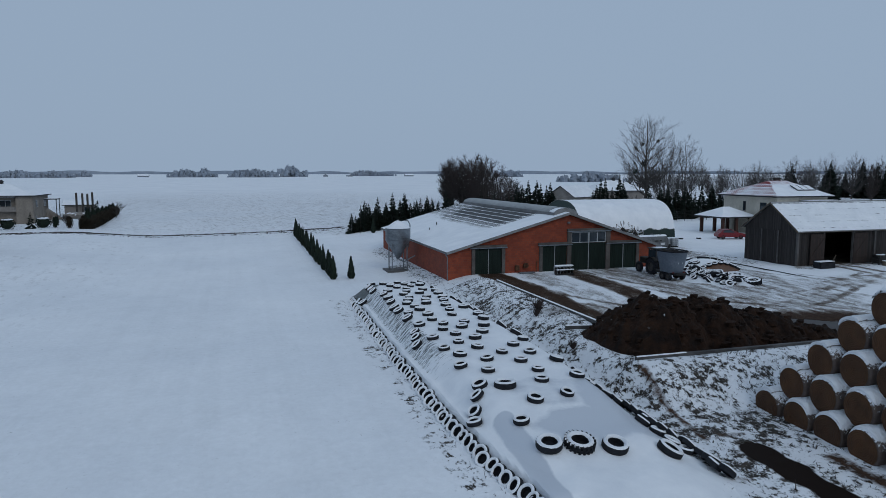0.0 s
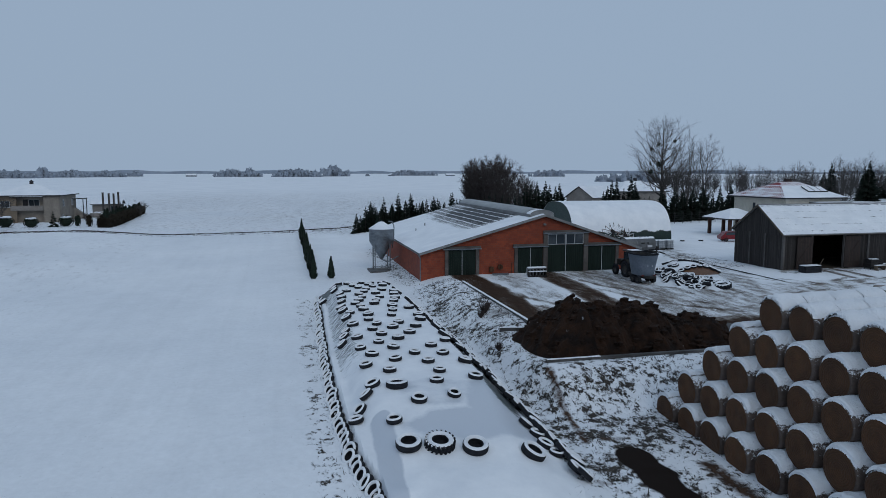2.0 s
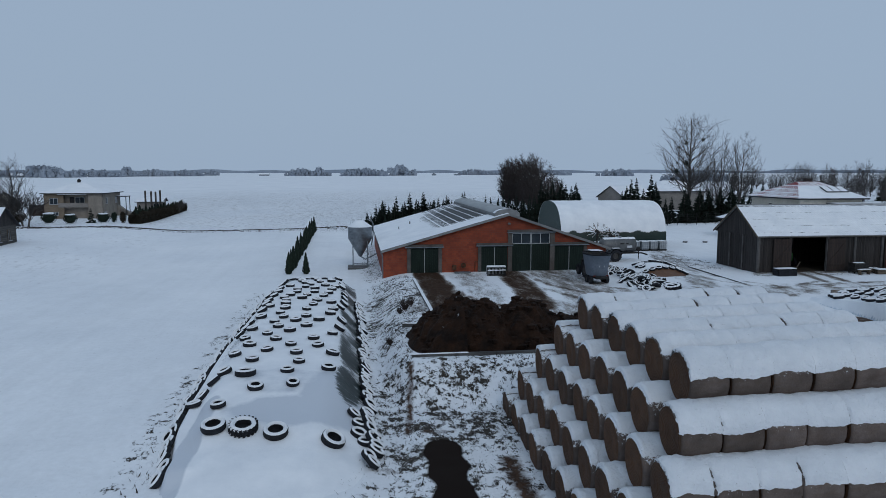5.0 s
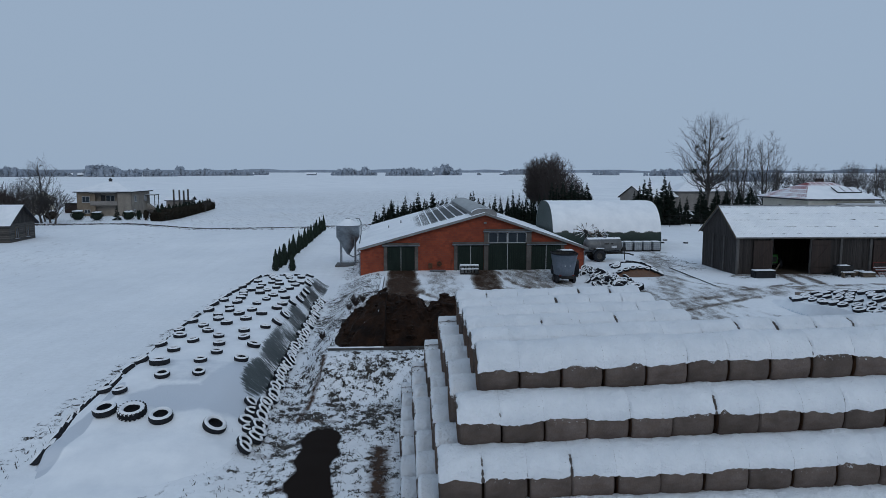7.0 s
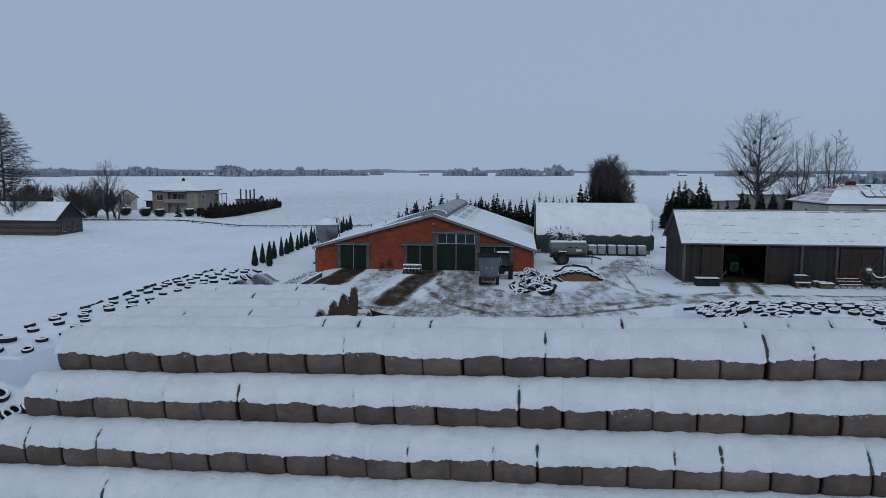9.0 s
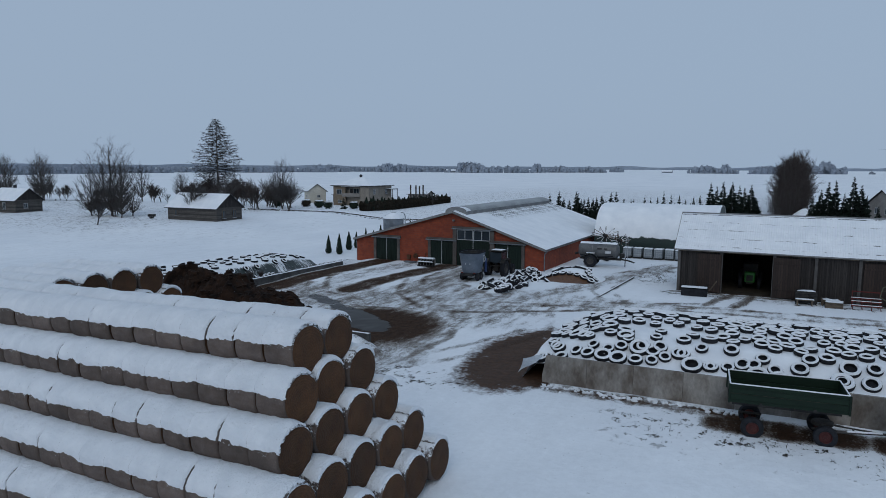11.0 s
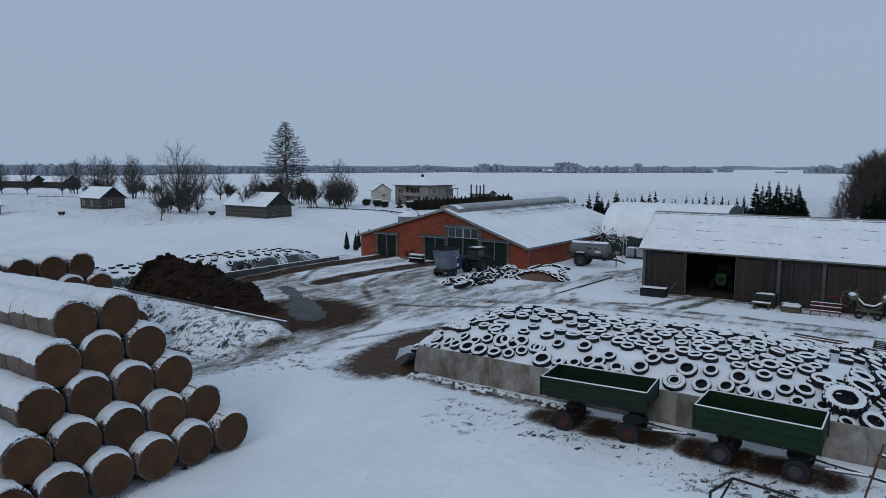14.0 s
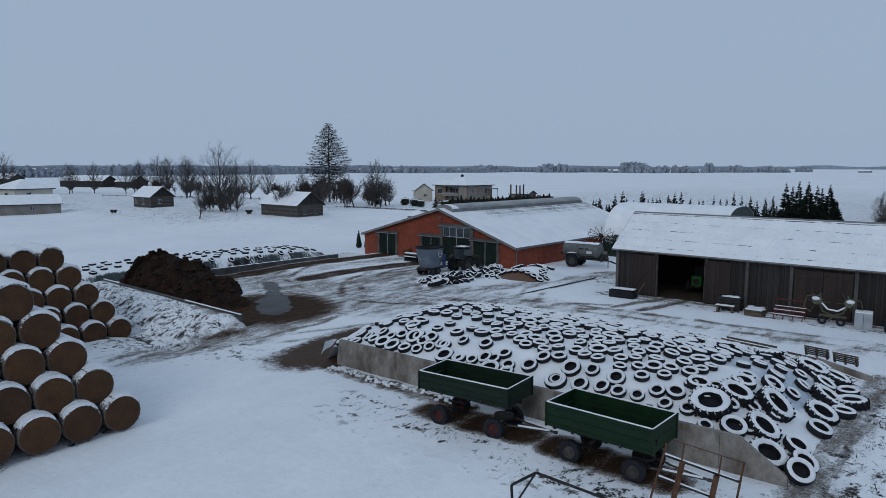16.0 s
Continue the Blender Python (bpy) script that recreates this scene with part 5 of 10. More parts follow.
def row_snow(key, x, half, lo, hi, cracks, open_w=False, open_e=False, thick=0.10):
    """The piece of a row's snow that lies on one bale: it runs on into the next piece, cracks open over some seams, and it thins out raggedly at a free end."""
    g, bare = Geo(), []
    nx_, na = 25, 20
    rag = lambda a, k: 8 * noise.noise(Vector((a * 0.8 + key * 9.1, k, key))) + 4 * noise.noise(Vector((a * 3.7, k + 2, key))) + 2 * noise.noise(Vector((a * 9, k + 4, key))) + 1.5 * noise.noise(Vector((a * 23, k, key)))

    def pt(u, v):
        dx = -half * math.cos(math.pi * u)
        a_ = x + dx
        v = v ** 1.4
        r0, r1 = rag(a_, 1), rag(a_, 6)
        a = radians(lo + r0 + (hi + r1 - lo - r0) * v)
        edge = min(1, 7 * v - 0.12, 7 * (1 - v) + 0.08)
        gone = max(0.0, 0.5 - (a - radians(lo + r0)) / radians(12), 1 - (radians(hi + r1) - a) / radians(9))
        t = thick * edge * (0.85 + 0.45 * noise.noise(Vector((a_ * 0.9, v * 2, key + 11))) + 0.35 * noise.noise(Vector((a_ * 2.8, v * 4, key + 5))))
        t += edge * (0.022 * noise.noise(Vector((a_ * 6, v * 9, key + 3))) + 0.012 * noise.noise(Vector((a_ * 14, v * 20, key + 8))))
        for side, c in zip((-1, 1), cracks):
            d = abs(dx - side * half)
            c = min(1, max(0, 1.3 * c * (1 - ss(0.12 + 0.25 * c, 0.3 + 0.35 * c, v)) * (0.9 + 1.1 * noise.noise(Vector((v * 12, key, x + side * half))))))
            t -= c * (t + 0.05) * math.exp(-(d / (0.02 + 0.04 * c)) ** 2)
            t -= 0.012 * edge * math.exp(-(d / 0.2) ** 2)
            gone = max(gone, 1.3 * c * math.exp(-(d / 0.05) ** 2))
        if (open_w and dx < 0) or (open_e and dx > 0):
            d = half - abs(dx) - 0.015 - 0.05 * noise.noise(Vector((v * 7, key, 3))) - 0.04 * noise.noise(Vector((v * 19, key, 7)))
            t = t * min(1, 0.35 + d * 5) if d > 0 else -0.06
            gone = max(gone, 0.5 - 12 * d)
        r = R + 0.016 + t
        bare.append(gone)
        return (dx, r * math.sin(a), r * math.cos(a))
    g.sheet(nx_, na, pt)
    me = g.build("snow_cap", BALE_SNOW)
    me.attributes.new("bare", "FLOAT", "POINT").data.foreach_set("value", bare)
    return me


random.seed(5)
BALES = [bale_mesh(i * 3.3) for i in range(6)]
CAPS_FAR = [cap_mesh(i * 2.9 + 51, -26, 66, 0.085) for i in range(3)]
CAPS_END = [cap_mesh(i * 3.7 + 71, -58 - 5 * (i % 3), 58, 0.085, -0.02, 1.0, 0.35) for i in range(7)]
BOT_Z = 0.155


LEAN = Matrix.Rotation(-0.036, 4, "Z") @ Matrix.Rotation(-0.034, 4, "Y")


def put_bale(x, y, z, caps):
    e = thing("hay_bale", x, y, z - R, 0, "round hay bale in pale net wrap, snow on top" if caps else "round brown hay bale in net wrap, stacked", "hay bale", "stacked hay bales")
    roll = Matrix.Rotation(radians(random.uniform(-180, 180)), 4, "X")
    body = shared("body", random.choice(BALES), e, Matrix.Translation((random.uniform(-0.03, 0.03), random.uniform(-0.025, 0.025), R + random.uniform(-0.02, 0.02))) @ LEAN @ Matrix.Rotation(radians(random.uniform(-1.5, 1.5)), 4, "Z") @ roll)
    if caps:
        shared("snow_cap", random.choice(caps) if isinstance(caps, list) else caps, e, Matrix.Translation((0, 0, R)) @ LEAN, "snow lying on the bale")
    return e


ENDS = [(26.4, 56.25, 38.4), (26.9, 55.7, 37.8), (27.45, 55.05, 37.4), (28.0, 54.6, 36.9), (28.7, 54.25, 36.4)]


def row_cells():
    """All places of the stack by level and row from the near side; the stack drops and swings a little towards the strip."""
    for lev in range(5):
        rows = 10 - lev
        x0, x_long, x_short = ENDS[lev]
        for r in range(rows):
            y = 8.85 + lev * 0.8 + r * 1.61
            long_row = r < 6 - lev
            x1 = x_long if long_row else x_short
            n = round((x1 - x0) / 1.2)
            for i in range(n):
                x = x0 + (i + 0.5) * (x1 - x0) / n
                fan = 1 - ss(28.0, 48.0, x)
                yield lev, r, rows, i, n, x, y - 0.034 * (x - 54) + fan * (0.08 + 0.11 * r), long_row


def seam(lev, r, k):
    """How far the snow has cracked open over a seam between two bales."""
    return max(0.0, random.Random(lev * 1009 + r * 101 + k).uniform(-0.85, 0.95))


hidden = Geo()
for lev, r, rows, i, n, x, y, long_row in row_cells():
    z = BOT_Z + lev * RISE + 0.034 * (x - 54)
    x += 0.12 * noise.noise(Vector((r * 3.3, lev * 5.1, 0)))
    last_long = r == 5 - lev
    near, far, end = r == 0, r == rows - 1, i in (0, n - 1)
    open_far = last_long and x > 35.5
    caps = None
    x_first, x_last = ENDS[lev][0], ENDS[lev][1 if long_row else 2]
    if lev == 4 or near:
        caps = row_snow(lev * 12 + r + 0.37, x, (x_last - x_first) / n / 2, -76 if near else -60, 62 if lev == 4 else 34,
                        (seam(lev, r, i), seam(lev, r, i + 1)), i == 0, i == n - 1)
    elif far or open_far:
        caps = CAPS_FAR
    elif i == 0 or i == n - 1:
        caps = CAPS_END
    if caps and (lev == 4 or near or end or (open_far and lev >= 2)):
        put_bale(x, y, z, caps)
    else:
        hidden.tube((x - W / 2 + 0.01, y, z), (x + W / 2 - 0.01, y, z), R - 0.012, n=12, mi=0)
        if caps:
            hidden.sheet(4, 6, lambda u, v: (x + (u - 0.5) * W, y + (R + 0.05 * math.sin(math.pi * v)) * math.sin(radians(-20 + 85 * v)), z + (R + 0.05 * math.sin(math.pi * v)) * math.cos(radians(-20 + 85 * v))), mi=1)
lone("hay_bales", hidden, [NET, SNOW], "inner hay bales packed within the stack", "hay bales", kind="stuff")


# ---- tyres ----
def tyre_meshes(r, w, lugs=0, seed=0.0):
    """Rubber ring lying flat and the snow on its upper side."""
    g = Geo()
    ri = r * 0.56
    n = 22 if r < 0.45 else 30
    prof = [(ri, -w * 0.36), (r * 0.80, -w * 0.5), (r * 0.96, -w * 0.42), (r, -w * 0.25), (r, w * 0.25), (r * 0.96, w * 0.42), (r * 0.80, w * 0.5), (ri, w * 0.36), (ri * 1.08, 0)]
    g.lathe(prof, n, closed=True)
    # rubber disc added across the hole, in place of the shade inside
    g.lathe([(ri * 1.02, -w * 0.30), (0.004, -w * 0.34)], n)
    for k in range(lugs):
        a = 360 * k / lugs
        for s in (-1, 1):
            g.box((0, 0, 0), (0.07, w * 0.62, 0.07), mat=pose(0, 0, 0, 0, 0, a + s * 180 / lugs * 0.5) @ pose(r + 0.015, 0, s * w * 0.24, 90 + s * 28, 0, 0))
    rubber = g.build("ring", RUBBER)
    g = Geo()
    off = noise.noise(Vector((seed, 1, 2))) * 3
    prof = [(ri * 1.07, w * 0.37), (ri * 1.14, w * 0.37 + 0.045), (r * 0.79, w * 0.5 + 0.05), (r * 0.90, w * 0.46 + 0.035), (r * 0.955, w * 0.425)]
    g.lathe(prof, n, wobble=lambda a, j: 0.03 * r * noise.noise(Vector((2.2 * math.cos(a), 2.2 * math.sin(a), seed + j))) * (1.6 if j in (0, 4) else 0.5))
    if lugs:
        for k in range(lugs):
            g.box((0, 0, 0), (0.07, w * 0.26, 0.03), mat=pose(0, 0, 0, 0, 0, 360 * (k + 0.25) / lugs) @ pose(r + 0.01, 0, w * 0.38, 90 + 28, 0, 0))
    return rubber, g.build("snow", SNOW)


SMALL = [tyre_meshes(0.335, 0.21, 0, 1.0), tyre_meshes(0.31, 0.195, 0, 2.0), tyre_meshes(0.365, 0.235, 0, 3.0)]
WIDE = [tyre_meshes(0.40, 0.25, 0, 8.0), tyre_meshes(0.45, 0.27, 0, 9.0)]
TRUCK = [tyre_meshes(0.50, 0.30, 0, 4.0), tyre_meshes(0.54, 0.32, 20, 5.0)]
TRACTOR = [tyre_meshes(0.76, 0.44, 18, 6.0), tyre_meshes(0.66, 0.38, 16, 7.0)]


REST = {}


def put_tyre(kind, m, group, label="used black tyre with snow on its upper side", single=True):
    if not single:
        g = REST.setdefault(group, Geo())
        for me, mi in ((kind[0], 0), (kind[1], 1)):
            g.add([v.co for v in me.vertices], [tuple(p.vertices) for p in me.polygons], mi, m, True)
        return None
    e = new("tyre")
    e.empty_display_size = 0.1
    e.matrix_basis = m
    tagged(e, label, "tyre", group)
    shared("rubber_ring", kind[0], e)
    shared("snow", kind[1], e, None, "snow ring")
    return e


def on_slope(fn, x, y, lift, spin=0.0, jitter=4.0):
    """A pose lying on the surface fn at (x, y)."""
    h = 0.22
    nrm = Vector((fn(x - h, y) - fn(x + h, y), fn(x, y - h) - fn(x, y + h), 2 * h)).normalized()
    q = nrm.to_track_quat("Z", "Y").to_matrix().to_4x4()
    return Matrix.Translation(Vector((x, y, fn(x, y))) + nrm * lift) @ q @ pose(0, 0, 0, random.uniform(-jitter, jitter), random.uniform(-jitter, jitter), spin)


random.seed(11)
# the four large tyres at the strip's end, and the ones behind
for x, y, k in ((13.77, 22.22, 0), (14.94, 22.1, 1), (16.25, 21.78, 0)):
    put_tyre(TRUCK[k], on_slope(strip_top, x, y, 0.13, random.uniform(0, 360), 2), "tyres on the silage mound", "large truck tyre with snowy rim, lying flat")
put_tyre(TRUCK[0], on_slope(strip_top, 18.48, 21.6, 0.12, 20, 2), "tyres on the silage mound", "large truck tyre with snowy rim, lying flat")
fixed = [(13.57, 24.28), (16.55, 26.2), (14.91, 25.9), (14.22, 27.57)]
for i, (x, y) in enumerate(fixed):
    put_tyre(SMALL[i % 3] if i < 3 else TRUCK[0], on_slope(strip_top, x, y, 0.10, random.uniform(0, 360)), "tyres on the silage mound")
placed = list(fixed)
tries = 0
while len(placed) < 96 and tries < 6000:
    tries += 1
    y = 27.5 + 29.5 * random.random() ** 0.92
    x = random.uniform(13.2, 18.6)
    dens = 1.35 - 0.3 * ss(28, 48, y)
    if all(math.hypot((x - a) * 0.9, y - b) > dens for a, b in placed):
        placed.append((x, y))
        put_tyre(random.choice(SMALL), on_slope(strip_top, x, y, 0.09, random.uniform(0, 360), 5), "tyres on the silage mound")
# rows of tyres leaning on both feet of the heap
for k in range(67):
    y = 19.6 + k * 0.55 + random.uniform(-0.06, 0.06)
    x = strip_left(y) - 0.02 + random.uniform(-0.07, 0.07)
    put_tyre(random.choice(SMALL), Matrix.Translation((x - 0.10, y, gz(x, y) + 0.17)) @ pose(0, 0, 0, 12 + random.uniform(-8, 8), -50 + random.uniform(-8, 8), random.uniform(-14, 14)), "tyres along the silage mound", "used black tyre leaning on the mound, snow on its face", k < 34)
for k in range(54):
    y = 20.2 + k * 0.56 + random.uniform(-0.08, 0.08)
    x = 20.15 - 0.015 * (y - 20) + random.uniform(-0.15, 0.15) - 0.5 * (1 - ss(17, 22, y))
    put_tyre(random.choice(SMALL), Matrix.Translation((x, y, max(gz(x, y), strip_top(x, y)) + 0.22)) @ pose(0, 0, 0, random.uniform(-10, 10), 42 + random.uniform(-12, 12), random.uniform(-14, 14)), "tyres along the silage mound", "used black tyre leaning on the mound, snow on its face", k < 26)
# a few tyres thrown across the near left slope and right shoulder
for x, y in ((12.5, 26.6), (12.85, 27.3), (13.2, 28.0), (12.2, 25.9), (12.6, 36.5), (12.8, 37.5), (12.95, 38.3), (12.4, 52.2), (12.3, 53.5), (19.3, 24.7), (19.55, 23.9), (19.5, 22.9), (19.75, 22.3)):
    put_tyre(random.choice(SMALL), on_slope(strip_top, x, y, 0.09, random.uniform(0, 360), 8), "tyres on the silage mound")

# tyres over the clamp
random.seed(23)
pts = []
tries = 0
while len(pts) < 820 and tries < 60000:
    tries += 1
    x, y = random.uniform(55.7, 77.6), random.uniform(29.4, 43.0)
    if y < clamp_south(x) + 0.45:
        continue
    gap = 0.745 - 0.09 * ss(64, 68, x)
    bare = max(oval(x, y, (62.4, 30.3), 6.6, 1.5, 0.15), oval(x, y, (61.0, 32.0), 2.6, 1.3, 0.15))
    if bare > 0.2 and random.random() < 0.98:
        continue
    if x > 74.5:
        gap = 0.95
    if all((x - a) ** 2 + (y - b) ** 2 > gap * gap for a, b in pts):
        pts.append((x, y))
pts.sort(key=lambda p: p[1] - 0.15 * p[0])
for i, (x, y) in enumerate(pts):
    put_tyre(random.choice(SMALL + SMALL + SMALL + WIDE), on_slope(clamp_top, x, y, 0.10, random.uniform(0, 360), 6), "tyres on the silage clamp", single=i < 85)
# big tractor and truck tyres on the clamp's sloping end
for x, y, k, s in ((75.9, 31.0, 0, 0), (76.3, 32.6, 1, 1), (76.9, 30.6, 2, 0), (77.4, 33.9, 0, 0), (77.6, 31.6, 1, 0), (78.2, 30.4, 1, 1), (78.7, 32.2, 2, 0), (78.4, 38.6, 0, 0), (78.6, 36.4, 1, 0), (77.9, 40.2, 2, 0), (78.9, 40.6, 2, 0), (75.2, 41.0, 1, 0), (75.2, 42.6, 2, 0), (78.9, 34.8, 2, 1), (79.3, 37.6, 2, 0), (76.2, 33.8, 2, 0), (75.0, 32.2, 2, 0), (77.0, 41.6, 0, 0), (77.2, 43.0, 2, 0), (78.0, 42.2, 1, 0), (79.3, 39.2, 1, 0), (76.9, 35.3, 2, 0)):
    kind = (TRACTOR + TRUCK)[k] if k < 3 else TRUCK[1]
    put_tyre(kind, on_slope(clamp_top, x, y, 0.2, random.uniform(0, 360), 7), "large tyres on the clamp's end", "large tractor tyre with snow on its treads")
put_tyre(TRUCK[0], Matrix.Translation((79.45, 29.9, 0.22)) @ pose(0, 0, 0, 38, 12, 30), "large tyres on the clamp's end", "truck tyre leaning against the wall's end")
put_tyre(TRUCK[0], Matrix.Translation((79.4, 30.7, 0.25)) @ pose(0, 0, 0, 30, 14, 50), "large tyres on the clamp's end", "truck tyre leaning against the wall's end")
for x, y, k in ((60.7, 30.3, 0), (63.3, 29.7, 0), (66.2, 29.6, 0), (69.6, 29.9, 0)):
    put_tyre(TRUCK[k], on_slope(clamp_top, x, y, 0.13, 30, 3), "tyres on the silage clamp", "large truck tyre with snowy rim, lying flat")
for x, y in ((61.4, 30.2), (62.0, 30.0), (62.6, 30.3), (64.2, 29.8), (64.9, 29.9), (66.0, 30.2), (66.9, 30.1), (56.1, 29.6), (56.3, 30.5), (56.9, 29.5), (57.6, 29.9), (58.4, 30.2), (59.2, 30.0), (58.0, 30.9), (57.5, 31.8), (58.5, 32.0), (60.0, 30.8)):
    put_tyre(random.choice(SMALL), on_slope(clamp_top, x, y, 0.09, 30, 6), "tyres on the silage clamp")
for group, g in REST.items():
    lone("tyre_rest", g, [RUBBER, SNOW], "used black tyres with snow, lying close together", "tyres", kind="stuff")


random.seed(52)
clods = Geo()
for k in range(110):
    x = 56.4 + 9.6 * random.random() ** 1.3
    y = clamp_south(x) - 0.55 - abs(random.gauss(0, 0.3)) - 0.5 * abs(noise.noise(Vector((x, 1, 2))))
    r = random.uniform(0.04, 0.13)
    clods.blob((x, y, gz(x, y) + 0.3 * r), r, n=6, rough=0.8, seed=k, squash=(1.2, 1.0, 0.7))
lone("snow_clods", clods, SNOW, "broken snow clods fallen along the concrete wall", "snow", kind="stuff")


def ladder(x, y, z, rz, length, width, label):
    """A weathered wooden ladder lying on the sheet, snow on its rails and rungs."""
    e = thing("wooden_ladder", x, y, z, rz, label, "ladder", "ladders on the clamp")
    for sgn in (-1, 1):
        rail = part("rail", Geo().box((0, sgn * width / 2, 0.04), (length, 0.07, 0.08), ch=0.01), OLD_TIMBER, e)
        part("snow_cap", Geo().box((0, sgn * width / 2, 0.10), (length, 0.075, 0.045), ch=0.015), SNOW, rail)
    for q in range(int(length / 0.32)):
        xx = -length / 2 + 0.18 + 0.32 * q
        rung = part("rung", Geo().box((xx, 0, 0.04), (0.05, width - 0.08, 0.05)), OLD_TIMBER, e)
        part("snow_cap", Geo().box((xx, 0, 0.082), (0.05, width - 0.1, 0.03), ch=0.01), SNOW, rung)
    return e


for k, (x, y) in enumerate(((66.4, 42.7), (69.3, 42.3), (72.2, 41.9), (74.8, 42.6), (76.9, 41.4), (78.0, 43.0))):
    e = ladder(x, y, clamp_top(x, y) + 0.14, -3 + 7 * math.sin(k * 2.2), 2.7, 0.7 + 0.3 * (k % 2), "old wooden ladder lying on the clamp under snow")
    slope = math.degrees(math.atan2(clamp_top(x, y + 0.4) - clamp_top(x, y - 0.4), 0.8))
    drop = math.degrees(math.atan2(clamp_top(x - 1, y) - clamp_top(x + 1, y), 2.0))
    e.matrix_basis = pose(x, y, clamp_top(x, y) + 0.14, slope, drop, -3 + 7 * math.sin(k * 2.2))


# ---- farm machines ----
PAINT_GREEN = plain("trailer_green_paint", (0.005, 0.0145, 0.0085), (0.009, 0.024, 0.0135), 1.2, 0.55, relief=0.2, stretch=(0.6, 1, 1))
PAINT_TRAILER_B = plain("trailer_brighter_green_paint", (0.0045, 0.019, 0.0075), (0.0075, 0.030, 0.0115), 1.2, 0.55, relief=0.2)
PAINT_BLUE = plain("wagon_blue_paint", (0.095, 0.122, 0.160), (0.145, 0.175, 0.220), 0.9, 0.4, relief=0.1)
BLUE_TRIM = plain("dark_blue_paint", (0.012, 0.03, 0.10), (0.02, 0.045, 0.14), 2, 0.45)
WHITE_MARK = plain("white_marking", (0.5, 0.52, 0.55), (0.6, 0.62, 0.64), 3, 0.6)
WHEEL_RED = plain("dull_red_rim", (0.055, 0.018, 0.018), (0.09, 0.03, 0.028), 3, 0.6)
RIM_GREY = plain("grey_rim", (0.05, 0.047, 0.046), (0.085, 0.08, 0.078), 3, 0.6)
TRACTOR_DARK = plain("dirty_tractor_paint", (0.018, 0.016, 0.015), (0.038, 0.034, 0.03), 2, 0.55)
TRACTOR_GREEN = plain("bright_green_paint", (0.02, 0.12, 0.02), (0.03, 0.17, 0.03), 2, 0.5)
IBC_WHITE = plain("ibc_plastic", (0.30, 0.33, 0.36), (0.42, 0.45, 0.48), 1.5, 0.6)
FADED_RED = plain("faded_red_paint", (0.09, 0.02, 0.018), (0.14, 0.035, 0.03), 2, 0.7)


TANK_GREY = plain("dull_tank_steel", (0.10, 0.105, 0.11), (0.17, 0.175, 0.18), 1.2, 0.5, 0.3, relief=0.15)


def wheel(parent, x, y, r, w, rim_mat=RIM_GREY, lugs=0, lug_scale=1.0):
    """A standing wheel whose axle runs along y."""
    g = Geo()
    ri = r * 0.56
    m = pose(x, y, r, 90)
    g.lathe([(ri, -w * 0.4), (r * 0.85, -w * 0.5), (r * 0.97, -w * 0.42), (r, -w * 0.2), (r, w * 0.2), (r * 0.97, w * 0.42), (r * 0.85, w * 0.5), (ri, w * 0.4)], 24, mat=m)
    for k in range(lugs):
        for s in (-1, 1):
            g.box((0, 0, 0), (0.06, w * 0.55, 0.07), mat=m @ pose(0, 0, 0, 0, 0, 360 * (k + (s > 0) * 0.5) / lugs) @ pose(r, 0, s * w * 0.22, 90 + s * 30, 0, 0))
    tyre = part("wheel", g, RUBBER, parent, "black rubber tyre")
    g = Geo()
    g.lathe([(0.02, w * 0.12), (ri * 0.35, w * 0.16), (ri * 0.4, w * 0.05), (ri * 0.85, w * 0.05), (ri, w * 0.38), (ri * 1.03, w * 0.38)], 18, mat=m)
    g.lathe([(0.02, -w * 0.12), (ri * 0.35, -w * 0.16), (ri * 0.4, -w * 0.05), (ri * 0.85, -w * 0.05), (ri, -w * 0.38), (ri * 1.03, -w * 0.38)], 18, mat=m)
    part("rim", g, rim_mat, tyre)
    return tyre


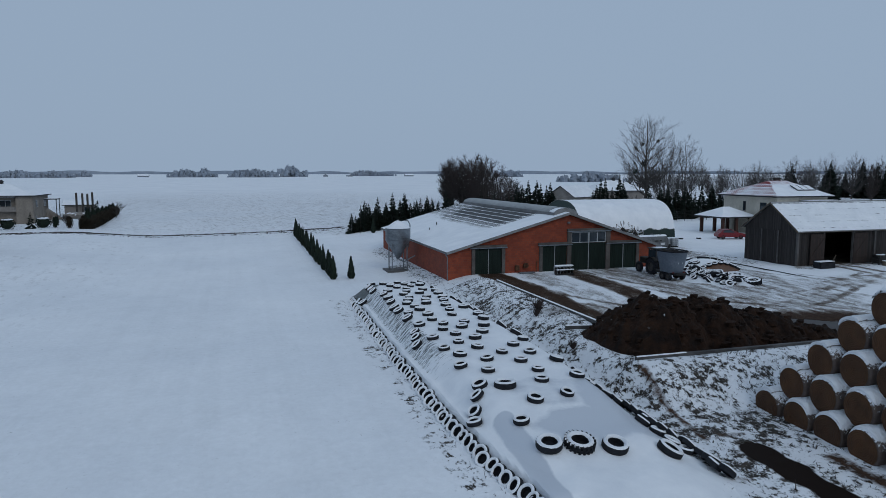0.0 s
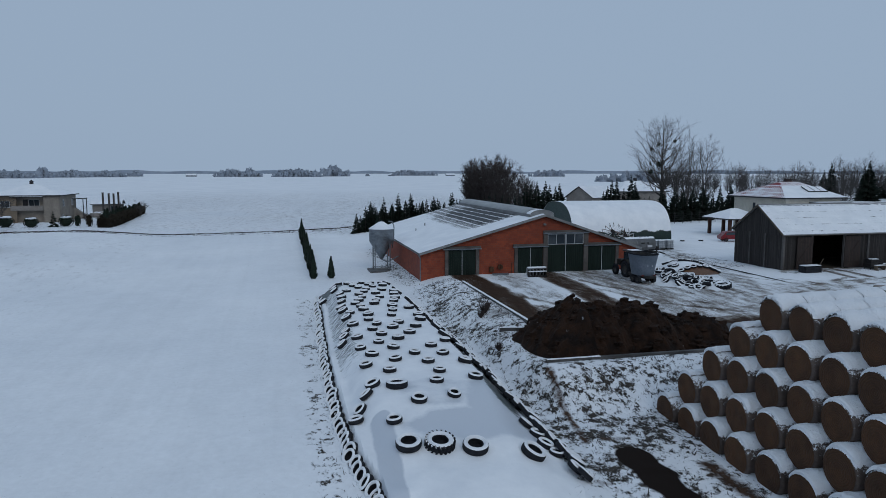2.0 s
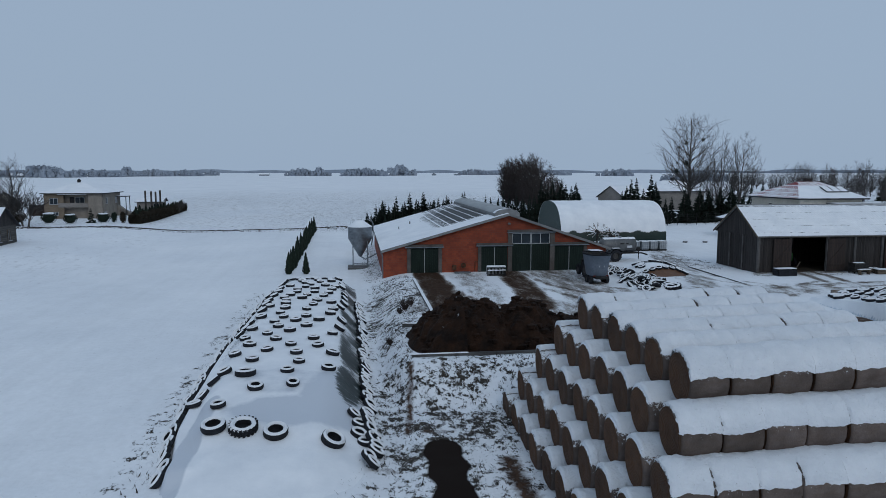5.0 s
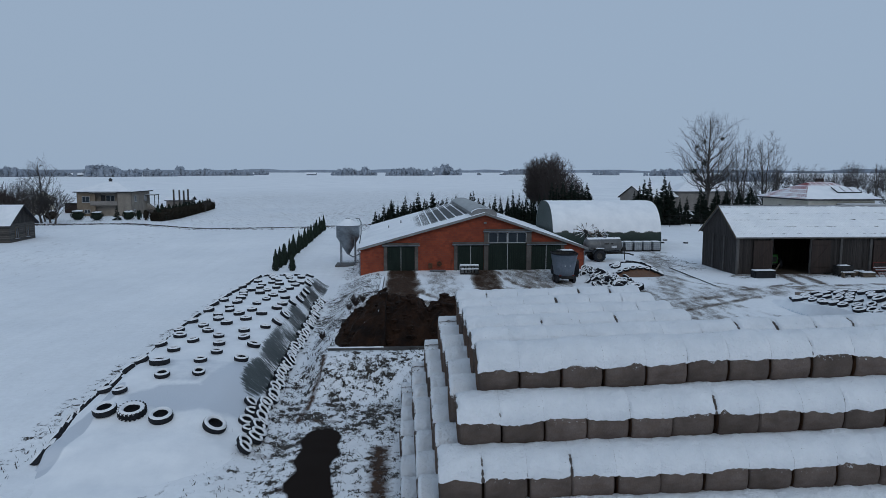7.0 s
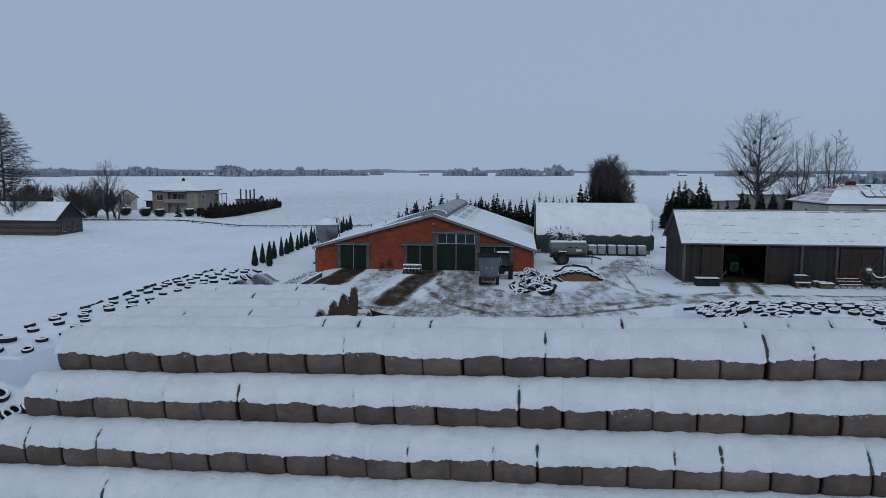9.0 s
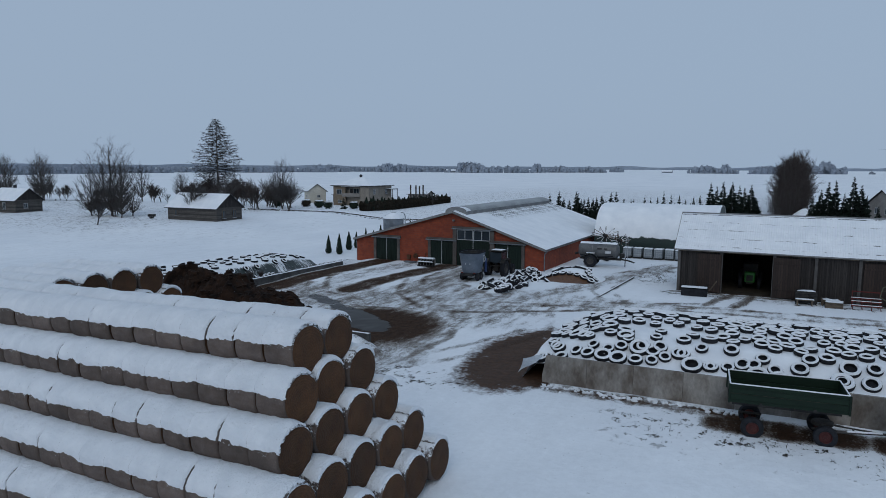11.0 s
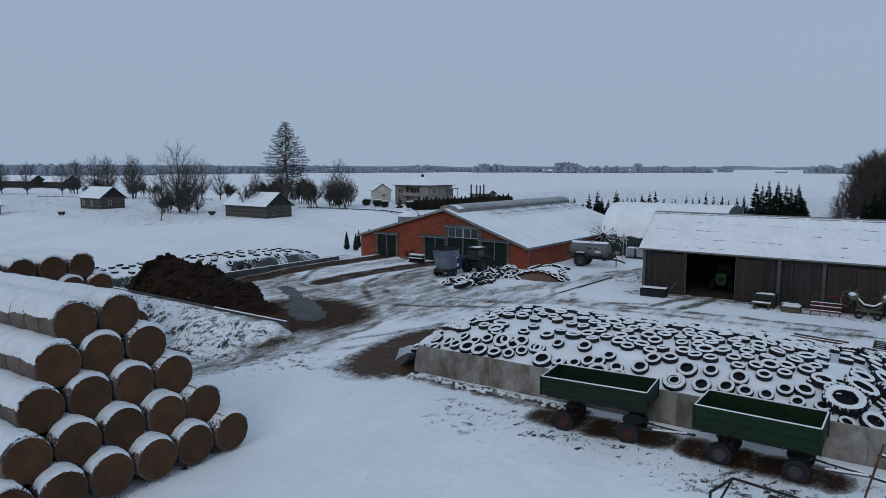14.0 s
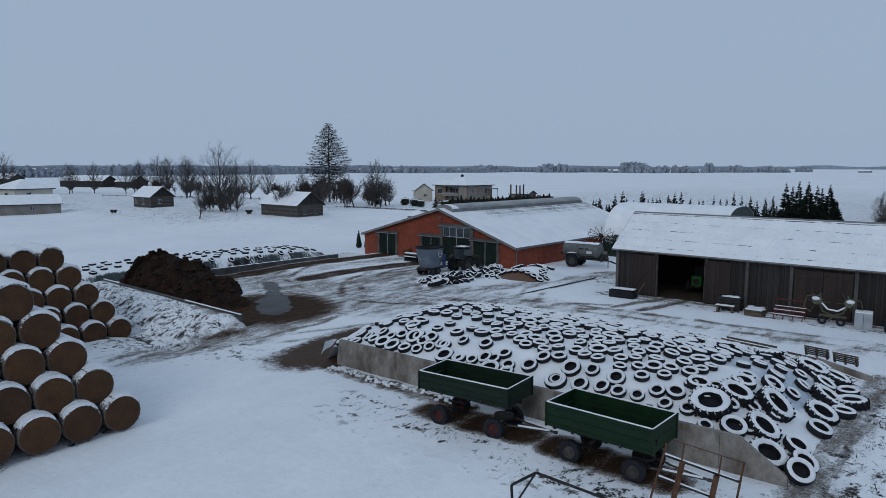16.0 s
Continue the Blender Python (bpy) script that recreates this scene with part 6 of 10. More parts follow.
def farm_trailer(x, y, z, rz, length, width, top, side, paint, rim, label, floor):
    """Four-wheeled tipping trailer: x, y, z under the middle of its box."""
    t = thing("farm_trailer", x, y, z, rz, label, "trailer", "parked trailers")
    hl, hw, zb = length / 2, width / 2, top - side
    part("floor", Geo().box((0, 0, zb + 0.03), (length - 0.06, width - 0.06, 0.06)), floor, t)
    if floor is OLD_TIMBER:
        g = Geo()
        for i in range(8):
            g.box((0, -hw + 0.1 + (i + 0.5) * (width - 0.2) / 8, zb + 0.075), (length - 0.1, (width - 0.2) / 8 - 0.03, 0.03))
        part("floor_board", g, OLD_TIMBER, t)
    for s in (-1, 1):
        for lo, hi in ((0.0, 0.5), (0.5, 1.0)):
            zc, h = zb + side * (lo + hi) / 2, side * (hi - lo) - 0.015
            part("side_board", Geo().box((0, s * (hw - 0.025), zc), (length, 0.045, h), ch=0.01), paint, t)
            part("end_board", Geo().box((s * (hl - 0.025), 0, zc), (0.045, width - 0.1, h), ch=0.01), paint, t)
        g = Geo()
        for i in range(3):
            g.box((0, s * (hw + 0.004), zb + side * (0.15 + 0.33 * i)), (length - 0.02, 0.03, 0.035))
        part("rib", g, paint, t)
        part("corner_post", Geo().box((-hl, s * hw, zb + side / 2), (0.08, 0.08, side + 0.04), ch=0.01), paint, t)
        part("corner_post", Geo().box((hl, s * hw, zb + side / 2), (0.08, 0.08, side + 0.04), ch=0.01), paint, t)
        part("snow_rim", Geo().box((0, s * (hw - 0.02), top + 0.022), (length, 0.065, 0.045), ch=0.018), SNOW, t, "snow on the rim")
        part("snow_rim", Geo().box((s * (hl - 0.02), 0, top + 0.02), (0.06, width - 0.1, 0.04), ch=0.018), SNOW, t, "snow on the rim")
        part("latch", Geo().box((s * (hl + 0.03), -hw + 0.35, zb + side * 0.4), (0.03, 0.06, 0.25)), DARK_STEEL, t)
        part("latch", Geo().box((s * hl * 0.45, -hw - 0.03, zb + 0.03), (0.10, 0.04, 0.14)), DARK_STEEL, t)
        part("chassis_beam", Geo().box((0, s * 0.45, zb - 0.16), (length - 0.3, 0.09, 0.2), ch=0.01), DARK_STEEL, t)
    part("crossbeam", Geo().box((0.3, 0, zb - 0.05), (0.12, width - 0.2, 0.1)), DARK_STEEL, t)
    part("crossbeam", Geo().box((-hl + 0.3, 0, zb - 0.05), (0.12, width - 0.2, 0.1)), DARK_STEEL, t)
    for wx in (-hl + 0.95, hl - 0.75):
        part("axle", Geo().tube((wx, -0.85, 0.44), (wx, 0.85, 0.44), 0.06), DARK_STEEL, t)
        part("spring", Geo().box((wx, 0.5, 0.62), (0.9, 0.08, 0.1), ch=0.02), DARK_STEEL, t)
        part("spring", Geo().box((wx, -0.5, 0.62), (0.9, 0.08, 0.1), ch=0.02), DARK_STEEL, t)
        for s in (-1, 1):
            wheel(t, wx, s * (hw - 0.22), 0.45, 0.27, rim)
    part("turntable", Geo().tube((hl - 0.75, 0, 0.68), (hl - 0.75, 0, 0.80), 0.42, n=20), DARK_STEEL, t)
    g = Geo()
    tip = (hl + 1.55, 0, 0.55)
    for s in (-1, 1):
        g.tube((hl - 0.55, s * 0.48, 0.55), tip, 0.045)
    g.tube((hl + 0.4, -0.3, 0.55), (hl + 0.4, 0.3, 0.55), 0.035)
    g.lathe([(0.05, -0.03), (0.10, -0.03), (0.10, 0.03), (0.05, 0.03)], 10, mat=Matrix.Translation((hl + 1.62, 0, 0.55)), closed=True)
    part("drawbar", g, RIM_GREY, t, "steel drawbar dusted with snow")
    g = Geo()
    for s in (-1, 1):
        g.tube((hl + 0.1, s * 0.33, 0.60), (hl + 1.4, s * 0.06, 0.60), 0.04)
    part("drawbar_snow", g, SNOW, t)
    return t


farm_trailer(67.35, 27.0, -0.40, 6.5, 4.4, 2.12, 2.29, 0.78, PAINT_GREEN, WHEEL_RED, "dark green four-wheeled farm trailer with wooden floor, snow on its rim", OLD_TIMBER)
farm_trailer(73.55, 27.32, -0.42, 0.5, 4.25, 2.1, 2.22, 0.92, PAINT_TRAILER_B, RIM_GREY, "green four-wheeled farm trailer, empty, snow on its rim", PAINT_TRAILER_B)

# feed mixer wagon
mw = thing("feed_mixer_wagon", 40.95, 53.0, gz(41, 53), 3, "pale blue conical feed mixer wagon behind a tractor", "mixer wagon")
g = Geo()
n = 28


def tub(u, a, inset=0.0):
    """Point on the tub: rounded oblong growing towards the rim."""
    k = 0.78 + 0.30 * u
    ex, ey = (1.0 - inset) * k, (1.25 - inset) * k
    c, s = math.cos(a), math.sin(a)
    f = (abs(c) ** 3.2 + abs(s) ** 3.2) ** (-1 / 3.2)
    return (ex * f * c, ey * f * s, 0.72 + 1.85 * u)


g.sheet(33, 8, lambda u, v: tub(v, 2 * math.pi * u))
part("tub", g, PAINT_BLUE, mw, "pale blue painted steel tub")
part("tub_lining", Geo().sheet(33, 6, lambda u, v: tub(v, -2 * math.pi * u, 0.04)), DARK_STEEL, mw)
part("tub_floor", Geo().add([tub(0.12, 2 * math.pi * i / 32, 0.03) for i in range(32)], [tuple(range(32))]), DARK_STEEL, mw)
part("rim_band", Geo().sheet(33, 3, lambda u, v: tuple(a * (1.035 if i < 2 else 1) + (0.10 * v if i == 2 else 0) for i, a in enumerate(tub(1.0, 2 * math.pi * u)))), RUBBER, mw, "black rubber rim")
part("snow_rim", Geo().sheet(33, 4, lambda u, v: tuple(a * (1.0 + 0.05 * v if i < 2 else 1) + (0.10 + 0.02 * math.sin(math.pi * v) if i == 2 else 0) for i, a in enumerate(tub(1.0, 2 * math.pi * u)))), RUBBER, mw)
part("auger", Geo().lathe([(0.5, 0.8), (0.35, 1.0), (0.12, 1.9), (0.0, 1.95)], 14), DARK_STEEL, mw)
part("chassis", Geo().box((0, 0.1, 0.6), (1.1, 3.0, 0.22), ch=0.03), DARK_STEEL, mw)
part("side_panel", Geo().box((1.0, 0.95, 1.3), (0.08, 0.5, 1.3), ch=0.03), BLUE_TRIM, mw, "dark blue side panel")
for s in (-1, 1):
    w_ = wheel(mw, 0, 0, 0.36, 0.28, RIM_GREY)
    w_.matrix_basis = pose(s * 0.75, -0.55, 0, 0, 0, 90)
    w_ = wheel(mw, 0, 0, 0.36, 0.28, RIM_GREY)
    w_.matrix_basis = pose(s * 0.75, 0.25, 0, 0, 0, 90)
part("rear_lamp", Geo().box((-0.6, -1.0, 0.75), (0.22, 0.05, 0.1)), FADED_RED, mw)
part("rear_lamp", Geo().box((0.6, -1.0, 0.75), (0.22, 0.05, 0.1)), FADED_RED, mw)
part("emblem", Geo().lathe([(0.26, 0), (0.32, 0), (0.32, 0.02), (0.26, 0.02)], 20, mat=pose(1.075, 0.25, 2.05, 0, 83, 0), closed=True), WHITE_MARK, mw, "white ring-shaped mark")
g = Geo()
for z_, w_ in ((2.05, 0.5), (1.72, 0.34)):
    g.box((1.09 - (2.05 - z_) * 0.12, 0.25, z_), (0.02, w_, 0.06))
part("mark_bar", g, WHITE_MARK, mw)
for s in (-1, 1):
    part("mark_bar", Geo().box((s * 0.22, -1.17, 1.6), (0.05, 0.02, 0.14)), WHITE_MARK, mw)
part("drawbar", Geo().box((0.2, 1.9, 0.55), (0.18, 1.4, 0.16), ch=0.02), DARK_STEEL, mw)

# tractor hitched to the wagon, nose to the barn
tr = thing("tractor", 42.0, 57.2, gz(42, 57.2), 0, "dirty dark old tractor with flat snowy cab roof", "tractor")
part("bonnet", Geo().box((0, 1.15, 1.15), (0.75, 1.7, 0.62), ch=0.08), TRACTOR_DARK, tr)
part("grille", Geo().box((0, 2.01, 1.12), (0.6, 0.04, 0.5), ch=0.02), DARK_STEEL, tr)
part("gearbox", Geo().box((0, -0.1, 0.8), (0.55, 2.0, 0.55), ch=0.06), TRACTOR_DARK, tr)
part("cab_floor", Geo().box((0, -0.55, 1.05), (1.3, 1.2, 0.1), ch=0.02), TRACTOR_DARK, tr)
for sx in (-0.62, 0.62):
    for sy in (-1.15, 0.05):
        part("cab_post", Geo().box((sx, sy, 1.75), (0.07, 0.07, 1.45), ch=0.01), TRACTOR_DARK, tr)
part("cab_pane", Geo().box((0, 0.06, 1.85), (1.16, 0.02, 1.0)), GLASS, tr)
part("cab_pane", Geo().box((0, -1.16, 1.85), (1.16, 0.02, 1.0)), GLASS, tr)
part("cab_pane", Geo().box((-0.63, -0.55, 1.85), (0.02, 1.1, 1.0)), GLASS, tr)
part("cab_pane", Geo().box((0.63, -0.55, 1.85), (0.02, 1.1, 1.0)), GLASS, tr)
part("cab_roof", Geo().box((0, -0.55, 2.5), (1.5, 1.5, 0.12), ch=0.05), TRACTOR_DARK, tr)
part("snow_cap", Geo().box((0.1, -0.6, 2.575), (1.1, 1.0, 0.04), ch=0.018), SNOW, tr, "snow on the cab roof")
part("seat", Geo().box((0, -0.75, 1.35), (0.45, 0.45, 0.5), ch=0.06), RUBBER, tr)
part("exhaust", Geo().tube((0.3, 0.9, 1.4), (0.3, 0.9, 2.35), 0.04), RUST, tr)
part("steering_wheel", Geo().lathe([(0.18, -0.015), (0.21, 0), (0.18, 0.015)], 14, mat=pose(0, -0.2, 1.6, 30), closed=True), RUBBER, tr)
for s in (-1, 1):
    w_ = wheel(tr, 0, 0, 0.80, 0.42, RIM_GREY, 18)
    w_.matrix_basis = pose(s * 0.85, -0.85, 0, 0, 0, 90)
    w_ = wheel(tr, 0, 0, 0.50, 0.28, RIM_GREY, 14)
    w_.matrix_basis = pose(s * 0.78, 1.35, 0, 0, 0, 90)
    part("mudguard", Geo().sheet(8, 3, lambda u, v: (s * (0.62 + 0.45 * v), -0.85 + 0.92 * math.cos(radians(20 + 120 * u)), 0.80 + 0.92 * math.sin(radians(20 + 120 * u)))), TRACTOR_DARK, tr)
    part("headlamp", Geo().tube((s * 0.25, 2.02, 1.32), (s * 0.25, 2.06, 1.32), 0.08), GLASS, tr)

# slurry tanker
tk = thing("slurry_tanker", 49.0, 68.2, gz(49, 68.2), 6, "grey galvanised slurry tanker with one pair of big wheels", "slurry tanker")
g = Geo().lathe([(0.02, -2.15), (0.5, -2.12), (0.74, -1.98), (0.8, -1.8), (0.8, 1.8), (0.74, 1.98), (0.5, 2.12), (0.02, 2.15)], 24, mat=pose(0, 0, 1.75, 0, 90, 0))
part("tank", g, TANK_GREY, tk, "cylindrical galvanised tank")
for xx in (-1.8, -0.6, 0.6, 1.8):
    part("band", Geo().lathe([(0.80, -0.03), (0.83, -0.03), (0.83, 0.03), (0.80, 0.03)], 24, mat=pose(xx, 0, 1.75, 0, 90, 0)), TANK_GREY, tk)
part("snow_cap", Geo().sheet(20, 8, lambda u, v: (-1.95 + 3.9 * u, 0.83 * math.sin(radians(-32 + 64 * v)), 1.76 + (0.82 + 0.05 * math.sin(math.pi * v)) * math.cos(radians(-32 + 64 * v)))), SNOW, tk, "snow along the tank's top")
part("hatch", Geo().tube((0.2, 0, 2.5), (0.2, 0, 2.72), 0.22, n=16), GALV, tk)
part("hatch", Geo().tube((1.3, 0, 2.5), (1.3, 0, 2.66), 0.14, n=14), GALV, tk)
for s in (-1, 1):
    wheel(tk, -0.75, s * 0.98, 0.68, 0.46, RIM_GREY, 14)
    part("mudguard", Geo().sheet(10, 2, lambda u, v: (-0.75 + 0.85 * math.cos(radians(160 - 140 * u)), s * (0.74 + 0.52 * v), 0.68 + 0.80 * math.sin(radians(160 - 140 * u)))), GALV, tk)
    part("mudguard_snow", Geo().box((-0.75, s * 1.0, 1.52), (0.9, 0.5, 0.05), ch=0.02), SNOW, tk)
part("chassis", Geo().box((0.2, 0, 0.85), (4.4, 0.7, 0.18), ch=0.02), DARK_STEEL, tk)
part("drawbar", Geo().pipe([(2.2, 0, 0.85), (3.1, 0, 0.75), (3.75, 0, 0.55)], 0.08, 8), DARK_STEEL, tk)
part("jack", Geo().tube((2.75, 0.2, 0.02), (2.75, 0.2, 1.05), 0.05), DARK_STEEL, tk)
part("pump", Geo().box((2.45, 0, 1.25), (0.5, 0.7, 0.5), ch=0.08), DARK_STEEL, tk)
part("valve", Geo().tube((-2.15, 0, 1.4), (-2.55, 0, 1.25), 0.12, n=12), DARK_STEEL, tk)
part("hose", Geo().pipe([(-1.9, -0.85, 1.3), (-0.2, -0.95, 1.1), (1.6, -0.88, 1.25)], 0.06, 8), RUBBER, tk)
for k, w_ in enumerate((0.5, 0.32)):
    part("letter_bar", Geo().box((0.15 + k * 0.62, -0.795, 1.98), (w_, 0.03, 0.13)), DARK_STEEL, tk, "dark bar of lettering")
part("sign_plate", Geo().box((1.05, -0.82, 1.62), (0.62, 0.03, 0.26)), WHITE_MARK, tk)

# folded rotary hay rake behind the tanker, its tine arms in the air
rake = thing("hay_rake", 48.4, 73.2, gz(48.4, 73.2), 0, "folded rotary hay rake, snow on its raised tine arms", "hay rake")
part("frame_post", Geo().box((0, 0, 1.3), (0.16, 0.16, 2.7), ch=0.02), DARK_STEEL, rake)
part("frame_beam", Geo().box((0.9, 0, 0.75), (2.6, 0.14, 0.16), ch=0.02), DARK_STEEL, rake)
part("gear_hub", Geo().tube((-0.1, 0, 2.75), (0.1, 0, 2.95), 0.3, n=14), DARK_STEEL, rake)
part("gear_hub", Geo().tube((1.6, 0, 2.25), (1.75, 0, 2.45), 0.25, n=14), DARK_STEEL, rake)
random.seed(41)
for cx, cz, n, ln in ((0.0, 2.85, 13, 1.55), (1.68, 2.35, 11, 1.2)):
    for k in range(n):
        a = 2 * math.pi * k / n + random.uniform(-0.1, 0.1)
        tip = Vector((cx + ln * math.cos(a), 0.35 * math.sin(a * 2), cz + ln * 0.62 * math.sin(a) + 0.15))
        arm = part("tine_arm", Geo().tube((cx, 0, cz), tip, 0.035, 0.025, 6), RUST, rake)
        part("tine", Geo().tube(tip, tip + Vector((0.1, -0.1, -0.45)), 0.02, 0.012, 5).tube(tip - Vector((0.12 * math.cos(a), 0, 0)), tip + Vector((-0.05, -0.1, -0.5)), 0.02, 0.012, 5), DARK_STEEL, arm)
        part("arm_snow", Geo().tube((cx + 0.3 * math.cos(a), 0, cz + 0.3 * 0.62 * math.sin(a) + 0.05), tip + Vector((0, 0, 0.035)), 0.035, 0.02, 5), SNOW, arm, "snow along the arm")
for s_ in (-0.5, 0.5):
    wheel(rake, 0.4, s_, 0.32, 0.2)
part("guard_frame", Geo().pipe([(2.5, 0.5, 0.1), (2.5, 0.5, 2.6), (2.5, -0.5, 2.6), (2.5, -0.5, 0.1)], 0.035, 8), PALE_STEEL, rake)

# row of liquid tanks in cages
ibc = thing("caged_tank", 50.2, 77.3, gz(50, 77.3), 0, "white plastic tank in a steel cage, snow on top", "tank", "row of caged tanks")
part("bottle", Geo().box((0, 0, 0.66), (0.96, 1.1, 0.98), ch=0.08), IBC_WHITE, ibc)
part("pallet", Geo().box((0, 0, 0.08), (1.0, 1.2, 0.14), ch=0.01), DARK_STEEL, ibc)
g = Geo()
for k in range(5):
    for s in (-1, 1):
        g.tube((-0.5 + 0.25 * k, s * 0.58, 0.15), (-0.5 + 0.25 * k, s * 0.58, 1.16), 0.015, n=5)
        g.tube((s * 0.5, -0.58 + 0.29 * k, 0.15), (s * 0.5, -0.58 + 0.29 * k, 1.16), 0.015, n=5)
for z in (0.35, 0.6, 0.88, 1.16):
    for s in (-1, 1):
        g.tube((-0.5, s * 0.58, z), (0.5, s * 0.58, z), 0.015, n=5)
        g.tube((s * 0.5, -0.58, z), (s * 0.5, 0.58, z), 0.015, n=5)
part("cage", g, GALV, ibc)
part("cap", Geo().tube((0, 0, 1.14), (0, 0, 1.2), 0.12), DARK_STEEL, ibc)
part("snow_cap", Geo().box((0, 0, 1.21), (1.0, 1.14, 0.09), ch=0.04), SNOW, ibc, "snow on the tank")
for k in range(1, 8):
    copy_thing(ibc, pose(50.2 + 1.19 * k, 77.3 + 0.08 * math.sin(k * 2.1), gz(50, 77.3), 0, 0, 4 * math.sin(k * 3.7)))

# white-topped scraper before the barn
sc = thing("yard_scraper", 33.0, 58.7, gz(33, 58.7), 0, "grey box scraper with snow on its ledges", "scraper")
part("back_plate", Geo().box((0, 0.2, 0.5), (1.9, 0.08, 0.75), ch=0.02), PALE_STEEL, sc)
part("snow_ledge", Geo().box((0, 0.0, 0.9), (1.85, 0.5, 0.12), ch=0.05), SNOW, sc, "snow on the ledge")
part("snow_ledge", Geo().box((0, -0.25, 0.55), (1.8, 0.35, 0.08), ch=0.03), SNOW, sc)
for k in range(6):
    part("rib", Geo().box((-0.85 + 0.34 * k, -0.05, 0.38), (0.07, 0.42, 0.7), ch=0.01), DARK_STEEL, sc)
part("foot_bar", Geo().box((0, -0.3, 0.1), (1.9, 0.12, 0.16), ch=0.02), DARK_STEEL, sc)

# heap of old tyres between barn and yard
random.seed(77)
hx, hy = (44.6, 59.2), (45.4, 48.6)
for k in range(112):
    u = ((k * 0.618) % 1) ** 0.9
    cx, cy = hx[0] + (hy[0] - hx[0]) * u, hx[1] + (hy[1] - hx[1]) * u
    off = random.gauss(0, 0.5 + 0.4 * u)
    x, y = cx + off, cy + random.gauss(0, 0.3)
    z = 0.1 + 0.55 * math.exp(-(off / 0.6) ** 2) * random.uniform(0.4, 1.0)
    put_tyre(random.choice(SMALL + WIDE[:1]), Matrix.Translation((x, y, gz(x, y) + z)) @ pose(0, 0, 0, random.uniform(-48, 48), random.uniform(-48, 48), 0), "tyres in the heap", "used black tyre with snow, thrown on a heap", single=k < 16)
for x, y, a in ((45.9, 48.3, 6), (45.0, 49.4, 30), (45.7, 50.6, -20)):
    put_tyre(TRACTOR[1], Matrix.Translation((x, y, gz(x, y) + 0.3)) @ pose(0, 0, 0, a, -10, 0), "tyres in the heap", "lugged tractor tyre with snow, lying on a heap")
if "tyres in the heap" in REST:
    lone("tyre_rest", REST["tyres in the heap"], [RUBBER, SNOW], "used black tyres with snow, thrown together", "tyres", kind="stuff")
lone("heap_snow", Geo().sheet(24, 30, lambda u, v: (42.6 + 4.8 * u, 47.6 + 12.4 * v, gz(44, 52) - 0.1 + 0.42 * math.exp(-(near_seg(42.6 + 4.8 * u, 47.6 + 12.4 * v, hx, hy) / 0.75) ** 2))), SNOW, "snow drift under the tyre heap", "snow", kind="stuff")
# sand heap under snow and tyres
SANDC = (49.0, 58.6)


def sand_z(x, y):
    d = math.hypot((x - SANDC[0]) / 3.1, (y - SANDC[1]) / 3.9)
    return gz(x, y) - 0.08 + 1.05 * max(0, 1 - d * d) ** 1.1 * ss(-3.4, -2.2, y - SANDC[1] + 0.05 * wavy(x, y, 2))


grid_thing("sand_mound", 40, 46, lambda u, v: (SANDC[0] - 3.4 + 6.8 * u, SANDC[1] - 4.2 + 8.4 * v, sand_z(SANDC[0] - 3.4 + 6.8 * u, SANDC[1] - 4.2 + 8.4 * v)),
           make_tarp_snow("snowy_sand", (0.105, 0.048, 0.022)), lambda p: {"bare": 1.4 * (1 - ss(-2.3, -1.7, p[1] - SANDC[1])) * oval(p[0], p[1], (49.0, 55.9), 2.6, 1.7, 0.3), "glaze": 0.0}, "brown sand heap, snow on its back", "sand heap")
random.seed(78)
for k in range(24):
    a = radians(random.uniform(-10, 190))
    rr_ = random.uniform(0.45, 0.85)
    x, y = SANDC[0] + 3.0 * rr_ * math.cos(a), SANDC[1] - 0.7 + 3.4 * rr_ * math.sin(a)
    put_tyre(random.choice(SMALL), on_slope(sand_z, x, y, 0.09, 0, 8), "tyres on the sand heap", "used black tyre with snow on a sand heap", single=False)
for x in np.linspace(46.6, 51.2, 8):
    y = SANDC[1] - 1.9 + 0.35 * abs(x - 49) ** 1.2 * -0.1
    put_tyre(random.choice(SMALL), on_slope(sand_z, x, y, 0.09, 0, 4), "tyres on the sand heap", "used black tyre with snow on a sand heap", single=False)
lone("tyre_rest", REST["tyres on the sand heap"], [RUBBER, SNOW], "used black tyres with snow on the sand heap", "tyres", kind="stuff")
# beam lying on the snow
e = thing("steel_beam", 53.9, 55.9, gz(54, 55.9), -2.2, "long steel beam lying in the snow", "beam")
part("flange", Geo().box((0, 0, 0.10), (0.14, 11.5, 0.02)), DARK_STEEL, e)
part("web", Geo().box((0, 0, 0.05), (0.03, 11.5, 0.09)), DARK_STEEL, e)
part("snow_cap", Geo().box((-0.02, 0, 0.125), (0.09, 11.2, 0.035), ch=0.012), SNOW, e)


# ---- clutter along the shed ----
def shed_front(x, dy):
    return gz(x, SY_S + dy)


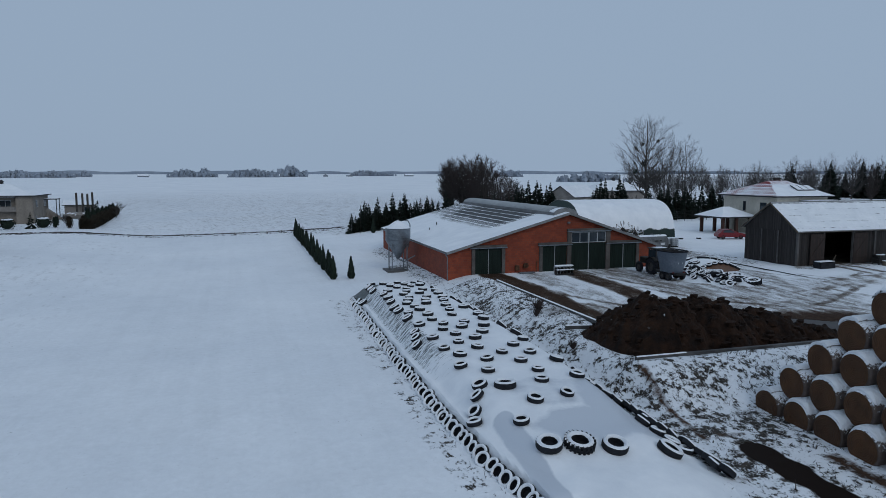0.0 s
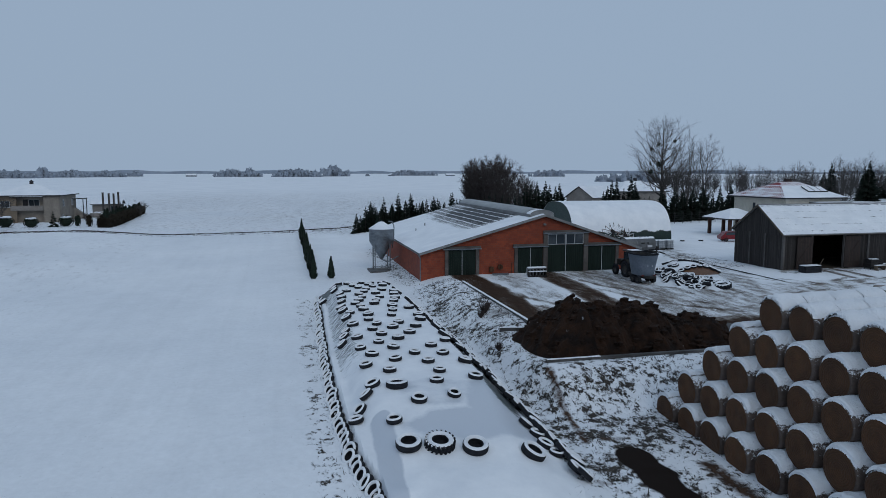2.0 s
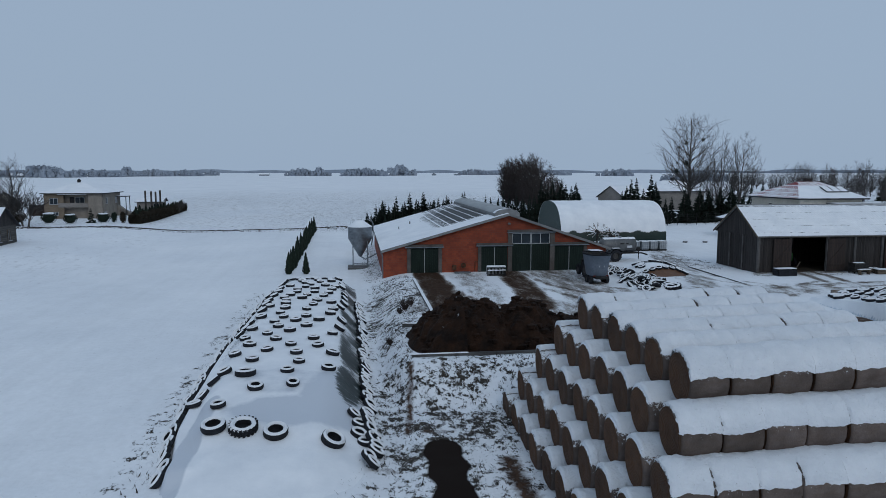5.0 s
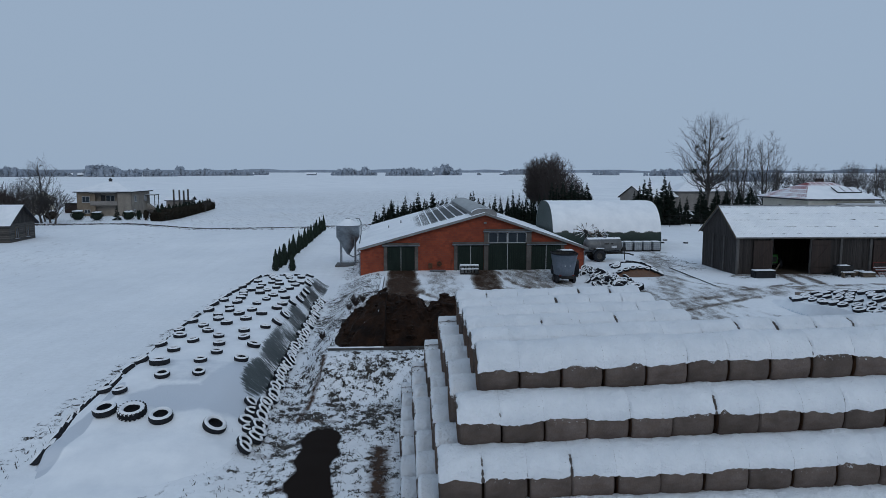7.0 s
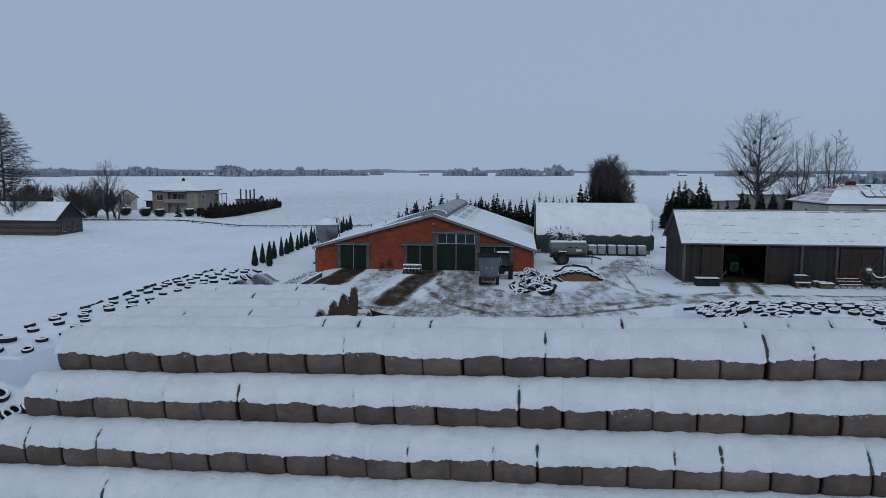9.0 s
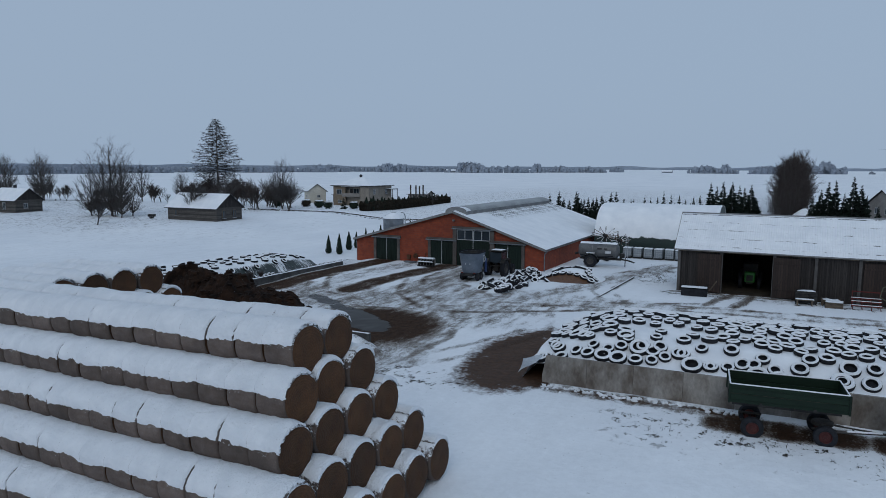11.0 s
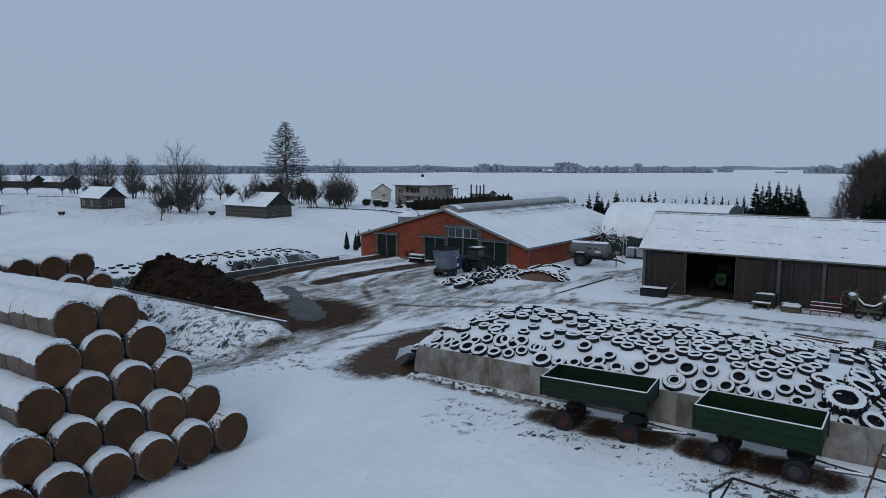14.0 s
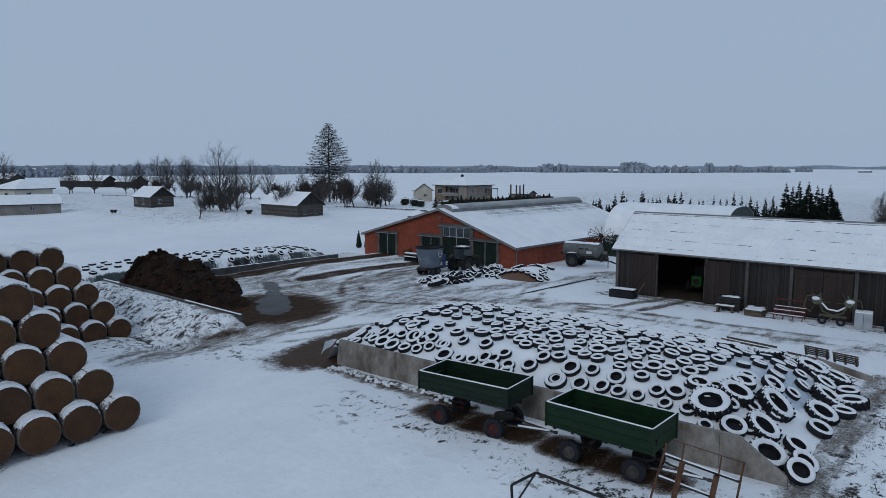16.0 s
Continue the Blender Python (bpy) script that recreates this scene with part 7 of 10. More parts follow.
bk = thing("loader_bucket", 60.4, 54.7, shed_front(60.4, -2.0), 4, "black loader bucket with snow on its edge", "bucket")
part("shell", Geo().prism([(-1.0, -0.45, 0.02), (-1.0, 0.4, 0.02), (-1.0, 0.5, 0.75), (-1.0, 0.4, 0.78), (-1.0, 0.28, 0.12), (-1.0, -0.45, 0.08)], (2.0, 0, 0)), RUBBER, bk)
for s in (-1, 1):
    part("side_plate", Geo().prism([(s * 0.99, -0.45, 0.02), (s * 0.99, 0.45, 0.02), (s * 0.99, 0.5, 0.78), (s * 0.99, -0.2, 0.6)], (0.04, 0, 0)), RUBBER, bk)
part("front_plate", Geo().box((0, -0.42, 0.32), (2.0, 0.05, 0.6), ch=0.01), RUBBER, bk)
part("snow_edge", Geo().box((0, 0.0, 0.72), (2.02, 0.75, 0.07), ch=0.03), SNOW, bk)
part("prop", Geo().box((0.6, 0.1, 1.05), (0.09, 0.05, 1.0), mat=pose(0.35, 0, 0.3, 0, 32, 0)), OLD_TIMBER, bk)

gt_ = thing("green_machine", 64.3, 60.2, 0.36, 0, "bright green machine parked inside the dark shed", "machine")
part("hood", Geo().box((0, 0, 1.05), (0.85, 0.8, 0.9), ch=0.08), TRACTOR_GREEN, gt_)
part("frame", Geo().box((0, 0.6, 0.6), (0.6, 1.8, 0.35), ch=0.04), TRACTOR_DARK, gt_)
part("grille", Geo().box((0, -0.42, 1.0), (0.5, 0.04, 0.5), ch=0.02), DARK_STEEL, gt_)
part("cab", Geo().box((0, 1.3, 1.6), (1.3, 1.3, 1.2), ch=0.1), TRACTOR_DARK, gt_)
for s in (-1, 1):
    w_ = wheel(gt_, 0, 0, 0.5, 0.3, RIM_GREY, 12)
    w_.matrix_basis = pose(s * 0.75, 0.1, 0, 0, 0, 90)
    w_ = wheel(gt_, 0, 0, 0.75, 0.4, RIM_GREY, 14)
    w_.matrix_basis = pose(s * 0.8, 1.9, 0, 0, 0, 90)

random.seed(91)


def crate(x, y, sx, sy, sz, label, mat=OLD_TIMBER, snowy=True, rz=0.0):
    e = thing("timber_crate", x, y, gz(x, y), rz, label, "crate")
    for s in (-1, 1):
        for k in range(4):
            part("board", Geo().box((0, s * sy / 2, 0.12 + (k + 0.5) * (sz - 0.12) / 4), (sx, 0.03, (sz - 0.12) / 4 - 0.03)), mat, e)
            part("end_board", Geo().box((s * sx / 2, 0, 0.12 + (k + 0.5) * (sz - 0.12) / 4), (0.03, sy - 0.04, (sz - 0.12) / 4 - 0.03)), mat, e)
        for t in (-1, 1):
            part("leg", Geo().box((s * (sx / 2 - 0.06), t * (sy / 2 - 0.06), sz / 2), (0.09, 0.09, sz)), mat, e)
    part("load", Geo().blob((0, 0, sz * 0.72), sx * 0.42, n=10, rough=0.4, squash=(1, sy / sx, 0.45)), DARK_STEEL, e)
    if snowy:
        part("snow_cap", Geo().blob((0, 0, sz * 0.92), sx * 0.45, n=12, rough=0.35, squash=(1.05, sy / sx, 0.18)), SNOW, e)
    return e


crate(68.6, 55.3, 1.5, 0.9, 1.05, "dark timber crate of scrap with snow on top", DARK_STEEL)
crate(70.3, 55.5, 1.3, 0.9, 0.5, "low box of scrap with snow on top", OLD_TIMBER)
bench = thing("low_bench", 68.5, 54.4, gz(68.5, 54.4), 3, "low wooden bench with snow on top", "bench")
part("seat", Geo().box((0, 0, 0.45), (1.3, 0.4, 0.06), ch=0.01), OLD_TIMBER, bench)
part("snow_cap", Geo().box((0, 0, 0.51), (1.28, 0.38, 0.06), ch=0.025), SNOW, bench)
for sx in (-0.5, 0.5):
    part("leg", Geo().box((sx, 0, 0.21), (0.1, 0.34, 0.42)), OLD_TIMBER, bench)
pl = thing("pallet_stack", 70.5, 54.6, gz(70.5, 54.6), -4, "stack of pallets under snow", "pallets")
for k in range(3):
    part("deck", Geo().box((0, 0, 0.12 + 0.14 * k), (1.2, 0.8, 0.03)), OLD_TIMBER, pl)
    for yy in (-0.34, 0, 0.34):
        part("block_bar", Geo().box((0, yy, 0.05 + 0.14 * k), (1.2, 0.1, 0.09)), OLD_TIMBER, pl)
part("snow_cap", Geo().box((0, 0, 0.47), (1.18, 0.78, 0.09), ch=0.04), SNOW, pl)
sg = thing("small_harrow", 72.6, 55.0, gz(72.6, 55), 2, "faded red harrow frame with snow on its bars", "harrow")
for yy, zz in ((0, 0.55), (0.35, 0.75), (-0.35, 0.3)):
    part("bar", Geo().box((0, yy, zz), (2.0, 0.08, 0.08)), FADED_RED, sg)
    part("bar_snow", Geo().box((0, yy, zz + 0.06), (1.95, 0.07, 0.04)), SNOW, sg)
for xx in (-0.9, -0.3, 0.3, 0.9):
    part("tine", Geo().tube((xx, 0.35, 0.75), (xx, -0.5, 0.02), 0.03), FADED_RED, sg)
part("rail", Geo().box((0, 0.5, 1.25), (1.9, 0.06, 0.08)), FADED_RED, sg)
part("upright", Geo().tube((-0.9, 0.5, 0), (-0.9, 0.5, 1.3), 0.03), FADED_RED, sg)
part("upright", Geo().tube((0.9, 0.5, 0), (0.9, 0.5, 1.3), 0.03), FADED_RED, sg)
OLIVE = plain("olive_paint", (0.07, 0.075, 0.05), (0.12, 0.12, 0.085), 4, 0.6)
rk = thing("hay_tedder", 75.2, 55.2, gz(75.2, 55.2), 0, "folded olive hay tedder with bent arms under snow", "tedder")
for s in (-1, 1):
    part("arm", Geo().pipe([(0, 0, 0.6), (s * 0.6, 0, 0.8), (s * 0.95, 0, 1.6), (s * 0.8, 0.1, 2.0)], 0.06, 8), OLIVE, rk)
    part("rotor", Geo().lathe([(0.02, 0.1), (0.3, 0.08), (0.32, 0), (0.02, -0.05)], 16, mat=pose(s * 0.95, -0.1, 1.55, 70, 0, 0)), OLIVE, rk)
    part("rotor_snow", Geo().blob((s * 1.02, -0.15, 1.66), 0.26, n=12, squash=(1, 0.6, 0.5)), SNOW, rk)
    g = Geo()
    for k in range(6):
        a = radians(60 * k)
        g.tube((s * 0.9, -0.1, 1.5), (s * 0.9 + 0.75 * math.cos(a), -0.25, 1.5 + 0.75 * math.sin(a)), 0.02, 0.015, 5)
    part("tine_arm", g, OLIVE, rk)
    part("guard", Geo().pipe([(s * 1.3, -0.1, 0.7), (s * 1.75, -0.1, 1.0), (s * 1.6, -0.1, 1.75), (s * 1.1, -0.1, 1.9)], 0.035, 6), OLIVE, rk)
    part("wheel", Geo().lathe([(0.14, -0.08), (0.26, -0.09), (0.28, 0), (0.26, 0.09), (0.14, 0.08)], 16, mat=pose(s * 0.55, -0.3, 0.28, 90), closed=True), RUBBER, rk)
part("frame", Geo().box((0, 0, 0.55), (1.6, 0.2, 0.16), ch=0.02), OLIVE, rk)
part("snow_cap", Geo().pipe([(-0.8, 0, 1.5), (-0.3, -0.05, 1.0), (0.3, -0.05, 0.95), (0.8, 0, 1.3)], 0.06, 6), SNOW, rk)
part("hitch", Geo().pipe([(0, -0.1, 0.5), (0, -0.9, 0.45)], 0.06, 8), OLIVE, rk)
bx = thing("white_box", 77.0, 55.1, gz(77, 55.1), 8, "pale square cabinet standing in the snow", "cabinet")
part("body", Geo().box((0, 0, 0.55), (1.0, 0.9, 1.1), ch=0.02), IBC_WHITE, bx)
part("snow_cap", Geo().box((0, 0, 1.13), (0.98, 0.88, 0.08), ch=0.03), SNOW, bx)
part("seam", Geo().box((0, -0.455, 0.55), (0.02, 0.012, 1.0)), DARK_STEEL, bx)
dr = thing("seed_drill", 79.6, 55.0, gz(79.6, 55), 0, "dark brown seed drill with snow on its lid", "seed drill")
part("hopper", Geo().prism([(-1.2, -0.4, 0.9), (-1.2, 0.4, 0.9), (-1.2, 0.5, 1.7), (-1.2, -0.5, 1.7)], (2.4, 0, 0)), FADED_RED, dr)
part("snow_cap", Geo().box((0, 0, 1.75), (2.3, 0.9, 0.1), ch=0.04), SNOW, dr)
part("frame", Geo().box((0, -0.2, 0.5), (2.4, 0.12, 0.14)), DARK_STEEL, dr)
for s in (-1, 1):
    wheel(dr, 0, 0, 0.45, 0.18).matrix_basis = pose(s * 1.3, 0, 0, 0, 0, 90)

# pallets lying along the clamp's far edge, the last ones sliding down behind the wall
random.seed(13)
for k in range(11):
    x = 64.0 + k * 1.3 + random.uniform(-0.15, 0.15)
    y = 43.25 - 0.02 * k
    if k < 9:
        m = on_slope(clamp_top, x, y, 0.15, random.uniform(-8, 8), 4)
    else:
        m = pose(x + 0.9, 44.35, 0.98 - 0.12 * (k - 9), -38, 4, random.uniform(-8, 8))
    e = new("wooden_pallet")
    e.empty_display_size = 0.1
    e.matrix_basis = m
    tagged(e, "grey wooden pallet lying on the clamp's edge, snow on its slats", "pallet", "pallets on the clamp's edge")
    for j in range(5):
        part("slat", Geo().box((0, -0.46 + 0.23 * j, 0), (1.18, 0.11, 0.03)), OLD_TIMBER, e)
        part("slat_snow", Geo().box((0, -0.46 + 0.23 * j, 0.03), (1.15, 0.10, 0.035), ch=0.012), SNOW, e)
    for j in range(3):
        part("bearer", Geo().box((-0.5 + 0.5 * j, 0, -0.07), (0.10, 1.02, 0.10)), OLD_TIMBER, e)
for x, y, z, rz in ((73.6, 43.1, 1.12, -10), (75.6, 42.8, 0.95, -14)):
    lad = thing("wooden_ladder", x, y, z, rz, "snowy wooden ladder lying on the clamp's edge", "ladder", "ladders on the clamp")
    for s_ in (-0.3, 0.3):
        part("stile", Geo().box((0, s_, 0.05), (2.8, 0.08, 0.10)), OLD_TIMBER, lad)
        part("stile_snow", Geo().box((0, s_, 0.115), (2.75, 0.075, 0.035), ch=0.012), SNOW, lad)
    for k in range(8):
        part("rung", Geo().box((-1.2 + 0.34 * k, 0, 0.06), (0.06, 0.56, 0.05)), OLD_TIMBER, lad)

# gate frame and rusty rack in the foreground
gf = thing("gate_frame", 73.9, 22.2, gz(74, 22.2), 0, "dark bent steel gate frame leaning in the snow", "gate")
part("frame_tube", Geo().pipe([(-0.55, -0.75, 0.02), (-0.6, -0.8, 1.3), (-0.1, -0.2, 1.65), (2.3, 0.7, 1.1), (2.6, 0.9, 0.05)], 0.045, 8), DARK_STEEL, gf)
part("brace_tube", Geo().pipe([(-0.1, -0.2, 1.65), (-0.45, -0.65, 0.8), (-0.45, -0.7, 0.1)], 0.035, 8), DARK_STEEL, gf)
part("brace_tube", Geo().pipe([(-0.4, -0.6, 0.3), (0.6, -0.1, 0.05)], 0.03, 8), DARK_STEEL, gf)
rz0 = gz(77.9, 23.2)
rc = thing("rusty_rack", 77.87, 23.15, rz0, 28.4, "rusty steel rack with snowy sloping cross bars", "rack")
for (x0, z0), (x1, z1) in (((-1.1, 0.0), (-0.37, 2.89)), ((1.35, 0.0), (1.7, 2.55))):
    part("upright", Geo().tube((x0, 0.1, z0 + 0.02), (x1, 0, z1 - rz0), 0.032, n=8), RUST, rc)
for xb, xt, zt in ((-0.42, 0.08, 2.42), (0.62, 1.0, 2.08)):
    part("stout_upright", Geo().prism([(xb - 0.07, -0.06, 0.0), (xb + 0.07, -0.06, 0.0), (xt + 0.07, -0.06, zt - rz0), (xt - 0.07, -0.06, zt - rz0)], (0, 0.12, 0)), RUST, rc)
for (xa, za), (xb, zb) in (((-0.48, 2.55), (1.6, 1.95)), ((-0.6, 1.87), (1.5, 1.25)), ((-0.8, 1.15), (1.45, 0.55))):
    part("cross_bar", Geo().tube((xa, 0.03, za - rz0), (xb, 0.03, zb - rz0), 0.04), DARK_STEEL, rc)
    part("bar_snow", Geo().tube((xa + 0.05, 0.03, za - rz0 + 0.035), (xb - 0.05, 0.03, zb - rz0 + 0.035), 0.028), SNOW, rc)
for xx, zb, zt in ((0.1, 2.40, 2.91), (1.1, 2.1, 2.66)):
    part("bent_rod", Geo().tube((xx - 0.05, 0, zb - rz0), (xx, 0, zt - rz0), 0.02, n=6), RUST, rc)
part("top_wire", Geo().tube((-0.25, 0, 3.02 - rz0), (1.72, 0, 2.52 - rz0), 0.012, n=5), RUST, rc)


# ---- trees and shrubs ----
# bark grey-brown, lightened so its colour carries some haze of distance
BARK = plain("hazed_bark", (0.052, 0.046, 0.043), (0.100, 0.091, 0.085), 3, 0.9, relief=0.6, stretch=(1, 1, 0.4))
TWIG = plain("bare_twigs", (0.050, 0.046, 0.046), (0.088, 0.082, 0.081), 2, 0.9)
TWIG_DARK = plain("dark_bare_twigs", (0.036, 0.028, 0.026), (0.068, 0.054, 0.050), 2, 0.9)
NEEDLE = plain("dark_needles", (0.010, 0.017, 0.013), (0.022, 0.033, 0.024), 4, 0.85)
LARCH_TWIG = plain("larch_twigs", (0.016, 0.0135, 0.012), (0.030, 0.026, 0.023), 3, 0.9)
THUJA = plain("thuja_green", (0.008, 0.015, 0.011), (0.020, 0.032, 0.021), 5, 0.85)
HEDGE_BROWN = plain("brownish_hedge", (0.018, 0.015, 0.010), (0.034, 0.027, 0.018), 1.5, 0.9)
# aerial haze put into the base colour of the distant bare trees
HAZED_WOOD = plain("hazed_far_wood", (0.27, 0.31, 0.37), (0.31, 0.35, 0.41), 0.02, 0.95, relief=0.0, fine=3.0)


def grow_tree(seed, height, spread=0.5, levels=5, stems=1, lean=0.0, twig_r=0.02, fork=0.28, up=0.35):
    """A bare broadleaf tree: stout wood in one mesh, fine twigs in another."""
    rnd = random.Random(seed)
    wood, twigs = Geo(), Geo()

    def branch(p, d, length, r, lev):
        steps_ = 3 if lev < 2 else 2
        q = p
        for s in range(steps_):
            d = (d + Vector((rnd.gauss(0, 0.10), rnd.gauss(0, 0.10), rnd.gauss(0, 0.05) + up * 0.06))).normalized()
            nq = q + d * (length / steps_)
            r2 = r * 0.80
            target = wood if lev <= 2 else twigs
            lim = twig_r * (1.0, 1.0, 1.0, 0.85, 0.62, 0.48)[lev]
            target.tube(q, nq, max(r, lim), max(r2, lim * 0.7), 6 if lev == 0 else (4 if lev < 3 else 3), caps=False)
            if lev < levels and (s > 0 or lev > 0):
                for k in range(1 if lev > 0 else 2):
                    a = rnd.uniform(0, 2 * math.pi)
                    side = d.orthogonal().normalized()
                    side = Matrix.Rotation(a, 3, d) @ side
                    nd = (d * (1 - spread * 0.5) + side * spread + Vector((0, 0, up * 0.4))).normalized()
                    branch(q + (nq - q) * rnd.uniform(0.3, 1.0), nd, length * rnd.uniform(0.55, 0.78), r2 * 0.55, lev + 1)
            q, r = nq, r2
        if lev < levels:
            for k in range(2):
                side = Matrix.Rotation(rnd.uniform(0, 2 * math.pi), 3, d) @ d.orthogonal().normalized()
                branch(q, (d + side * spread * 0.7).normalized(), length * rnd.uniform(0.6, 0.8), r * 0.7, lev + 1)

    for k in range(stems):
        a = 2 * math.pi * k / max(1, stems) + rnd.uniform(0, 1)
        off = Vector((math.cos(a), math.sin(a), 0)) * (0.25 if stems > 1 else 0)
        branch(off - Vector((0, 0, 0.3)), (Vector((0, 0, 1)) + off * rnd.uniform(0.6, 1.4) + Vector((lean, 0, 0))).normalized(), height * fork, height * 0.020 / math.sqrt(stems), 0)
    top = max(v[2] for v in (twigs.v or wood.v))
    k = height / top
    for g in (wood, twigs):
        g.v = [(x * k, y * k, z * k) for x, y, z in g.v]
    return wood, twigs


def grow_broad(seed, height, width, clear=0.16, limbs=44, shoots=13, twig_r=0.03, mid=0.58, leaders=1, sweep=(1.0, 1.7)):
    """A bare broadleaf tree with an oval crown: a tapering trunk, limbs that sweep up and out to the crown's rim, and sprays of twigs along them."""
    rnd = random.Random(seed)
    wood, twigs = Geo(), Geo()
    r0 = height * 0.017
    foot = []
    for k in range(leaders):
        a = 2 * math.pi * k / leaders + rnd.uniform(0, 1)
        off = 0.0 if leaders == 1 else width * 0.16
        p = Vector((0.06 * off * math.cos(a), 0.06 * off * math.sin(a), -0.3))
        line = [p]
        for q in range(1, 8):
            u = q / 7
            line.append(Vector((off * u * math.cos(a) + rnd.gauss(0, 0.010 * height), off * u * math.sin(a) + rnd.gauss(0, 0.010 * height), height * 0.93 * u)))
        rad = [r0 / math.sqrt(leaders) * (1 - 0.88 * q / 7) for q in range(8)]
        for q in range(7):
            wood.tube(line[q], line[q + 1], rad[q], rad[q + 1], 7 if q < 3 else 5, caps=False)
        foot.append((line, rad))

    def spray(p, d, ln, r, depth):
        q = p
        for k in range(2):
            d = (d + Vector((rnd.gauss(0, 0.16), rnd.gauss(0, 0.16), rnd.gauss(0.06, 0.10)))).normalized()
            n = q + d * ln / 2
            twigs.tube(q, n, r * (1 - 0.3 * k), r * (0.7 - 0.3 * k), 3, caps=False)
            if depth:
                for j in range(2):
                    side = Matrix.Rotation(rnd.uniform(0, 2 * math.pi), 3, d) @ d.orthogonal().normalized()
                    spray(q.lerp(n, rnd.uniform(0.3, 1)), (d + side * 0.75).normalized(), ln * rnd.uniform(0.45, 0.7), r * 0.6, depth - 1)
            q = n

    for k in range(limbs):
        line, rad = foot[k % leaders]
        th, a = math.acos(1 - 2 * (k + 0.5) / limbs * 0.93), k * 2.399 + rnd.uniform(-0.3, 0.3)
        full = rnd.uniform(0.68, 1.0)
        tip = Vector((width / 2 * math.sin(th) * math.cos(a) * full, width / 2 * math.sin(th) * math.sin(a) * full, height * mid + height * (1 - mid) * math.cos(th) * full * (1.0 if th < 1.57 else 0.95 * (mid - clear) / (1 - mid))))
        rho = math.hypot(tip.x, tip.y)
        za = min(height * 0.9, max(height * clear * rnd.uniform(0.8, 1.3), tip.z - rho * rnd.uniform(*sweep) - 0.05 * height))
        u = za / (height * 0.93) * 7
        base = line[int(u)].lerp(line[min(7, int(u) + 1)], u - int(u))
        ctrl = Vector((base.x + (tip.x - base.x) * 0.62, base.y + (tip.y - base.y) * 0.62, za + (tip.z - za) * 0.42))
        pts = [base * (1 - t) ** 2 + ctrl * 2 * t * (1 - t) + tip * t * t for t in (0, 0.2, 0.4, 0.6, 0.8, 1.0)]
        pts = pts[:1] + [p + Vector((rnd.gauss(0, 1), rnd.gauss(0, 1), rnd.gauss(0, 1))) * 0.012 * height for p in pts[1:]]
        rl = max(twig_r, rad[min(7, int(u))] * 0.40)
        for q in range(5):
            wood.tube(pts[q], pts[q + 1], rl * (1 - 0.17 * q), rl * (1 - 0.17 * (q + 1)), 4, caps=False)
        for j in range(shoots):
            t = 5 * (0.18 + 0.8 * (j + rnd.random()) / shoots)
            q = min(4, int(t))
            p, d = pts[q].lerp(pts[q + 1], t - q), (pts[q + 1] - pts[q]).normalized()
            side = Matrix.Rotation(rnd.uniform(0, 2 * math.pi), 3, d) @ d.orthogonal().normalized()
            spray(p, (d + side * rnd.uniform(0.5, 1.1) + Vector((0, 0, 0.25))).normalized(), height * rnd.uniform(0.05, 0.10), twig_r * 0.62, 1)
    return wood, twigs


def broad_tree(seed, x, y, height, width, label, category="tree", group="", twig=TWIG, **kw):
    wood, twigs = grow_broad(seed, height, width, **kw)
    e = thing("bare_tree", x, y, gz(x, y), 0, label, category, group)
    part("trunk", wood, BARK, e)
    part("crown", twigs, twig, e, "fine bare twigs")
    return e


def tree(seed, x, y, height, label, category="tree", group="", twig=TWIG, **kw):
    wood, twigs = grow_tree(seed, height, **kw)
    e = thing("bare_tree", x, y, gz(x, y), 0, label, category, group)
    part("trunk", wood, BARK, e)
    part("crown", twigs, twig, e, "fine bare twigs")
    return e


def again(ob, x, y, s=1.0, rz=0.0, zs=None):
    c = copy_thing(ob, pose(x, y, gz(x, y), 0, 0, rz) @ Matrix.Diagonal((s, s, zs or s, 1)))
    return c


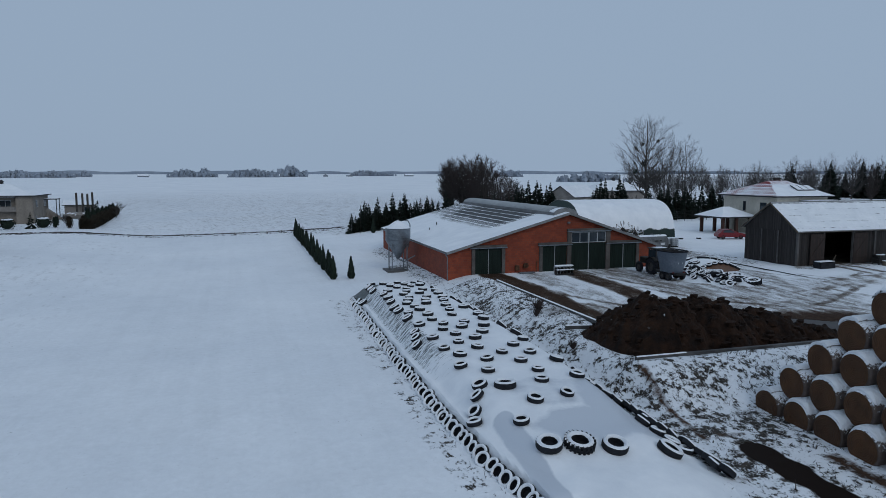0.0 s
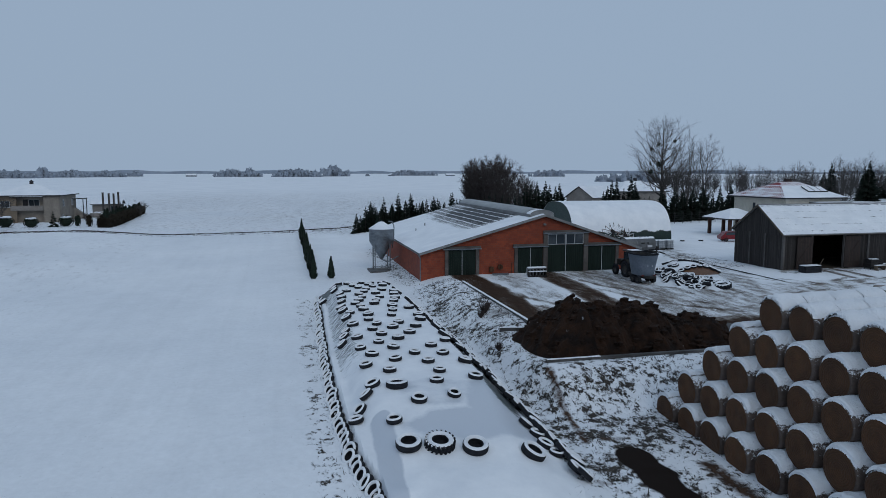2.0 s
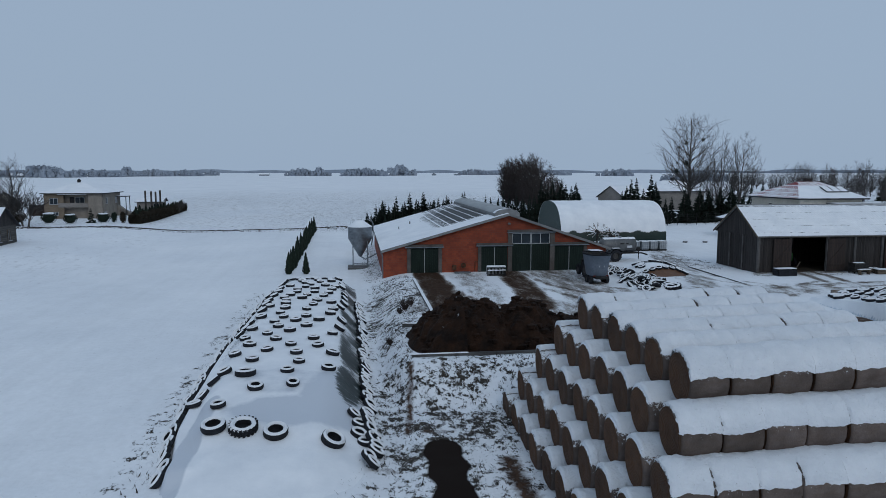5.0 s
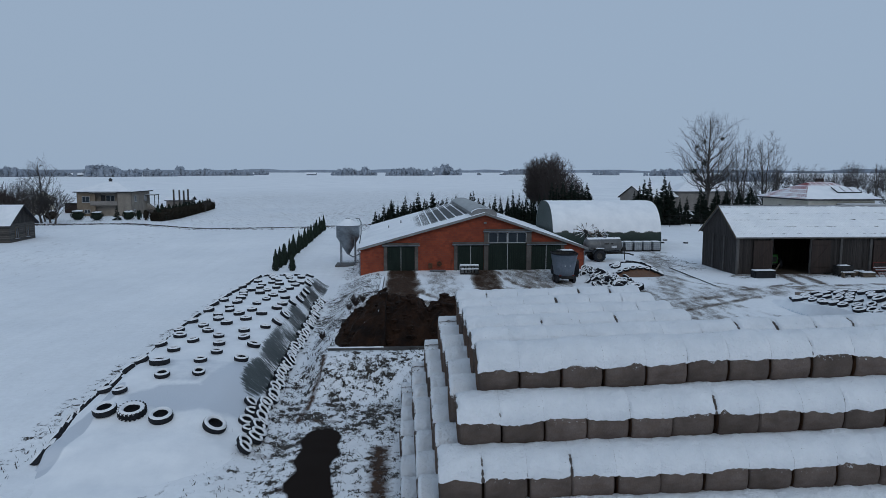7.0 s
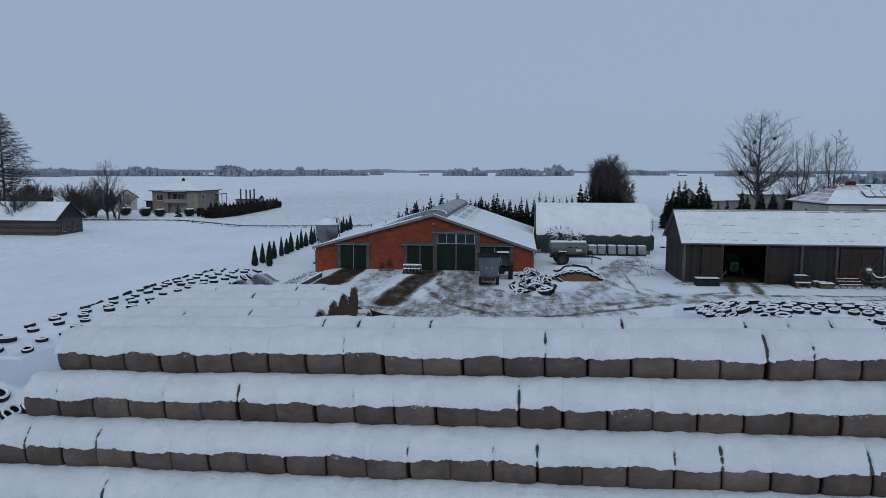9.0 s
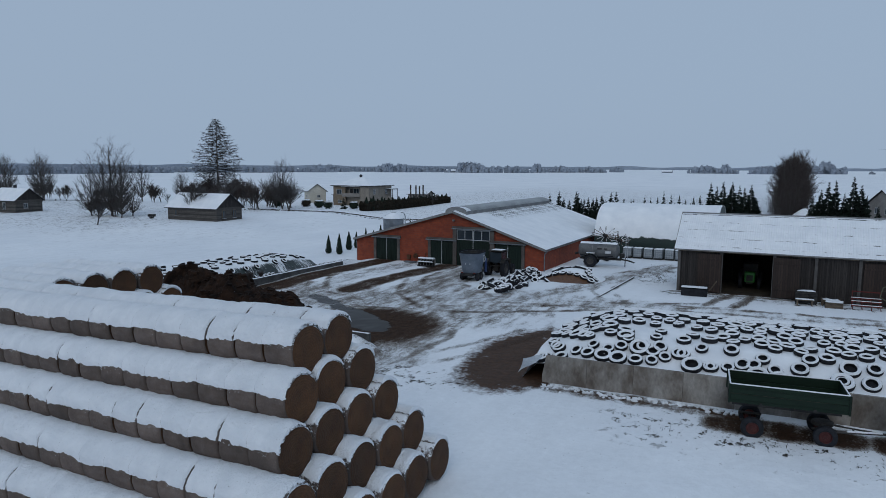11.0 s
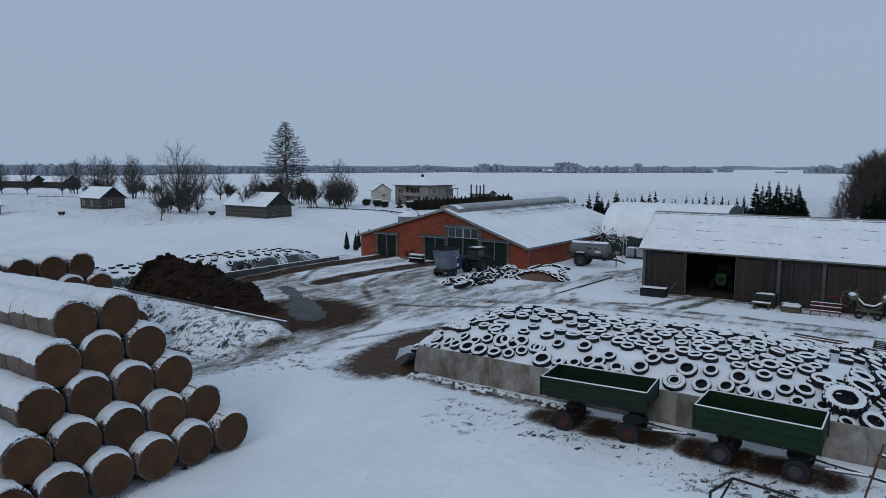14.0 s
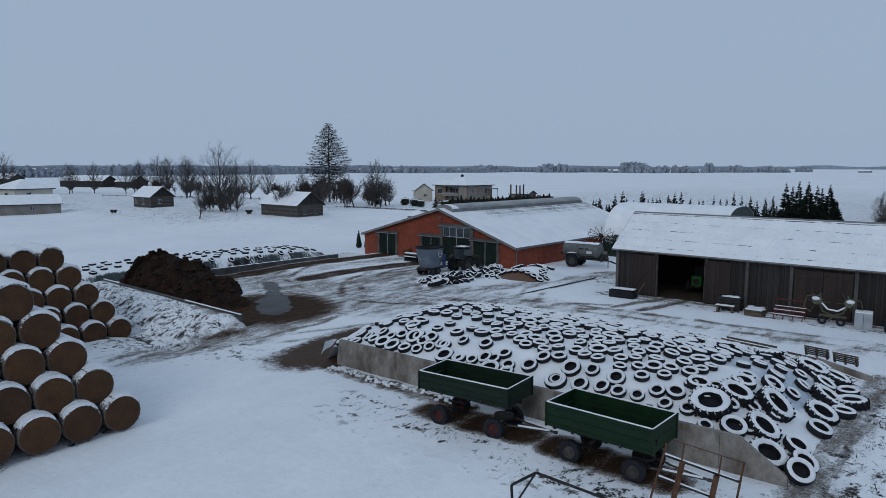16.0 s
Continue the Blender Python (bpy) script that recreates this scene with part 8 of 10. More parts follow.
def conifer_parts(seed, height, width, droop=0.25, rows=26, per=11, bare=0.03, blade=0.2):
    """Trunk and needled boughs: each bough is a drooping fan of narrow sprays."""
    rnd = random.Random(seed)
    trunk, needles = Geo(), Geo()
    trunk.tube((0, 0, -0.2), (0, 0, height), height * 0.014, 0.012, 6)
    for i in range(rows):
        u = (i + rnd.random()) / rows
        z = height * (bare + (0.95 - bare) * u)
        reach = width / 2 * (1 - u) ** 0.9 * rnd.uniform(0.72, 1.1) + 0.12
        for k in range(max(5, int(per * (1 - 0.45 * u)))):
            a = rnd.uniform(0, 2 * math.pi)
            ln = reach * rnd.uniform(0.5, 1.15)
            p = Vector((0, 0, z))
            d = Vector((math.cos(a), math.sin(a), 0))
            side = Vector((-d.y, d.x, 0))
            tip = p + d * ln + Vector((0, 0, ln * (rnd.uniform(-0.1, 0.25) - droop)))
            w = blade * (0.35 + ln * 0.35)
            mid = p.lerp(tip, 0.55) - Vector((0, 0, 0.08 * ln))
            needles.add([p, mid + side * w, tip, mid - side * w, mid - Vector((0, 0, w * 2.2))], [(0, 1, 2, 3), (0, 4, 2)])
            for t in (0.3, 0.5, 0.7, 0.88):
                b = p.lerp(tip, t) - Vector((0, 0, 0.06 * ln))
                for s in (-1, 1):
                    e = b + side * s * w * rnd.uniform(1.2, 2.6) + d * w * 1.3 - Vector((0, 0, w * rnd.uniform(-0.4, 1.5)))
                    needles.add([b + d * w * 0.35, e, b - d * w * 0.35], [(0, 1, 2)])
    for k in range(14):
        z, a = height * rnd.uniform(0.9, 0.985), rnd.uniform(0, 2 * math.pi)
        d = Vector((math.cos(a), math.sin(a), 0.5)) * height * 0.03
        needles.add([Vector((0, 0, z - 0.05)), Vector((0, 0, z + 0.05)), Vector((0, 0, z)) + d], [(0, 1, 2)])
    return trunk, needles


def conifer(seed, x, y, height, width, label, group="", mat=NEEDLE, **kw):
    trunk, needles = conifer_parts(seed, height, width, **kw)
    e = thing("spruce_tree", x, y, gz(x, y), 0, label, "spruce", group)
    part("trunk", trunk, BARK, e)
    part("crown", needles, mat, e, "dark needled boughs")
    return e


def larch(seed, x, y, height, width):
    rnd = random.Random(seed)
    trunk, boughs = Geo(), Geo()
    trunk.tube((0, 0, -0.3), (0, 0, height * 0.5), 0.34, 0.2, 8)
    trunk.tube((0, 0, height * 0.5), (0, 0, height), 0.2, 0.02, 6)
    n = 165
    for i in range(n):
        u = i / n
        z = height * (0.24 + 0.75 * u)
        reach = width / 2 * (1 - u ** 1.35) ** 0.75 * (0.72 + 0.28 * ss(0, 0.25, u)) + 0.2
        a = i * 2.4 + rnd.uniform(-0.4, 0.4)
        ln = reach * rnd.uniform(0.75, 1.1)
        p = Vector((0, 0, z))
        d = Vector((math.cos(a), math.sin(a), 0))
        pts = [p, p + d * ln * 0.4 - Vector((0, 0, 0.03 * ln)), p + d * ln * 0.8 - Vector((0, 0, 0.04 * ln)), p + d * ln + Vector((0, 0, 0.06 * ln))]
        for k in range(3):
            boughs.tube(pts[k], pts[k + 1], 0.075 - 0.02 * k, 0.055 - 0.02 * k, 4, caps=False)
        for k in range(int(5 + ln * 6)):
            t = rnd.uniform(0.15, 1.0)
            b = p + d * ln * t - Vector((0, 0, 0.03 * ln * math.sin(math.pi * t)))
            e = b + Vector((rnd.gauss(0, 0.36), rnd.gauss(0, 0.36), rnd.uniform(-0.6, 0.3))) + d * 0.3
            boughs.tube(b, e, 0.042, 0.020, 3, caps=False)
    e = thing("larch_tree", x, y, gz(x, y), 0, "tall conical bare larch with drooping boughs", "larch")
    part("trunk", trunk, BARK, e)
    part("crown", boughs, LARCH_TWIG, e, "drooping bare boughs")
    return e


def thuja_geo(seed, height, width):
    rnd = random.Random(seed)
    g = Geo()
    g.lathe([(0.02, 0.0), (width * 0.34, height * 0.05), (width * 0.38, height * 0.3), (width * 0.25, height * 0.7), (0.02, height * 0.97)], 9)
    for i in range(230):
        u = rnd.random() ** 1.25
        a = rnd.uniform(0, 2 * math.pi)
        r = width / 2 * (1.0 - u ** 1.5) * min(1, 0.6 + 4 * u) * rnd.uniform(0.8, 1.08)
        p = Vector((r * math.cos(a), r * math.sin(a), height * u * 0.96))
        w, h = 0.06 * rnd.uniform(0.7, 1.4), 0.26 * rnd.uniform(0.7, 1.3)
        t = Vector((-math.sin(a), math.cos(a), 0)) * w
        o = Vector((math.cos(a), math.sin(a), 0))
        g.add([p - t, p + t, p + t * 0.5 + o * 0.05 + Vector((0, 0, h)), p - t * 0.5 + o * 0.02 + Vector((0, 0, h * 0.8))], [(0, 1, 2, 3)])
    return g


# row of young thujas beside the field, two of them apart
th = thing("thuja", 12.38, 69.2, gz(12.4, 69.2), 0, "slim dark green thuja in the snow", "thuja", "row of thujas")
part("foliage", thuja_geo(3, 2.35, 0.85), THUJA, th)
part("stem", Geo().tube((0, 0, -0.1), (0, 0, 0.4), 0.05), BARK, th)
again(th, 14.2, 69.1, 0.95, 70)
for k in range(21):
    y = 71.6 + k * 2.15
    again(th, 12.4 + 0.12 * math.sin(k * 2.3), y, 0.94 + 0.16 * math.sin(k * 1.7), k * 47.0, 1.0 + 0.14 * math.sin(k * 2.9))
again(th, 24.6, 110, 1.0, 10, 1.1)

# young spruces behind the barn, thinning out behind the hall
sp = [conifer(21, 24.5, 117, 5.0, 3.2, "young dark spruce dusted with snow", "row of spruces"),
      conifer(22, 27.0, 118.0, 5.6, 3.3, "young dark spruce dusted with snow", "row of spruces"),
      conifer(23, 28.6, 118.5, 4.7, 3.0, "young dark spruce dusted with snow", "row of spruces")]
random.seed(61)
for k in range(22):
    again(random.choice(sp), 29.6 + 10.6 * k / 21 + random.uniform(-0.4, 0.4), 117.5 + random.uniform(-2.0, 2.0), random.uniform(0.92, 1.16), random.uniform(0, 360))
for k in range(14):
    again(random.choice(sp), 21.6 + 9.0 * k / 13 + random.uniform(-0.3, 0.3), 113.5 + 3.5 * k / 13 + random.uniform(-0.8, 0.8), random.uniform(0.6, 0.85), random.uniform(0, 360))
for k in range(12):
    again(random.choice(sp), 24.2 + 6.2 * k / 11 + random.uniform(-0.3, 0.3), 117.0 + random.uniform(-1.5, 1.5), random.uniform(0.62, 0.9), random.uniform(0, 360))
for k in range(13):
    again(random.choice(sp), 40.6 + 13.0 * k / 12 + random.uniform(-0.4, 0.4), 120.5 + random.uniform(-1.2, 1.2), random.uniform(0.78, 0.94), random.uniform(0, 360))
for x, s in ((41.6, 0.9), (43.9, 0.92), (44.9, 0.95), (46.2, 0.98), (47.2, 1.05), (48.4, 0.96), (49.8, 1.12), (50.9, 1.0), (52.2, 1.04), (53.2, 1.08)):
    again(random.choice(sp), x, 120.2 + random.uniform(-0.6, 0.6), s * 0.7, random.uniform(0, 360), s * 1.12)
# taller spruces by the hall and in the hedge beyond the yard
tall = [conifer(31, 54.8, 121, 8.2, 4.4, "tall dark spruce in the snow", "spruces beyond the hall", rows=40, per=13, blade=0.2),
        conifer(32, 56.8, 120.3, 8.4, 4.6, "tall dark spruce in the snow", "spruces beyond the hall", rows=40, per=13, blade=0.2),
        conifer(33, 61.2, 119.8, 8.0, 5.4, "tall dark spruce in the snow", "spruces beyond the hall", rows=40, per=14, blade=0.22)]
for x, y, s in ((55.8, 120.8, 0.9), (58.3, 119.6, 1.05), (59.4, 120.3, 0.95), (60.2, 119.4, 0.88), (62.0, 120.6, 0.72), (70.2, 119.4, 0.78), (71.4, 120.0, 0.92), (72.4, 120.2, 1.02), (73.4, 120.2, 1.08), (74.6, 119.6, 0.85), (75.7, 118.8, 1.13), (76.8, 119.2, 1.02), (77.6, 119.8, 0.8)):
    again(random.choice(tall), x, y, s, random.uniform(0, 360))
for k in range(18):
    again(random.choice(tall), 79.6 + k * 1.95 + random.uniform(-0.6, 0.6), 120.4 + k * 0.55 + random.uniform(-1, 1), random.uniform(0.55, 0.95), random.uniform(0, 360))
# fence of young trees under them
fence = thing("mesh_fence", 62.0, 111.0, gz(62, 111), 0, "thin wire fence on dark posts", "fence")
for k in range(24):
    part("post", Geo().tube((k * 2.2, k * 0.55, 0), (k * 2.2, k * 0.55, 2.2), 0.05, n=6), DARK_STEEL, fence)
for z in (0.4, 0.8, 1.2, 1.6, 2.0):
    part("wire", Geo().tube((0, 0, z), (23 * 2.2, 23 * 0.55, z), 0.02, n=4), DARK_STEEL, fence)

# the tall tree with mistletoe and its neighbours
nest_tree = broad_tree(101, 89.4, 130.5, 22.5, 14.0, "tall bare poplar with dark mistletoe balls", clear=0.26, limbs=72, shoots=14, leaders=1, mid=0.62, twig_r=0.028, sweep=(0.7, 1.15))
nest_wood = [c for c in nest_tree.children if c.name.startswith("trunk")][0].data
for x, y, z, r in ((-1.7, -0.8, 12.3, 0.85), (-4.2, -1.2, 10.3, 0.62), (-2.5, 0, 15.0, 0.4), (-0.6, 0.4, 16.2, 0.42), (2.3, 0, 16.6, 0.45), (-3.4, 0.2, 12.2, 0.3)):
    g = Geo()
    rnd = random.Random(int(r * 1000))
    x, y, z = min((v.co for v in nest_wood.vertices), key=lambda c: (c - Vector((x, y, z))).length)
    for k in range(160):
        d = Vector((rnd.gauss(0, 1), rnd.gauss(0, 1), rnd.gauss(0, 1))).normalized()
        g.tube((x, y, z), Vector((x, y, z)) + d * r * rnd.uniform(0.7, 1.05), 0.03, 0.015, 3, caps=False)
    part("mistletoe", g, NEEDLE, nest_tree, "dark mistletoe ball")
big_b = broad_tree(102, 101, 139, 18.0, 11.5, "broad bare lime tree in winter", clear=0.14, limbs=44, shoots=14, leaders=3)
big_c = broad_tree(103, 108, 142, 18.5, 10.5, "broad bare poplar in winter", clear=0.12, limbs=44, shoots=14, leaders=2)
again(big_b, 96.5, 134.5, 0.66, 140)
again(big_c, 122, 146, 0.62, 60)
again(big_b, 127.5, 140, 0.6, 20)
again(big_c, 133, 137, 0.66, 200)
again(big_b, 140, 134, 0.68, 290)
# a row of close bare trees that runs out into the field behind the hall
grove = [broad_tree(501 + k, 67.0, 205 - 3 * k, 14.2 - 0.6 * k, 6.4, "upright bare tree in a dense dark row", "tree", "row of trees on the field", TWIG_DARK, clear=0.05, limbs=36, shoots=15, leaders=3, mid=0.5, twig_r=0.045) for k in range(3)]
random.seed(47)
for k in range(25):
    y = 142.5 + 66 * k / 24
    hgt = 0.46 + 0.54 * ss(142, 176, y) - 0.08 * ss(196, 210, y)
    again(random.choice(grove), 66.3 + 2.2 * (y - 142) / 66 + random.uniform(-1.9, 1.9), y + random.uniform(-1, 1), hgt * random.uniform(1.05, 1.4), random.uniform(0, 360), hgt * random.uniform(0.9, 1.08))
grid_thing("spoil_heap", 24, 24, lambda u, v: (65.5 + 12 * u, 141 + 10 * v, gz(71, 146) - 0.1 + 3.0 * math.exp(-((u - 0.35) * 4.2) ** 2 - ((v - 0.5) * 3.6) ** 2) + 0.2 * noise.noise(Vector((u * 6, v * 6, 2)))), SNOW, lambda p: {"bare": 0.0}, "heap of spoil under grey snow beyond the hall", "spoil")

# left: orchard trees and shrubs round the old huts
med = broad_tree(105, -54.4, 87, 15.6, 12.0, "big bare lime tree with low boughs", clear=0.10, limbs=54, shoots=15, leaders=1, mid=0.55, twig_r=0.03)
small = tree(106, -43.8, 75.9, 4.6, "small bare fruit tree in snow", spread=0.5, levels=4, fork=0.24, up=0.45, twig_r=0.014)
slim = broad_tree(107, -38.8, 120.3, 12.2, 7.6, "slim bare ash tree in snow", clear=0.12, limbs=42, shoots=13, mid=0.55, leaders=1, twig_r=0.03)
for ob, x, y, s, r in ((med, -58.5, 85.5, 0.62, 100), (med, -50.8, 89, 0.42, 200), (med, -49, 85, 0.40, 300), (slim, -100, 124.6, 1.05, 40), (slim, -104, 122, 0.95, 140), (slim, -114.7, 111, 1.12, 250), (slim, -118, 113, 1.0, 10), (slim, -122, 116, 1.05, 200), (slim, -96, 128, 0.9, 300), (med, -56, 90.5, 0.7, 60),
                       (slim, -155, 125, 1.1, 60), (slim, -160, 128, 1.15, 180), (slim, -181, 134, 1.25, 90), (slim, -174, 123, 1.0, 20), (slim, -168, 121, 1.05, 310), (slim, -166, 115, 0.9, 70), (slim, -174, 107, 0.95, 130), (slim, -181, 101, 0.95, 210), (slim, -186, 104, 0.9, 30),
                       (small, -34.6, 88.4, 1.6, 20), (small, -32.5, 89.2, 1.4, 130), (small, -46, 109, 1.7, 80), (small, -43, 117, 1.6, 220), (slim, -44, 124, 0.72, 160), (slim, -60, 121, 0.7, 90), (slim, -88, 135, 0.75, 20), (slim, -94, 140, 0.7, 250),
                       (small, -36, 119, 1.35, 40), (small, -37.5, 121, 1.45, 240), (small, -41, 126, 1.5, 150), (small, -49, 128, 1.6, 10), (small, -53, 131, 1.7, 310), (slim, -47, 133, 0.62, 70), (slim, -52, 136, 0.66, 200),
                       (slim, -190, 86, 0.85, 70), (med, -196, 80, 0.8, 300), (slim, -203, 72, 0.85, 180), (med, -215, 90, 1.0, 30), (slim, -225, 78, 1.0, 250), (med, -240, 62, 1.1, 90)):
    again(ob, x, y, s, r)
larch(7, -70.3, 131.4, 22.9, 16.0)
dark_sh = tree(108, -62, 119, 5.2, "dense dark garden shrub in snow", "shrub", stems=6, spread=0.45, levels=3, fork=0.3, up=0.5, twig=TWIG_DARK, twig_r=0.026)
for x, y, s in ((-75, 133, 1.5), (-67, 134, 1.5), (-72.5, 129, 1.3), (-64, 131, 1.4), (-58, 128, 1.3), (-72, 124, 1.2), (-78, 130, 1.1), (-56, 116, 1.05), (-40.3, 112.2, 1.25), (-84, 133, 1.0), (-59, 86, 0.7), (-45.5, 124, 0.9), (-48, 127, 1.0)):
    again(dark_sh, x, y, s, x * 7)


# ---- houses ----
RENDER_BEIGE = plain("beige_render", (0.21, 0.185, 0.16), (0.29, 0.26, 0.225), 0.6, 0.9)
RENDER_GREY = plain("grey_brown_render", (0.20, 0.185, 0.17), (0.27, 0.25, 0.235), 0.6, 0.9)
RENDER_WARM = plain("ochre_render", (0.17, 0.135, 0.10), (0.23, 0.185, 0.14), 0.6, 0.9)
RENDER_CREAM = plain("cream_render", (0.50, 0.47, 0.40), (0.58, 0.55, 0.48), 0.6, 0.9)
ROOF_DARK = plain("dark_roof_edge", (0.03, 0.03, 0.033), (0.05, 0.05, 0.055), 1, 0.7)
ROOF_RED = make_ribbed_roof("snowy_red_roof", (0.20, 0.022, 0.026), 0.9)


def hip_roof(parent, x0, x1, y0, y1, z, ridge, over=0.6, red=None):
    """Hipped roof: dark eaves slab and a snow layer; ridge = ((xa, xb), y, z)."""
    (xa, xb), yr, zr = ridge
    X0, X1, Y0, Y1 = x0 - over, x1 + over, y0 - over, y1 + over
    part("eave_slab", Geo().box(((X0 + X1) / 2, (Y0 + Y1) / 2, z + 0.06), (X1 - X0, Y1 - Y0, 0.2), ch=0.03), ROOF_DARK, parent)
    c = [(X0, Y0), (X1, Y0), (X1, Y1), (X0, Y1)]
    ra, rb = (xa, yr), (xb, yr)
    faces = [(c[0], c[1], rb, ra), (c[1], c[2], rb, rb), (c[2], c[3], ra, rb), (c[3], c[0], ra, ra)]
    for k, (p, q, u, v) in enumerate(faces):
        g = Geo()

        def pt(s, t):
            a = (p[0] + (q[0] - p[0]) * s, p[1] + (q[1] - p[1]) * s)
            b = (v[0] + (u[0] - v[0]) * s, v[1] + (u[1] - v[1]) * s)
            return (a[0] + (b[0] - a[0]) * t, a[1] + (b[1] - a[1]) * t, z + 0.17 + (zr - z - 0.17) * t + 0.03 * noise.noise(Vector((s * 9, t * 5, k))))
        g.sheet(20, 12, pt)
        vals = [red(vv, k) for vv in g.v] if red else [0.0] * len(g.v)
        ob = part("roof", g, ROOF_RED if red else ROOF_L, parent, "snowy roof slope")
        layer = ob.data.attributes.new("bare", "FLOAT", "POINT")
        layer.data.foreach_set("value", vals)


def window(parent, x, y, z, w, h, face, frame_mat=PALE_STEEL):
    """A framed pane set into a wall that faces s (-y), e (+x), w (-x)."""
    d = {"s": (0, -1), "e": (1, 0), "w": (-1, 0), "n": (0, 1)}[face]
    along = (abs(d[1]), abs(d[0]))
    size = lambda a, t, b: (a * along[0] + t * abs(d[0]), a * along[1] + t * abs(d[1]), b)
    win = part("window", Geo().box((x + d[0] * 0.02, y + d[1] * 0.02, z), size(w, 0.05, h)), GLASS, parent)
    g = Geo()
    for k in (-0.5, 0, 0.5):
        g.box((x + along[0] * w * k + d[0] * 0.05, y + along[1] * w * k + d[1] * 0.05, z), size(0.07, 0.06, h))
    for k in (-0.5, 0.5):
        g.box((x + d[0] * 0.048, y + d[1] * 0.048, z + h * k), size(w + 0.07, 0.06, 0.07))
    part("frame", g, frame_mat, win)
    part("sill", Geo().box((x + d[0] * 0.08, y + d[1] * 0.08, z - h / 2 - 0.06), size(w + 0.2, 0.2, 0.05)), PALE_STEEL, win)


ha = thing("house", -40.8, 157.0, 0.25, 0, "beige two-storey house with snowy hipped roof and balcony", "house")
hx0, hx1, hy0, hy1 = -5.9, 6.0, -6.0, 5.6
for nm, c, d, m in (("wall", (hx0 + 2.0, hy0 + 0.15, 2.5), (4.0, 0.3, 5.4), RENDER_WARM), ("wall", (hx1 - 1.475, hy0 + 0.15, 2.5), (2.95, 0.3, 5.4), RENDER_BEIGE), ("wall", (0.05, hy0 + 1.3, 2.5), (6.0, 0.3, 5.4), RENDER_BEIGE),
                    ("wall", (hx1 - 0.15, 0, 2.5), (0.3, hy1 - hy0 - 0.62, 5.4), RENDER_BEIGE), ("wall", (hx0 + 0.15, 0, 2.5), (0.3, hy1 - hy0 - 0.62, 5.4), RENDER_GREY), ("wall", (0, hy1 - 0.15, 2.5), (11.9, 0.3, 5.4), RENDER_GREY)):
    part(nm, Geo().box(c, d), m, ha)
hip_roof(ha, hx0, hx1, hy0, hy1, 5.2, ((-1.6, 0.6), 0.0, 7.55))
part("chimney", Geo().box((-0.9, 0.3, 7.65), (0.6, 0.6, 0.8), ch=0.03), ROOF_DARK, ha)
part("chimney_cap", Geo().lathe([(0.5, 8.0), (0.1, 8.35), (0.0, 8.4)], 10, mat=Matrix.Translation((-0.9, 0.3, 0))), ROOF_DARK, ha)
part("balcony", Geo().box((0.05, hy0 + 0.5, 2.35), (6.0, 1.4, 0.2), ch=0.02), RENDER_GREY, ha)
part("balcony_rail", Geo().box((0.05, hy0 - 0.15, 2.85), (6.0, 0.06, 0.8)), RENDER_GREY, ha)
part("canopy", Geo().box((0.05, hy0 + 0.4, 5.0), (6.0, 1.6, 0.12)), ROOF_DARK, ha)
part("canopy_snow", Geo().box((0.05, hy0 - 0.3, 5.12), (6.0, 0.5, 0.1), ch=0.04), SNOW, ha)
part("door", Geo().box((-0.6, hy0 + 1.12, 3.45), (0.9, 0.08, 2.0)), ROOF_DARK, ha)
window(ha, 1.0, hy0 + 1.15, 3.75, 1.9, 1.3, "s")
window(ha, hx0 + 2.0, hy0, 3.6, 1.6, 1.3, "s")
window(ha, hx0 + 2.2, hy0, 0.9, 1.2, 0.7, "s")
window(ha, hx1, -3.5, 3.7, 0.9, 1.3, "e")
window(ha, hx1, 2.6, 3.7, 1.2, 1.4, "e")
window(ha, hx1, -4.2, 0.9, 0.8, 0.7, "e")
part("porch_roof", Geo().box((hx1 + 1.2, 3.8, 4.3), (2.4, 3.0, 0.18), ch=0.03), ROOF_DARK, ha)
part("porch_snow", Geo().box((hx1 + 1.2, 3.8, 4.43), (2.3, 2.9, 0.1), ch=0.04), SNOW, ha)
for yy in (2.5, 5.1):
    part("porch_post", Geo().tube((hx1 + 2.2, yy, 0), (hx1 + 2.2, yy, 4.2), 0.09), ROOF_DARK, ha)
part("stair", Geo().prism([(hx1 + 0.02, 3.2, 0), (hx1 + 3.2, 3.2, 0), (hx1 + 0.02, 3.2, 2.4)], (0, 1.4, 0)), CONCRETE, ha)


